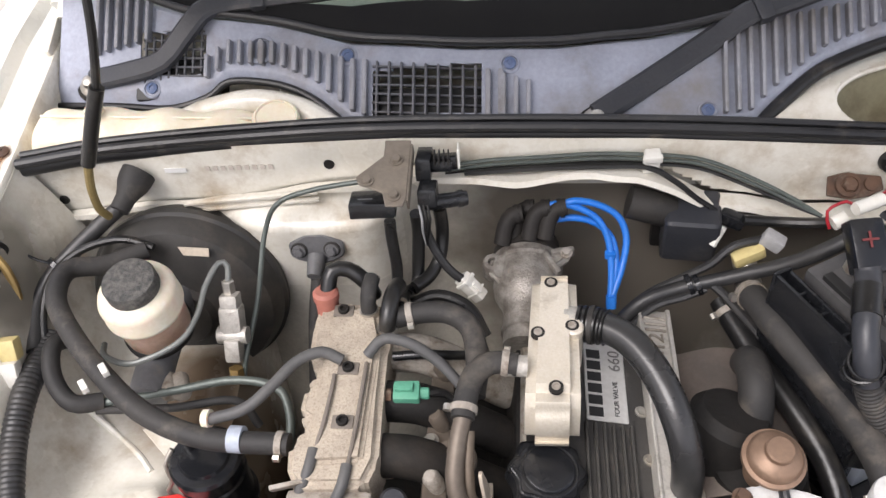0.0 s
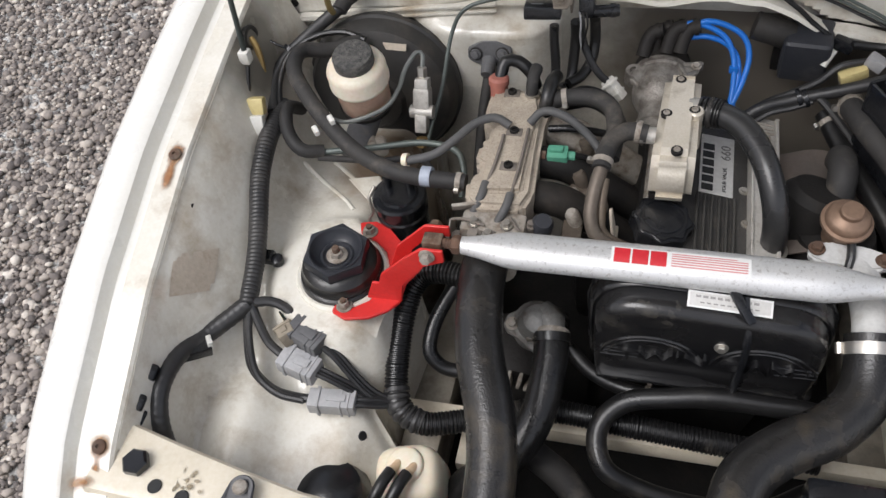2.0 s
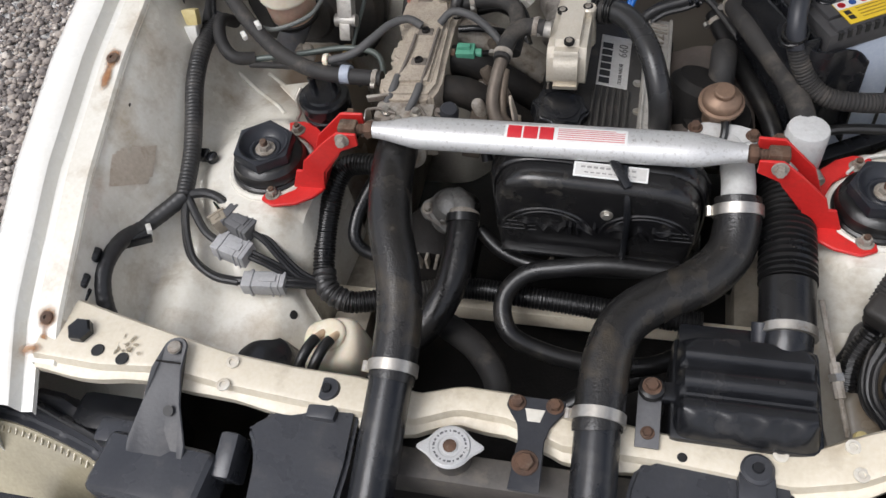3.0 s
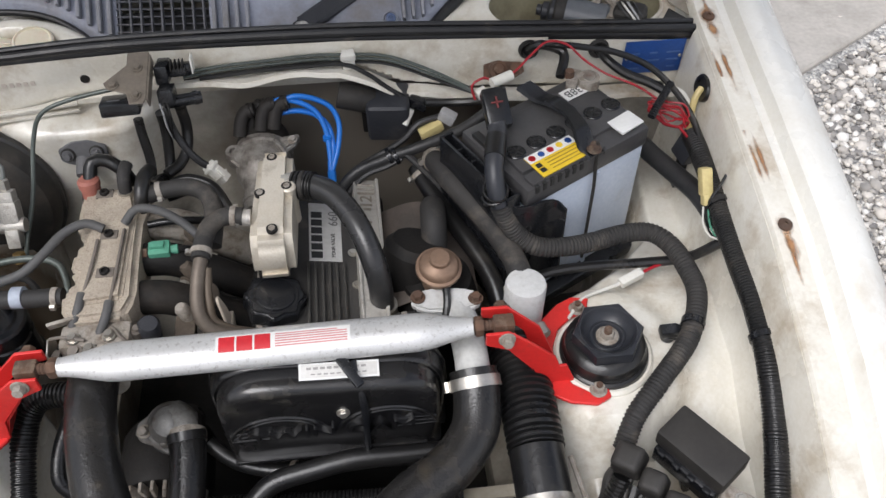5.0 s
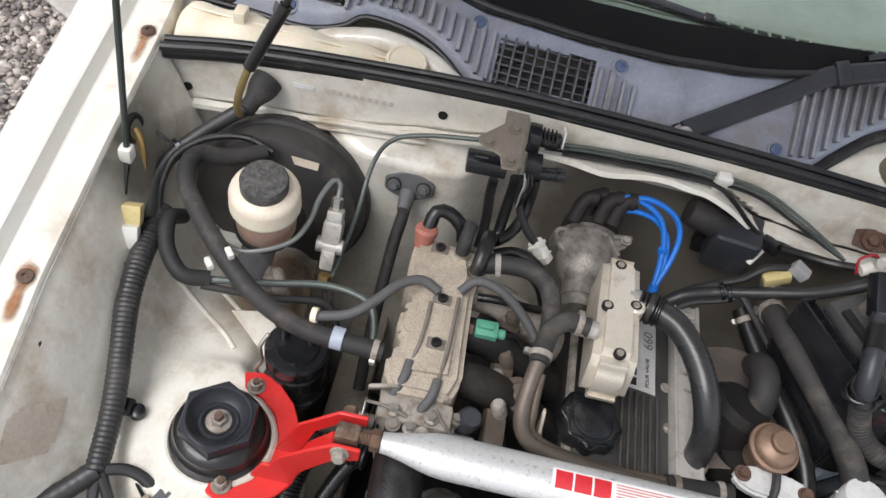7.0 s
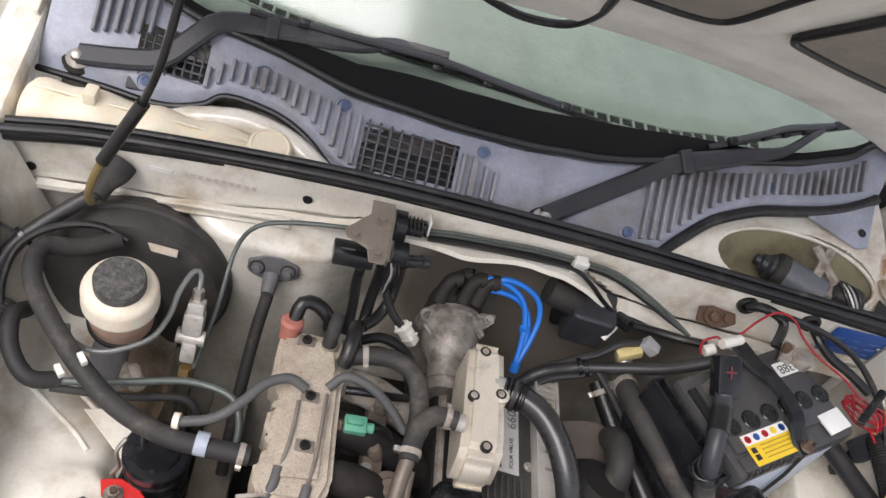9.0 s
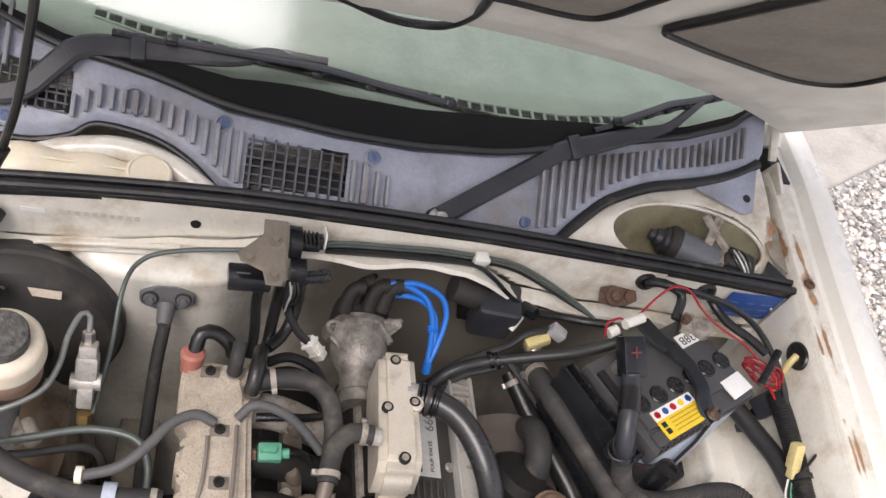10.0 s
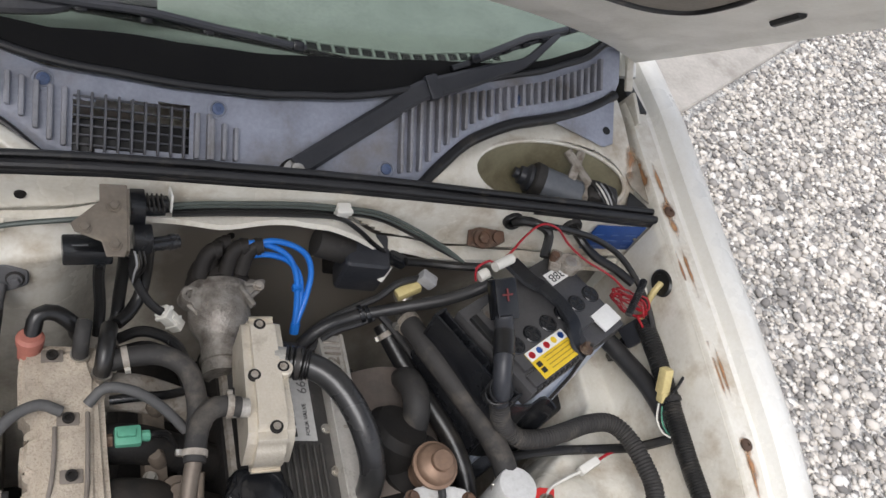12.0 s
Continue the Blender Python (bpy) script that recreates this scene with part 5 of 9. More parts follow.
for k, (x, y, z, r, h, ax) in enumerate(((-0.205, 0.044, 0.872, 0.006, 0.018, (1, 0, 0.1)), (-0.196, 0.020, 0.874, 0.0075, 0.010, (0, -0.3, 1)), (-0.168, 0.018, 0.876, 0.006, 0.012, (0, -0.5, 1)), (-0.140, 0.040, 0.868, 0.0065, 0.014, (0.2, 0, 1)), (-0.152, 0.016, 0.866, 0.005, 0.02, (1, -0.2, 0)), (-0.215, 0.022, 0.866, 0.008, 0.008, (-1, 0, 0.2)))):
    part("boss", lathe([(r, 0), (r, h * 0.7), (r * 0.6, h * 0.7), (r * 0.6, h), (0, h)], (x, y, z), ax, 14), (DUSTALLOY, DRABCAST)[k % 2], throttle)
for pts in ([(-0.224, 0.036, 0.880), (-0.206, 0.030, 0.889), (-0.186, 0.026, 0.886)], [(-0.160, 0.040, 0.886), (-0.146, 0.024, 0.882), (-0.128, 0.022, 0.866)], [(-0.232, 0.020, 0.850), (-0.222, 0.012, 0.868), (-0.204, 0.010, 0.872)]):
    part("link_rod", tube(pts, 0.0018, 8), DRABCAST, throttle)
part("side_valve", lathe([(0.012, 0), (0.012, 0.035), (0.009, 0.04), (0, 0.04)], (-0.132, 0.05, 0.845), (0.2, -0.2, 1), 18), GREYPLASTIC, throttle, "dark plastic valve")

dist = thing("distributor", (-0.02, 0.3, 0.83), "alloy distributor housing with a black cap", "distributor")
DISTAL = mat("grimy_cast_alloy", (0.34, 0.32, 0.29), (0.20, 0.18, 0.16), rough=0.42, metal=0.45, scale=60, fine=420, bump=0.5, dirt=(0.07, 0.055, 0.045), dirt_amount=0.5, dirt_scale=45)
DISTCAP = mat("dusty_cap_plastic", (0.020, 0.018, 0.017), (0.036, 0.032, 0.028), rough=0.6, bump=0.15, spec=0.25)
DB, DA = Vector((-0.021, 0.236, 0.830)), Vector((0.03, 1.0, 0.10)).normalized()
part("body", lathe([(0, 0), (0.0215, 0), (0.0218, 0.014), (0.0240, 0.015), (0.0240, 0.020), (0.0220, 0.021), (0.0225, 0.038), (0.0245, 0.046), (0.0290, 0.053), (0.0330, 0.061), (0.0345, 0.070), (0.0345, 0.094), (0.0375, 0.096), (0.0375, 0.104), (0.034, 0.106), (0, 0.106)], DB, DA, 40), DISTAL, dist, "grimy cast alloy body")
bm = merge(
    slab([(-0.042, -0.008), (-0.036, -0.020), (-0.022, -0.030), (0.004, -0.022), (0.026, -0.012), (0.047, 0.004), (0.049, 0.014), (0.040, 0.018), (0.018, 0.014), (-0.018, 0.014), (-0.036, 0.008)], -0.007, 0.006, frame3((-0.018, 0.324, 0.858), (1, 0.06, -0.03), (0, -0.22, 0.975)), 0.0045, 3),
    rbox((-0.016, 0.314, 0.866), (0.007, 0.036, 0.010), 0.003, (8, 0, -24)), rbox((0.006, 0.318, 0.866), (0.006, 0.034, 0.010), 0.003, (8, 0, 30)), rbox((0.016, 0.334, 0.862), (0.030, 0.007, 0.012), 0.003, (0, 0, 12)),
    lathe([(0.0052, -0.012), (0.0052, 0.0085), (0.0095, 0.0085), (0.0112, 0.006), (0.0118, -0.014)], (-0.053, 0.322, 0.856), (0, -0.22, 0.975), 22))
part("housing", bm, DISTAL, dist, "cast mounting lugs")
part("housing_hole", lathe([(0.0052, 0), (0.0052, 0.003), (0, 0.003)], (-0.053, 0.322, 0.857), (0, -0.22, 0.975), 16), DARK, dist, "dark bolt hole")
for x, y, z in ((-0.034, 0.306, 0.862), (0.022, 0.330, 0.866)):
    bolt(dist, (x, y, z), 0.0045, 0.005, (0, -0.22, 0.975), DUSTALLOY)
part("cap", lathe([(0.0365, 0), (0.0365, 0.010), (0.0345, 0.012), (0.0335, 0.022), (0.029, 0.032), (0.020, 0.036), (0, 0.036)], DB + DA * 0.106, DA, 32), DISTCAP, dist, "dusty black distributor cap")
for x, y, z in ((-0.034, 0.352, 0.894), (-0.006, 0.352, 0.901), (0.010, 0.352, 0.902), (-0.022, 0.364, 0.890)):
    part("lead_boot", tube([(x - 0.010, y - 0.014, z - 0.022), (x - 0.006, y - 0.003, z - 0.006), (x + 0.001, y + 0.003, z + 0.003), (x + 0.012, y + 0.004, z + 0.006)], 0.0088, 14), DISTCAP, dist)
    part("boot_collar", tube([(x + 0.004, y + 0.003, z + 0.004), (x + 0.008, y + 0.0035, z + 0.005)], 0.0102, 14, straight=True), DISTCAP, dist)
LEADS = [
    [(0.000, 0.356, 0.908), (0.012, 0.357, 0.911), (0.034, 0.356, 0.906), (0.054, 0.350, 0.895), (0.065, 0.337, 0.876), (0.068, 0.318, 0.853), (0.067, 0.300, 0.834)],
    [(0.018, 0.357, 0.910), (0.030, 0.358, 0.914), (0.052, 0.358, 0.909), (0.074, 0.354, 0.896), (0.083, 0.342, 0.877), (0.079, 0.322, 0.854), (0.069, 0.300, 0.834)],
    [(0.012, 0.354, 0.892), (0.030, 0.354, 0.894), (0.052, 0.352, 0.888), (0.068, 0.343, 0.876), (0.073, 0.326, 0.857), (0.068, 0.302, 0.836)]]
for i, pts in enumerate(LEADS):
    w = thing("ignition_lead", pts[-1], "bright blue silicone ignition lead", "ignition lead", "ignition leads")
    part("lead", tube(pts, 0.0036, 12), BLUE, w)
    part("end_sleeve", tube([pts[-1], (pts[-1][0], pts[-1][1] - 0.006, pts[-1][2] - 0.012)], 0.0046, 10, straight=True), BLUE, w)
    if i == 0:
        part("lead_clip", rbox((0.0665, 0.328, 0.866), (0.011, 0.007, 0.008), 0.0015), BLUE, w, "blue lead separator")

coil = thing("ignition_coil", (0.145, 0.37, 0.84), "black ignition coil on the firewall with a rubber tower", "ignition coil")
part("body", rbox((0.149, 0.362, 0.874), (0.056, 0.050, 0.064), 0.008, (8, 0, -6), 3), GREYPLASTIC, coil)
part("core", rbox((0.147, 0.378, 0.856), (0.066, 0.02, 0.05), 0.003, (8, 0, -6)), DARK, coil)
part("tower", tube([(0.085, 0.366, 0.905), (0.105, 0.364, 0.900), (0.128, 0.364, 0.892)], 0.0172, 18), DUSTBLACK, coil, "black rubber lead boot")
part("plug", rbox((0.187, 0.352, 0.893), (0.026, 0.014, 0.014), 0.003, (0, 15, -20)), PLASTIC, coil)
for k in range(2):
    part("print_bar", rbox((0.147, 0.3405, 0.862 - 0.006 * k), (0.03 - 0.006 * k, 0.001, 0.0025), 0, (8, 0, -6)), GREYPLASTIC, coil)

# ---- brakes and clutch ----
booster = thing("brake_booster", (-0.40, 0.34, 0.8), "large dusty black round brake booster on the firewall", "brake booster")
part("shell", lathe([(0.0, 0.075), (0.035, 0.073), (0.040, 0.066), (0.075, 0.062), (0.098, 0.052), (0.104, 0.040), (0.106, 0.030), (0.110, 0.028), (0.110, 0.020), (0.106, 0.016), (0.100, -0.01), (0.06, -0.03), (0, -0.03)], (-0.396, 0.355, 0.800), (0.03, -1, 0.18), 56), mat("dusty_black_enamel", (0.03, 0.029, 0.028), (0.05, 0.047, 0.043), rough=0.5, bump=0.12, dirt=(0.12, 0.1, 0.08), dirt_amount=0.3, dirt_scale=12), booster)
part("decal", rbox((-0.365, 0.3115, 0.8895), (0.036, 0.009, 0.001), 0, (62, 0, -4)), GREYTAPE, booster, "small faded decal")
master = thing("brake_master_cylinder", (-0.385, 0.22, 0.83), "brake fluid reservoir, cream plastic with a black textured cap", "brake fluid reservoir")
AX = (0.02, -0.14, 1)
part("cylinder", tube([(-0.392, 0.30, 0.835), (-0.388, 0.22, 0.838), (-0.385, 0.165, 0.836)], 0.019, 20), GREYCAST, master, "grimy cast cylinder body")
RB = (-0.383, 0.230, 0.862)
part("lower_tank", lathe([(0.026, -0.002), (0.031, 0.001), (0.0325, 0.006), (0.0335, 0.030), (0.0345, 0.044)], RB, AX, 40), FLUID, master, "fluid-stained lower half of the reservoir")
part("upper_tank", lathe([(0.0345, 0.043), (0.0375, 0.045), (0.0382, 0.047), (0.0382, 0.050), (0.0372, 0.052), (0.0375, 0.066), (0.0355, 0.071), (0.031, 0.0745), (0.0245, 0.076), (0, 0.076)], RB, AX, 40), BRAKE, master, "cream upper half of the reservoir")
lid = part("cap", lathe([(0.0245, 0.074), (0.0252, 0.076), (0.0252, 0.088), (0.0238, 0.0902), (0.022, 0.0905), (0, 0.0905)], RB, AX, 40), mat("embossed_cap_plastic", (0.035, 0.035, 0.035), (0.11, 0.105, 0.095), rough=0.7, scale=180, fine=350, bump=0.9), master, "black cap with worn raised print")
part("cap_tab", rbox((-0.383, 0.201, 0.937), (0.016, 0.006, 0.012), 0.002, (-8, 0, 0)), PLASTIC, lid)
part("strap", lathe([(0.0335, 0), (0.0350, 0.001), (0.0350, 0.006), (0.0335, 0.007)], RB, AX, 36), DARK, master)
for x in (-0.372, -0.36):
    part("lower_outlet", lathe([(0.009, 0), (0.009, 0.025), (0.006, 0.026), (0, 0.026)], (x, 0.19, 0.835), (0.4, -0.8, 0.2), 12), DUSTALLOY, master)
prv = thing("proportioning_valve", (-0.31, 0.235, 0.82), "silver brake proportioning valve with brass fittings", "brake valve")
part("body", merge(rbox((-0.311, 0.240, 0.862), (0.022, 0.020, 0.036), 0.004, (-28, 0, 0)), rbox((-0.310, 0.222, 0.842), (0.016, 0.018, 0.024), 0.003, (-28, 0, 0)), lathe([(0.009, 0), (0.009, 0.03), (0, 0.03)], (-0.326, 0.232, 0.852), (1, 0, 0), 14), rbox((-0.311, 0.250, 0.880), (0.018, 0.018, 0.02), 0.003, (-28, 0, 0))), ALLOY, prv)
part("fitting", lathe([(0.0065, 0), (0.0065, 0.012), (0.005, 0.013), (0, 0.013)], (-0.312, 0.257, 0.888), (0, 0.4, 1), 6), STEEL, prv)
part("fitting", lathe([(0.0075, 0), (0.0075, 0.012), (0.005, 0.013), (0, 0.013)], (-0.309, 0.209, 0.828), (0, -0.5, -1), 6), BRASS, prv)
clutch = thing("clutch_cable_flange", (-0.242, 0.338, 0.85), "black clutch cable flange with two bolts on the firewall", "cable flange")
CM = frame3((-0.2427, 0.3445, 0.8625), (1, 0, 0.05), (0, -1, 0.25))
part("plate", local(slab([(-0.030, -0.008), (-0.024, -0.013), (-0.008, -0.019), (0.008, -0.019), (0.024, -0.013), (0.030, -0.008), (0.030, 0.007), (0.010, 0.018), (-0.010, 0.018), (-0.030, 0.007)], 0, 0.006, None, 0.002), CM), GREYCAST, clutch)
part("cable_boot", lathe([(0.010, 0.004), (0.0095, 0.012), (0.008, 0.026), (0.0075, 0.028), (0, 0.028)], CM @ Vector((0, -0.006, 0.004)), CM.to_3x3() @ Vector((-0.05, -0.5, 0.8)), 18), GREYCAST, clutch, "grey cable end boot")
for x in (-0.0185, 0.0175):
    part("bolt_seat", lathe([(0.0092, 0), (0.0092, 0.0025), (0.0078, 0.0032), (0, 0.0032)], CM @ Vector((x, 0, 0.005)), CM.to_3x3() @ Vector((0, 0, 1)), 20), DUSTBLACK, clutch)
    bolt(clutch, CM @ Vector((x, 0, 0.008)), 0.0052, 0.006, CM.to_3x3() @ Vector((0, 0, 1)), GREYCAST)
part("cable", tube([(-0.243, 0.338, 0.85), (-0.243, 0.320, 0.835), (-0.247, 0.29, 0.80), (-0.25, 0.24, 0.73), (-0.25, 0.18, 0.65)], 0.0075, 12), OLDRUBBER, clutch, "black clutch cable")

# ---- canisters ----
canister = thing("charcoal_canister", (-0.305, 0.11, 0.76), "black round charcoal canister with a wire clip", "canister")
part("body", lathe([(0, 0), (0.030, 0), (0.0335, 0.003), (0.0335, 0.009), (0.0310, 0.012), (0.0310, 0.050), (0.0325, 0.052), (0.0325, 0.056), (0.0305, 0.058), (0.0305, 0.066), (0.0335, 0.068), (0.0335, 0.080), (0.031, 0.083), (0.024, 0.0835), (0.022, 0.0865), (0, 0.0865)], (-0.313, 0.108, 0.752), (0.02, -0.04, 1), 40), PLASTIC, canister)
part("wire_clip", tube([(-0.343, 0.110, 0.838), (-0.350, 0.100, 0.826), (-0.345, 0.092, 0.812), (-0.351, 0.088, 0.802), (-0.346, 0.084, 0.792), (-0.349, 0.08, 0.782)], 0.0024, 8), STEEL, canister, "bent wire clip")
for x in (-0.318, -0.29):
    part("nozzle", lathe([(0.005, 0), (0.005, 0.02), (0, 0.02)], (x - 0.008, 0.112, 0.835), (0, 0, 1), 12), PLASTIC, canister)
wcan = thing("silver_canister", (0.278, 0.066, 0.78), "small white-painted metal canister", "canister")
part("body", lathe([(0, 0), (0.0215, 0), (0.0235, 0.004), (0.0235, 0.082), (0.0222, 0.0855), (0.016, 0.0865), (0, 0.0865)], (0.277, 0.064, 0.772), (0.03, 0.06, 1), 36), WHITESPRAY, wcan)
part("nipple", lathe([(0.007, 0), (0.007, 0.014), (0.006, 0.015), (0, 0.015)], (0.291, 0.036, 0.82), (0.35, -1, 0), 14), STEEL, wcan)

# ---- turbo side ----
turbo = thing("turbocharger", (0.19, 0.12, 0.76), "brown and white turbo housing with a round valve on top", "turbocharger")
part("valve_dome", lathe([(0.0, 0.026), (0.0105, 0.026), (0.0118, 0.0245), (0.0118, 0.019), (0.0135, 0.0175), (0.0195, 0.015), (0.0228, 0.010), (0.0228, 0.006), (0.0262, 0.005), (0.0262, 0.001), (0.023, -0.002), (0.017, -0.02), (0.017, -0.03)], (0.1845, 0.100, 0.858), (0.05, -0.15, 1), 36), BROWNCAP, turbo, "brown round relief valve")
part("valve_spout", tube([(0.19, 0.078, 0.852), (0.190, 0.062, 0.846), (0.184, 0.040, 0.828)], 0.0045, 10), RUBBER, turbo)
part("flange", local(slab([(-0.036, -0.008), (-0.020, -0.014), (0.018, -0.015), (0.034, -0.010), (0.040, 0.0), (0.034, 0.011), (0.016, 0.016), (-0.020, 0.017), (-0.036, 0.010), (-0.041, 0.001)], 0, 0.012, None, 0.003, 2), frame3((0.190, 0.068, 0.832), (1, -0.1, 0.05), (0, -0.1, 1))), WHITESPRAY, turbo, "white-sprayed flange")
part("outlet", tube([(0.20, 0.066, 0.826), (0.205, 0.045, 0.828), (0.206, 0.02, 0.836), (0.207, -0.01, 0.838), (0.207, -0.028, 0.830)], 0.0185, 22), WHITESPRAY, turbo, "white-sprayed outlet pipe")
part("housing", merge(lathe([(0.045, 0), (0.048, 0.015), (0.04, 0.045), (0, 0.05)], (0.185, 0.12, 0.775), (0, 0, 1), 28), lathe([(0.038, 0), (0.038, 0.05), (0.03, 0.06), (0, 0.06)], (0.15, 0.14, 0.79), (0.3, 0.3, 1), 24)), DARK, turbo, "heat-stained turbine housing")
part("inlet_elbow", tube([(0.186, 0.150, 0.80), (0.187, 0.165, 0.835), (0.188, 0.185, 0.850), (0.19, 0.215, 0.838), (0.195, 0.235, 0.80)], 0.0158, 18), OLDRUBBER, turbo, "dusty rubber inlet elbow")
part("heat_shield", grid([0.125 + 0.01 * k for k in range(12)], [0.09 + 0.012 * k for k in range(14)], lambda x, y: (x, y, 0.80 + 0.02 * math.exp(-((x - 0.17) / 0.04) ** 2) - 0.5 * max(0, x - 0.2)), thick=0.0015), mat("scorched_steel", (0.16, 0.13, 0.11), (0.1, 0.085, 0.075), rough=0.65, metal=0.4, bump=0.2), turbo, "scorched heat shield")
for x, y in ((0.158, 0.073), (0.222, 0.064)):
    bolt(turbo, (x, y, 0.844), 0.006, 0.008, (0, -0.1, 1), RUSTY)


# ---- hoses ----
def hose(name, pts, r, material, label, category="hose", group="", clamps=(), ridge=0.0, pitch=0.0, seg=16):
    """A hose as a thing: its tube and its clamps, given as places along it from 0 to 1."""
    t = thing(name, pts[-1], label, category, group)
    part("tube", tube(pts, r, seg, ridge=ridge, pitch=pitch), material, t)
    c = spline(pts, 0.002)
    for k in clamps:
        i = min(len(c) - 5, max(4, int(k * (len(c) - 1))))
        ax = (c[i + 4] - c[i - 4]).normalized()
        w = min(0.012, max(0.006, r * 0.55))
        band = part("clamp", lathe([(r * 1.0, 0), (r * 1.05 + 0.0008, 0), (r * 1.05 + 0.0008, w), (r * 1.0, w)], c[i] - ax * w / 2, ax, 24), STEEL if r > 0.02 else DUSTALLOY, t, "steel hose clamp")
        side = ax.cross(Vector((0, 0, 1)))
        side = side.normalized() if side.length > 0.1 else Vector((1, 0, 0))
        part("clamp_screw", lathe([(0.0035 + r * 0.04, 0), (0.0035 + r * 0.04, w * 0.9), (0, w * 0.9)], c[i] + side * (r * 1.05 + 0.003) - ax * w * 0.45, ax, 8), STEEL, band)
    return t


BIG = mat("big_hose_rubber", (0.013, 0.0128, 0.0128), (0.022, 0.0205, 0.019), rough=0.24, bump=0.25, fine=420, dirt=(0.085, 0.066, 0.042), dirt_amount=0.2, dirt_scale=18)
hose("intercooler_hose", [(-0.180, 0.030, 0.852), (-0.181, 0.0, 0.856), (-0.179, -0.045, 0.853), (-0.168, -0.105, 0.842), (-0.149, -0.158, 0.830), (-0.138, -0.205, 0.816), (-0.134, -0.262, 0.801), (-0.134, -0.275, 0.797)], 0.0250, BIG, "thick black rubber intercooler hose, worn shiny", clamps=(0.965,), seg=26)
hose("intercooler_pipe", [(-0.134, -0.268, 0.799), (-0.134, -0.318, 0.784), (-0.134, -0.40, 0.758)], 0.0232, PLASTIC, "black plastic intercooler pipe", "pipe", seg=26)
hose("radiator_hose", [(-0.112, 0.006, 0.748), (-0.110, -0.015, 0.756), (-0.107, -0.052, 0.748), (-0.113, -0.108, 0.728), (-0.139, -0.148, 0.698), (-0.187, -0.175, 0.660), (-0.22, -0.22, 0.62)], 0.0200, BIG, "black rubber radiator hose", clamps=(0.1,), seg=24)
hose("turbo_outlet_hose", [(0.207, -0.022, 0.834), (0.208, -0.050, 0.820), (0.200, -0.082, 0.808), (0.172, -0.114, 0.801), (0.128, -0.143, 0.800), (0.097, -0.175, 0.799), (0.084, -0.220, 0.795), (0.081, -0.283, 0.785), (0.081, -0.292, 0.783)], 0.0255, BIG, "thick black rubber turbo hose with an S bend", clamps=(0.05, 0.965), seg=26)
hose("intercooler_pipe", [(0.081, -0.286, 0.785), (0.082, -0.330, 0.774), (0.083, -0.40, 0.755)], 0.0232, PLASTIC, "black plastic intercooler pipe", "pipe", seg=26)
bel = thing("air_intake_bellows", (0.265, -0.1, 0.75), "black corrugated air intake bellows with a steel band", "intake hose")
part("bellows", tube([(0.262, 0.020, 0.795), (0.264, -0.02, 0.798), (0.264, -0.065, 0.797), (0.264, -0.100, 0.792)], 0.0285, 28, ridge=0.0022, pitch=0.0075), RUBBER, bel)
part("cuff", tube([(0.264, -0.100, 0.792), (0.264, -0.150, 0.781)], 0.0290, 28, straight=True), RUBBER, bel)
part("band", lathe([(0.0285, 0), (0.0305, 0), (0.0305, 0.010), (0.0285, 0.010)], (0.264, -0.150, 0.781), (0, -1, -0.2), 30), STEEL, bel, "bright steel hose band")
part("outlet", tube([(0.264, -0.150, 0.781), (0.263, -0.168, 0.774), (0.262, -0.180, 0.764)], 0.0272, 28), PLASTIC, bel)
part("neck", tube([(0.262, 0.055, 0.78), (0.262, 0.020, 0.795)], 0.030, 24, straight=True), RUBBER, bel)
hose("coolant_hose", [(0.215, -0.070, 0.735), (0.17, -0.064, 0.740), (0.12, -0.064, 0.743), (0.075, -0.064, 0.745), (0.031, -0.069, 0.741), (-0.021, -0.078, 0.732), (-0.046, -0.107, 0.717), (-0.036, -0.142, 0.700), (0.003, -0.154, 0.684), (0.06, -0.158, 0.674), (0.13, -0.15, 0.668), (0.18, -0.12, 0.665)], 0.0115, RUBBER, "black coolant hose bent in a loop", clamps=(0.03,))
hose("coolant_hose", [(0.11, -0.062, 0.735), (0.03, -0.058, 0.722), (-0.02, -0.052, 0.716), (-0.06, -0.04, 0.722), (-0.09, -0.02, 0.735)], 0.0085, RUBBER, "black small coolant hose", clamps=(0.5,))
hose("lower_coolant_hose", [(-0.12, -0.12, 0.66), (-0.075, -0.15, 0.66), (-0.045, -0.19, 0.65), (-0.05, -0.23, 0.62)], 0.017, OLDRUBBER, "dusty lower coolant hose")
hose("lower_coolant_hose", [(0.12, -0.15, 0.64), (0.05, -0.19, 0.63), (0.0, -0.23, 0.60)], 0.015, RUBBER, "black lower coolant hose")
hose("brake_vacuum_hose", [(-0.405, 0.30, 0.905), (-0.440, 0.278, 0.906), (-0.470, 0.262, 0.916), (-0.470, 0.230, 0.917), (-0.452, 0.200, 0.913), (-0.407, 0.154, 0.900), (-0.357, 0.118, 0.886), (-0.300, 0.100, 0.876), (-0.222, 0.096, 0.874)], 0.0100, OLDRUBBER, "thick grey vacuum hose to the intake", clamps=(0.985,))
hc = thing("hose_clip", (-0.269, 0.1, 0.86), "pale blue-grey plastic hose clip", "clip")
part("clip", lathe([(0.0103, 0), (0.0120, 0), (0.0120, 0.012), (0.0103, 0.012)], (-0.275, 0.0995, 0.8755), (1, -0.05, 0), 22), mat("pale_blue_plastic", (0.36, 0.40, 0.47), rough=0.5), hc)
for at, rot in (((-0.395, 0.147, 0.9085), 40), ((-0.412, 0.134, 0.9015), 40)):
    tag = thing("hose_tag", at, "small white tag on the vacuum hose", "tag", "hose tags")
    part("tag", rbox(at, (0.006, 0.013, 0.007), 0.0012, (0, 0, rot)), WHITEPL, tag)
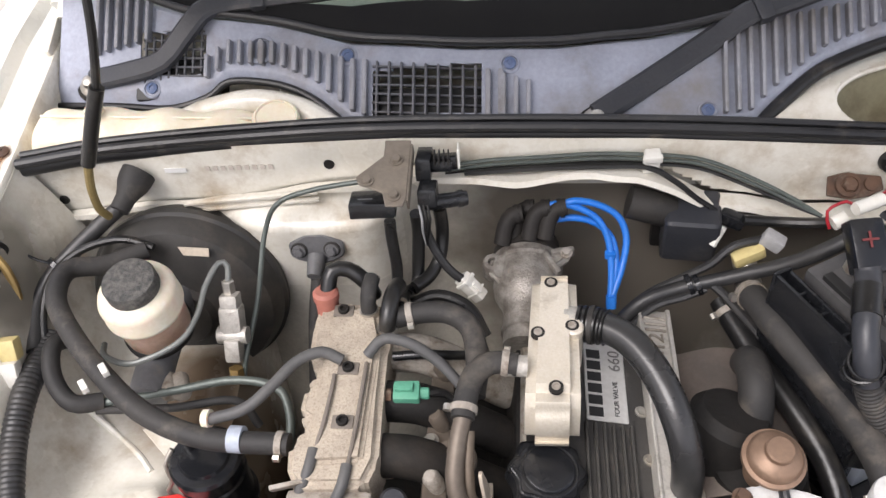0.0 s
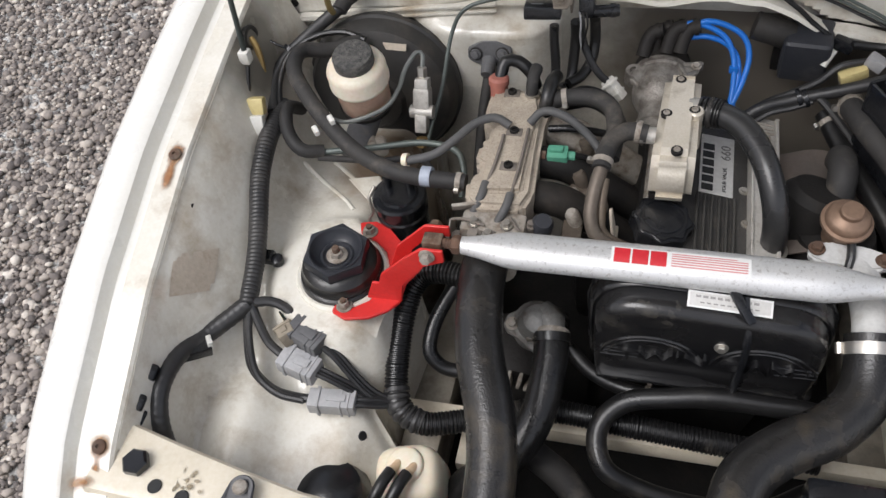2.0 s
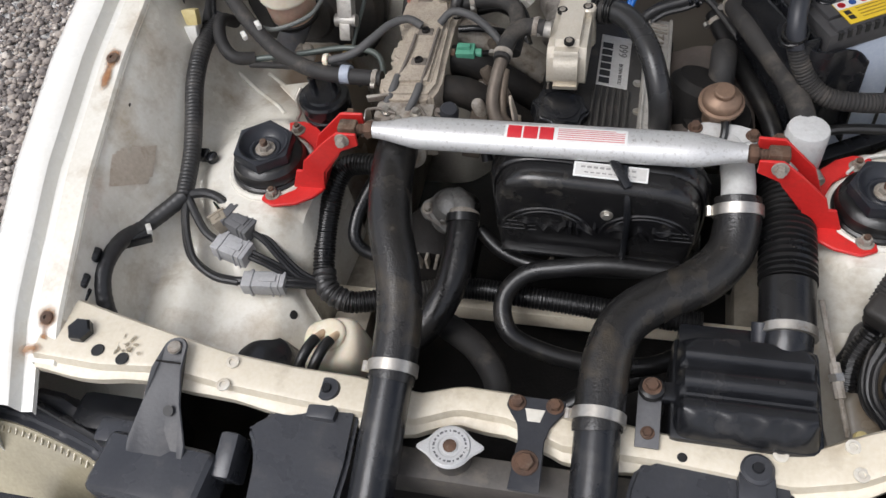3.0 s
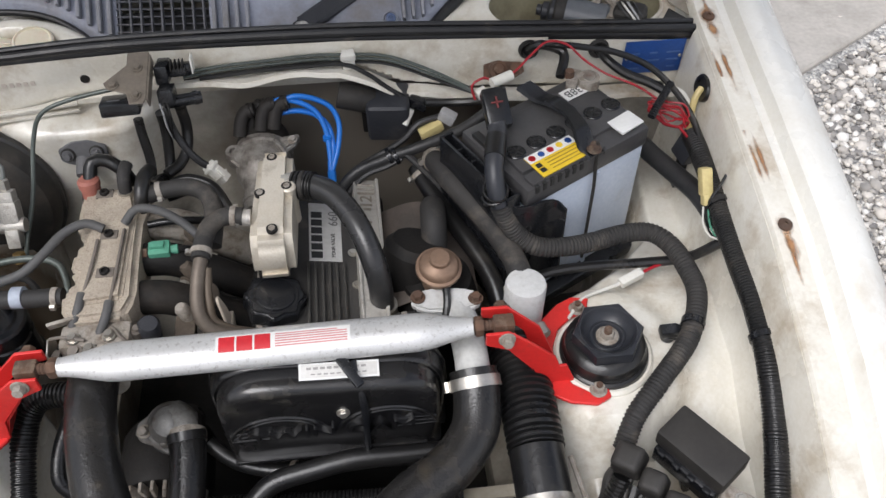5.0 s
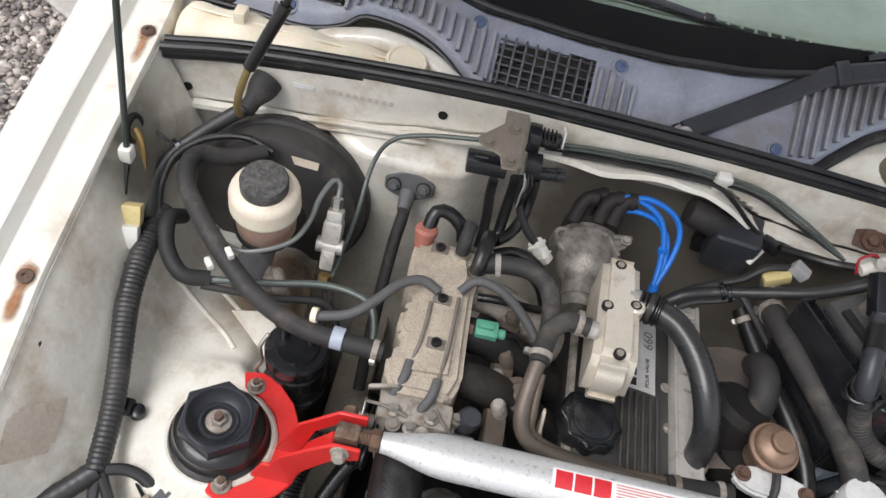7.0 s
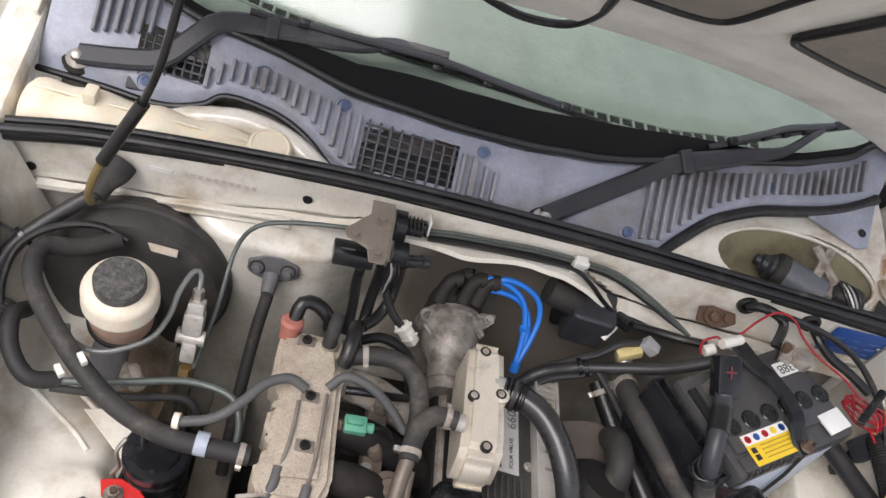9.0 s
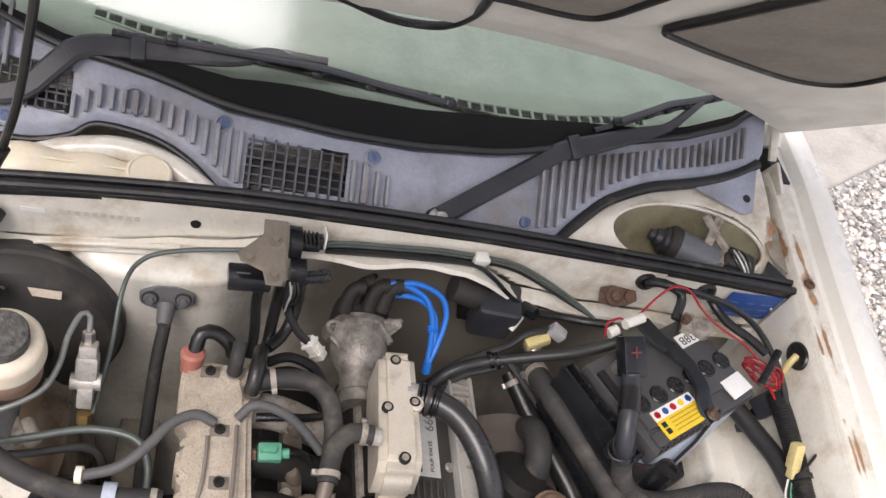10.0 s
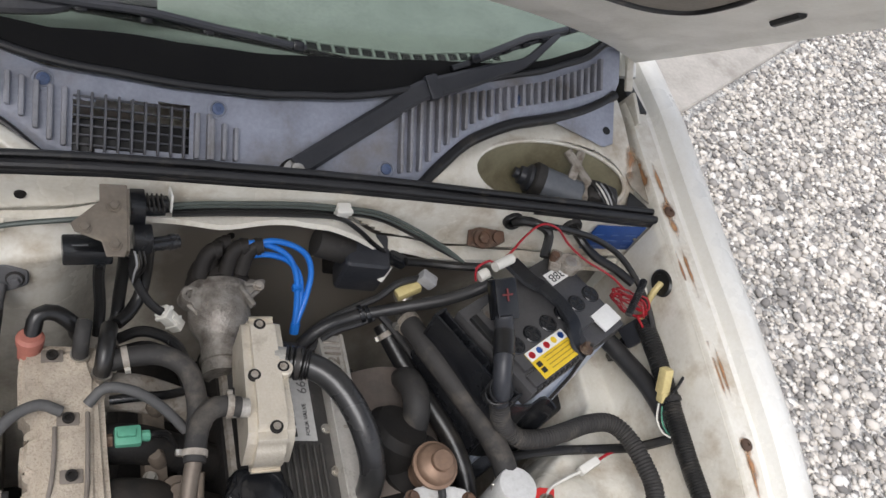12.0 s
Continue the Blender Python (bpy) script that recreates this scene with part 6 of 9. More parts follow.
hose("side_hose", [(-0.482, 0.235, 0.84), (-0.484, 0.205, 0.867), (-0.474, 0.172, 0.860), (-0.450, 0.150, 0.850), (-0.424, 0.158, 0.842)], 0.0088, OLDRUBBER, "dusty rubber hose beside the brake cylinder")
hose("metal_pipe", [(-0.43, 0.155, 0.842), (-0.36, 0.168, 0.845), (-0.30, 0.180, 0.848), (-0.255, 0.172, 0.848), (-0.240, 0.150, 0.838), (-0.238, 0.12, 0.82)], 0.0042, LINE, "thin grey metal pipe", "pipe")
hose("metal_pipe", [(-0.43, 0.150, 0.838), (-0.36, 0.158, 0.832), (-0.30, 0.170, 0.828), (-0.28, 0.16, 0.80)], 0.0042, OLDRUBBER, "thin grey rubber-coated pipe", "pipe")
hose("breather_hose", [(-0.146, 0.218, 0.895), (-0.118, 0.222, 0.900), (-0.090, 0.220, 0.902), (-0.069, 0.203, 0.901), (-0.062, 0.170, 0.895), (-0.064, 0.140, 0.886)], 0.0102, OLDRUBBER, "grey breather hose with a bend", clamps=(0.15,))
hose("breather_hose", [(-0.026, 0.154, 0.914), (-0.048, 0.155, 0.915), (-0.063, 0.143, 0.913), (-0.069, 0.122, 0.909), (-0.071, 0.105, 0.905)], 0.0102, OLDRUBBER, "grey breather hose on the air chamber", clamps=(0.13, 0.9))
hose("coolant_pipe", [(-0.070, 0.112, 0.905), (-0.075, 0.088, 0.893), (-0.077, 0.064, 0.877), (-0.071, 0.050, 0.862), (-0.055, 0.044, 0.852), (-0.02, 0.043, 0.842), (0.04, 0.044, 0.832), (0.10, 0.05, 0.82), (0.15, 0.055, 0.815)], 0.0078, mat("brown_stained_pipe", (0.155, 0.13, 0.105), (0.115, 0.092, 0.075), rough=0.55, metal=0.5, bump=0.15), "brown-stained metal coolant pipe", "pipe")
hose("coolant_pipe", [(-0.066, 0.10, 0.895), (-0.066, 0.07, 0.875), (-0.06, 0.055, 0.855), (-0.02, 0.052, 0.836), (0.04, 0.052, 0.828), (0.12, 0.06, 0.82)], 0.005, mat("brown_stained_pipe_dark", (0.15, 0.12, 0.09), (0.11, 0.085, 0.065), rough=0.55, metal=0.5), "thin brown-stained metal pipe", "pipe")
hose("outlet_sleeve", [(0.085, 0.052, 0.822), (0.12, 0.055, 0.82), (0.155, 0.058, 0.822)], 0.0115, OLDRUBBER, "short rubber sleeve by the turbo", clamps=(0.15, 0.85))
hose("heater_hose", [(0.199, 0.290, 0.853), (0.203, 0.268, 0.861), (0.214, 0.236, 0.864), (0.234, 0.202, 0.858), (0.254, 0.168, 0.851), (0.270, 0.128, 0.848), (0.277, 0.095, 0.845), (0.278, 0.07, 0.835)], 0.0140, OLDRUBBER, "dusty heater hose beside the battery", clamps=(0.03, 0.97))
hose("heater_hose", [(0.178, 0.30, 0.828), (0.200, 0.250, 0.815), (0.222, 0.205, 0.806), (0.242, 0.165, 0.798), (0.256, 0.125, 0.785), (0.262, 0.085, 0.765)], 0.0120, RUBBER, "black heater hose low beside the battery", clamps=(0.06,))
VAC = mat("grey_vacuum_rubber", (0.065, 0.065, 0.066), (0.095, 0.092, 0.088), rough=0.6)
hose("vacuum_hose", [(-0.182, 0.166, 0.901), (-0.200, 0.170, 0.908), (-0.222, 0.160, 0.906), (-0.242, 0.137, 0.900), (-0.264, 0.120, 0.891), (-0.297, 0.113, 0.884)], 0.0052, VAC, "grey vacuum hose off the intake")
ring = thing("hose_end_ring", (-0.300, 0.113, 0.884), "cream plastic ring on a vacuum hose end", "hose end")
part("ring", lathe([(0.0056, 0), (0.0082, 0), (0.0082, 0.006), (0.0056, 0.006)], (-0.294, 0.1135, 0.885), (-1, 0.05, -0.1), 18), CREAM, ring)
hose("vacuum_hose", [(-0.160, 0.172, 0.901), (-0.145, 0.182, 0.912), (-0.120, 0.178, 0.910), (-0.095, 0.168, 0.896), (-0.072, 0.150, 0.88)], 0.005, VAC, "grey vacuum hose across the engine")
hose("vacuum_hose", [(-0.194, 0.08, 0.895), (-0.196, 0.062, 0.892), (-0.204, 0.048, 0.878)], 0.0048, VAC, "short grey vacuum hose")
hose("vacuum_hose", [(-0.164, 0.066, 0.895), (-0.166, 0.050, 0.892), (-0.175, 0.036, 0.878)], 0.0048, VAC, "short grey vacuum hose")
hose("brake_line", [(-0.150, 0.345, 0.958), (-0.176, 0.343, 0.957), (-0.234, 0.342, 0.946), (-0.270, 0.336, 0.933), (-0.287, 0.322, 0.903), (-0.292, 0.270, 0.862), (-0.300, 0.220, 0.832), (-0.303, 0.206, 0.815)], 0.0027, LINE, "thin green-grey brake line", "brake line", seg=10)
hose("brake_line", [(-0.312, 0.262, 0.898), (-0.313, 0.274, 0.908), (-0.321, 0.274, 0.912), (-0.330, 0.250, 0.905), (-0.334, 0.222, 0.894), (-0.348, 0.196, 0.885), (-0.388, 0.176, 0.879), (-0.420, 0.186, 0.876), (-0.43, 0.205, 0.87)], 0.0030, mat("grey_steel_line", (0.22, 0.23, 0.22), (0.17, 0.18, 0.17), rough=0.4, metal=0.4), "bent grey brake line", "brake line", seg=10)
for dz in (0.0, 0.0055, 0.0115):
    hose("pipe_along_firewall", [(-0.100, 0.366, 0.944 + dz), (-0.05, 0.371, 0.947 + dz), (0.0, 0.372, 0.949 + dz), (0.05, 0.372, 0.952 + dz), (0.097, 0.371, 0.951 + dz), (0.150, 0.370, 0.945 + dz), (0.200, 0.362, 0.927 + dz), (0.240, 0.348, 0.915 + dz * 0.7), (0.265, 0.334, 0.913)], 0.0020, LINE if dz else RUBBER, "thin pipe clipped along the firewall", "pipe", "firewall pipes", seg=8)
fc = thing("pipe_clip", (0.105, 0.37, 0.93), "white plastic pipe clip on the firewall", "clip")
part("clip", merge(rbox((0.103, 0.368, 0.9565), (0.016, 0.012, 0.026), 0.0025, (10, 0, 3)), rbox((0.103, 0.362, 0.964), (0.019, 0.006, 0.009), 0.002, (10, 0, 3))), WHITEPL, fc)
hose("wiring", [(-0.08, 0.362, 0.949), (-0.013, 0.363, 0.953), (0.05, 0.363, 0.955), (0.098, 0.362, 0.954), (0.128, 0.360, 0.936), (0.152, 0.357, 0.915), (0.190, 0.350, 0.890)], 0.0030, RUBBER, "black wire to the ignition coil", "cable", seg=8)

# ---- battery ----
BM = frame3((0.345, 0.246, 0.727), (0.879, 0.477, 0.012), (0, 0, 1))
battery = thing("battery", (0.34, 0.25, 0.725), "car battery with a pale blue-grey case and black lid", "battery")
L, W = 0.187, 0.127


def bat(bm, x=0, y=0, z=0):
    return local(bm, BM @ pose(x, y, z))


part("case", bat(rbox((0, 0, 0.085), (L - 0.004, W - 0.004, 0.170), 0.004), 0, 0, 0), BATTERY, battery)
part("case_rib", bat(rbox((0.016, -W / 2 + 0.0005, 0.084), (0.005, 0.004, 0.166), 0.001)), BATTERY, battery)
LIDP = mat("grey_black_lid", (0.052, 0.051, 0.053), (0.068, 0.066, 0.066), rough=0.36, bump=0.1, dirt=(0.09, 0.085, 0.08), dirt_amount=0.15, dirt_scale=30, spec=0.4)
lidp = part("lid", merge(bat(rbox((0, 0, 0.184), (L, W, 0.028), 0.004)), bat(rbox((0, 0.004, 0.199), (L - 0.022, W - 0.040, 0.008), 0.003))), LIDP, battery, "black battery lid")
part("lid_step", bat(rbox((-0.03, -0.052, 0.197), (0.11, 0.018, 0.010), 0.003)), LIDP, lidp)
for k in range(7):
    part("lid_notch", bat(rbox((-0.080 + 0.011 * k, -0.0625, 0.194), (0.006, 0.004, 0.012), 0.0008, seg=1)), INKSHADE, lidp)
part("handle_slot", bat(rbox((-0.085, 0.022, 0.2005), (0.010, 0.05, 0.006), 0.001)), INKSHADE, lidp)
for k, x in enumerate((-0.068, -0.038, -0.008, 0.021, 0.050, 0.079)):
    v = part("vent_plug", bat(lathe([(0.0118, 0), (0.0118, 0.0012), (0.0105, 0.0022), (0.0098, 0.0012), (0.0092, 0.0022), (0, 0.0022)], (x, -0.009, 0.2025), (0, 0, 1), 24)), PLASTIC, lidp, "round vent plug with a cross slot")
    part("slot", merge(bat(rbox((x, -0.009, 0.2050), (0.017, 0.0028, 0.0006), 0, (0, 0, 25))), bat(rbox((x, -0.009, 0.2050), (0.0028, 0.017, 0.0006), 0, (0, 0, 25))), bat(lathe([(0.0098, 0), (0.0098, 0.0006), (0.0086, 0.0006), (0.0086, 0)], (x, -0.009, 0.2046), (0, 0, 1), 24))), INKSHADE, v)
lab = part("yellow_label", bat(rbox((-0.034, -0.041, 0.2032), (0.068, 0.037, 0.0012), 0)), YELLOWLABEL, battery, "yellow warning label with coloured symbols")
part("label_strip", bat(rbox((-0.034, -0.029, 0.2042), (0.068, 0.0125, 0.0006), 0)), PAPER, lab)
for k, mt in enumerate((REDINK, BLUEPLATE, REDINK, YELLOWLABEL, BLUEPLATE)):
    part("symbol", bat(lathe([(0.0044, 0), (0.0044, 0.0004), (0.0034, 0.0004), (0.0034, 0)] if k % 2 == 0 else [(0.0042, 0), (0.0042, 0.0004), (0, 0.0004)], (-0.061 + 0.0135 * k, -0.029, 0.2046), (0, 0, 1), 16)), mt, lab)
for r in range(2):
    part("symbol_box", bat(rbox((-0.061, -0.042 - 0.0085 * r, 0.2042), (0.007, 0.0065, 0.0004), 0)), INKSHADE, lab)
for r in range(4):
    part("print_bar", bat(rbox((-0.027, -0.039 - 0.005 * r, 0.2042), (0.046, 0.0010, 0.0004), 0)), mat("brown_print", (0.35, 0.22, 0.03), rough=0.6) if r == 0 else bpy.data.materials["brown_print"], lab)
part("white_label", bat(rbox((0.071, -0.044, 0.2026), (0.036, 0.026, 0.0026), 0.0004, (0, 0, 3))), PAPER, battery, "small white sticker")
num = part("number_label", bat(rbox((0.056, 0.034, 0.2045), (0.032, 0.018, 0.001), 0)), PAPER, battery, "white label with black figures")
lettering("38B", 0.016, BM @ pose(0.056, 0.034, 0.2052, 0, 0, 180), INKSHADE, num, 0.0002)
part("terminal", bat(lathe([(0.010, 0), (0.008, 0.018), (0, 0.018)], (0.082, 0.036, 0.198), (0, 0, 1), 16)), STEEL, battery)
part("terminal", bat(lathe([(0.010, 0), (0.008, 0.018), (0, 0.018)], (-0.062, 0.040, 0.198), (0, 0, 1), 16)), STEEL, battery)
clampn = thing("negative_terminal_clamp", BM @ Vector((0.082, 0.036, 0.2)), "grey lead terminal clamp with a bolt", "terminal clamp")
part("clamp", bat(merge(lathe([(0.014, 0), (0.014, 0.014), (0.008, 0.014)], (0.082, 0.036, 0.201), (0, 0, 1), 18), rbox((0.070, 0.050, 0.208), (0.03, 0.014, 0.012), 0.003, (0, 0, 35)))), DUSTALLOY, clampn)
part("bolt", bat(lathe([(0.006, 0), (0.006, 0.01), (0, 0.01)], (0.064, 0.052, 0.213), (0, 0, 1), 6)), RUSTY, clampn)
hold = thing("battery_hold_down", BM @ Vector((0.02, -0.02, 0.2)), "black steel battery hold-down strap bent over the lid", "battery clamp")


def strap_at(u, v):
    y = u
    z = 0.210 + 0.008 * smooth01((0.05 - y) / 0.03) * smooth01((y + 0.05) / 0.025) - 0.006 * smooth01((-0.045 - y) / 0.02)
    x = lerp([(-0.07, 0.006), (-0.048, 0.004), (-0.024, 0.013), (0.0, 0.019), (0.03, 0.016), (0.08, 0.013)], y)
    return BM @ Vector((x + v * (1.25 if abs(y) > 0.035 else 1.0 + 0.25 * (y / 0.035) ** 2), y, z))


part("strap", grid([0.078 - 0.005 * k for k in range(30)], [-0.0100, -0.0080, 0.0080, 0.0100], lambda u, v: strap_at(u, v) - Vector((0, 0, 0.004 * (abs(v) > 0.009))), thick=0.0022), PLASTIC, hold)
part("hook_bolt", tube([BM @ Vector((0.008, -0.062, 0.218)), BM @ Vector((0.008, -0.0675, 0.15)), BM @ Vector((0.008, -0.0675, 0.02))], 0.0022, 8, straight=True), DUSTBLACK, hold, "long thin dark hook bolt")
bolt(hold, BM @ Vector((0.006, -0.0600, 0.206)), 0.0062, 0.009, (0, 0, 1), RUSTY)
tray = thing("battery_tray", (0.34, 0.26, 0.69), "black plastic battery tray with a heat guard", "battery tray")
part("tray", bat(rbox((0, 0, -0.012), (L + 0.03, W + 0.03, 0.016), 0.004)), PLASTIC, tray)
for at, size in (((-0.115, 0.010, 0.092), (0.004, 0.125, 0.200)), ((-0.1005, 0.010, 0.092), (0.004, 0.125, 0.196)), ((-0.1075, -0.0545, 0.092), (0.019, 0.004, 0.200)), ((-0.1075, 0.0745, 0.092), (0.019, 0.004, 0.200))):
    part("guard_panel", bat(rbox(at, size, 0.0015)), PLASTIC, tray, "black panel of the open-topped heat guard")
FLAP = spline([(-0.114, -0.044, 0), (-0.108, -0.058, 0), (-0.090, -0.070, 0), (-0.068, -0.071, 0), (-0.058, -0.076, 0), (-0.056, -0.088, 0)], 0.004)
part("front_flap", bat(grid(list(range(len(FLAP))), [0, 1, 2, 3], lambda u, v: (FLAP[int(u)].x, FLAP[int(u)].y, (0.05, 0.12, 0.16, 0.178)[int(v)] - 0.012 * smooth01(u / len(FLAP) * 2 - 1)), thick=0.003)), PLASTIC, tray, "curved front flap of the guard")
for k in range(4):
    part("guard_rib", bat(rbox((-0.1075, -0.030 + 0.026 * k, 0.180), (0.013, 0.003, 0.014), 0.001)), PLASTIC, tray)
pos = thing("positive_cable", BM @ Vector((-0.075, 0.03, 0.22)), "thick black positive cable with a square terminal cover and red mark", "battery cable")
P0 = Vector((0.269, 0.246, 0.962))
part("terminal_cover", local(rbox((0, 0, 0), (0.029, 0.047, 0.020), 0.0035), frame3(P0, (1, 0.12, 0), (0.05, -0.55, 0.85))), PLASTIC, pos, "black square terminal cover")
pm = frame3(P0 + Vector((0.0005, -0.0058, 0.0097)), (1, 0.12, 0), (0.05, -0.55, 0.85))
part("plus_mark", merge(local(rbox((0, 0.004, 0), (0.014, 0.002, 0.0006), 0), pm), local(rbox((0, 0.004, 0), (0.002, 0.014, 0.0006), 0), pm)), mat("faded_red_mark", (0.16, 0.025, 0.025), rough=0.6), pos, "faint red plus mark")
CAB = [P0 + Vector((-0.002, -0.018, -0.006)), (0.267, 0.221, 0.952), (0.261, 0.196, 0.948), (0.256, 0.174, 0.940), (0.256, 0.156, 0.924), (0.260, 0.148, 0.904), (0.270, 0.143, 0.880), (0.283, 0.137, 0.861), (0.304, 0.127, 0.850), (0.338, 0.127, 0.845), (0.374, 0.135, 0.840), (0.410, 0.143, 0.840), (0.444, 0.142, 0.840), (0.464, 0.122, 0.838), (0.474, 0.086, 0.836), (0.475, 0.047, 0.832), (0.452, -0.002, 0.822), (0.409, -0.045, 0.810), (0.376, -0.076, 0.795), (0.36, -0.10, 0.77)]
part("sleeve", tube(CAB[:6], 0.0108, 16), GREYPLASTIC, pos)
part("conduit", tube(CAB[5:], 0.0112, 16, ridge=0.0006, pitch=0.0044), OLDRUBBER, pos, "black corrugated conduit")
for q in ((0.460, 0.012, 0.824),):
    part("cable_tie", lathe([(0.0122, 0), (0.0135, 0), (0.0135, 0.008), (0.0122, 0.008)], q, (0.4, 0.8, 0.1), 18), PLASTIC, pos)
    part("tie_anchor", rbox((q[0] - 0.022, q[1] + 0.006, q[2] - 0.014), (0.022, 0.014, 0.012), 0.003), PLASTIC, pos)
part("tape_wrap", tube([(0.2645, 0.210, 0.951), (0.2580, 0.183, 0.944)], 0.0122, 14, straight=True), RUBBER, pos)
for k in range(4):
    part("wire_loop", tube([(0.2555 + 0.014 * math.cos(a), 0.154 + 0.013 * math.sin(a), 0.922 - 0.006 * k + 0.006 * math.sin(a + k)) for a in (0.52 * j for j in range(13))], 0.0016, 6), RUBBER, pos)

# ---- air filter box, front end ----
filterbox = thing("air_filter_box", (0.225, -0.22, 0.70), "black plastic air filter box with three rounded ribs", "air filter box")


def lid_at(x, y):
    ux, uy = (x - 0.224) / 0.070, (y + 0.228) / 0.056
    edge = min(1.0, max(0.0, (1 - abs(ux) ** 4.5) * (1 - abs(uy) ** 4.5)) * 2.6)
    z = 0.768 + 0.026 * math.sqrt(edge) - 0.02 * smooth01((-0.262 - y) / 0.03)
    groove = 0.0125 * (math.exp(-((y + 0.209) / 0.0062) ** 2) + math.exp(-((y + 0.241) / 0.0062) ** 2)) - 0.004 * math.sin(math.pi * (y + 0.284) / 0.112) + 0.006 * (0.5 + 0.5 * math.cos(2 * math.pi * (x - 0.224) / 0.034)) * smooth01((-0.262 - y) / 0.008)
    return (x, y, z - groove * smooth01(edge))


part("lid", grid([0.154 + 0.004 * k for k in range(36)], [-0.284 + 0.0028 * k for k in range(41)], lid_at), PLASTIC, filterbox, "ribbed black lid")
part("base", rbox((0.224, -0.225, 0.715), (0.148, 0.118, 0.11), 0.008), PLASTIC, filterbox)
part("rear_step", rbox((0.205, -0.166, 0.762), (0.10, 0.026, 0.035), 0.006), PLASTIC, filterbox)
part("spigot", tube([(0.238, -0.172, 0.775), (0.237, -0.150, 0.79)], 0.010, 14, straight=True), GREYPLASTIC, filterbox)
part("mount_tab", rbox((0.140, -0.236, 0.772), (0.034, 0.022, 0.012), 0.004), PLASTIC, filterbox)
part("grommet", lathe([(0.013, 0), (0.013, 0.008), (0.009, 0.011), (0, 0.011)], (0.131, -0.238, 0.777), (0, 0, 1), 20), RUBBER, filterbox)
bolt(filterbox, (0.131, -0.238, 0.787), 0.007, 0.006, (0, 0, 1), RUSTY)
post = thing("filter_bracket", (0.128, -0.268, 0.74), "grey flat steel bracket holding the filter box", "bracket")
part("strip", rbox((0.130, -0.264, 0.7705), (0.024, 0.066, 0.003), 0.001, (5, 0, 0)), GREYCAST, post)
bolt(post, (0.130, -0.282, 0.7705), 0.005, 0.005, (0, 0, 1), RUSTY)

washer = thing("coolant_overflow_bottle", (-0.24, -0.19, 0.62), "yellowed plastic overflow bottle with two short hoses", "bottle")
BOTTLE = [(math.copysign(abs(math.cos(a)) ** 0.62, math.cos(a)), math.copysign(abs(math.sin(a)) ** 0.62, math.sin(a))) for a in (2 * math.pi * k / 48 for k in range(48))]
BSECT = [(0.92, -0.05), (1.0, -0.04), (1.0, 0.006), (0.985, 0.014), (0.93, 0.021), (0.84, 0.0255), (0.7, 0.028), (0.4, 0.0295), (0.02, 0.03)]
part("bottle", local(grid(list(range(49)), list(range(len(BSECT))), lambda u, v: (0.037 * BOTTLE[int(u) % 48][0] * BSECT[int(v)][0], 0.034 * BOTTLE[int(u) % 48][1] * BSECT[int(v)][0], BSECT[int(v)][1])), pose(-0.243, -0.188, 0.69, 8, -6, 12)), CREAM, washer)
part("cap", lathe([(0.021, 0), (0.0215, 0.002), (0.021, 0.004), (0.0195, 0.006), (0.017, 0.0072), (0.008, 0.009), (0, 0.0092)], (-0.246, -0.186, 0.7185), (-0.08, -0.12, 1), 30), CREAM, washer)
for dx in (0.0, 0.018):
    part("nozzle", lathe([(0.005, 0), (0.005, 0.018), (0.004, 0.02), (0, 0.02)], (-0.252 + dx, -0.184, 0.722), (-0.2, -0.8, 0.55), 12), mat("aged_nozzle", (0.7, 0.52, 0.34), rough=0.4) if dx == 0 else bpy.data.materials["aged_nozzle"], washer)
    part("short_hose", tube([(-0.256 + dx, -0.200, 0.733), (-0.262 + dx, -0.218, 0.735), (-0.27 + dx, -0.24, 0.722), (-0.275 + dx, -0.262, 0.69)], 0.0068, 12), RUBBER, washer)
hornb = thing("horn", (-0.33, -0.2, 0.64), "round black horn body behind the radiator support", "horn")
part("dome", lathe([(0.045, -0.02), (0.047, 0.005), (0.040, 0.028), (0.022, 0.040), (0, 0.042)], (-0.335, -0.215, 0.655), (0, -0.1, 1), 30), PLASTIC, hornb)

rad = thing("radiator", (0, -0.335, 0.7), "dark radiator top tank behind the support panel", "radiator")
part("tank", merge(rbox((-0.02, -0.335, 0.715), (0.30, 0.035, 0.05), 0.008), lathe([(0.020, 0), (0.020, 0.02), (0, 0.02)], (-0.064, -0.325, 0.738), (0, 0, 1), 20)), mat("old_radiator_tank", (0.10, 0.09, 0.08), (0.06, 0.055, 0.05), rough=0.6, bump=0.2, dirt=(0.2, 0.17, 0.13), dirt_amount=0.3, dirt_scale=30), rad)
part("core", rbox((-0.02, -0.34, 0.56), (0.34, 0.02, 0.27), 0.002), DARK, rad)
ears = []
for k in range(48):
    a = 2 * math.pi * k / 48
    ear = max(math.exp(-((a - c) / 0.30) ** 2) for c in (0.0, math.pi, 2 * math.pi))
    ears.append((0.0235 * math.cos(a) * (1 + 0.52 * ear), 0.0235 * math.sin(a)))
rc = part("pressure_cap", merge(slab(ears, -0.002, 0.0015, pose(-0.064, -0.325, 0.768, 0, 0, 6), 0.0012, 2), lathe([(0.0215, -0.004), (0.0215, 0.0022), (0.0205, 0.0032), (0.0125, 0.0030), (0.0110, 0.0010), (0.0090, 0.0010), (0.0080, 0.0030), (0, 0.0030)], (-0.064, -0.325, 0.768), (0, 0, 1), 40)), POLISHED, rad, "worn silver radiator cap with two ears and print round its rim")
part("cap_rivet", lathe([(0.007, 0), (0.007, 0.0015), (0.004, 0.003), (0, 0.003)], (-0.064, -0.325, 0.7708), (0, 0, 1), 16), RUSTY, rc)
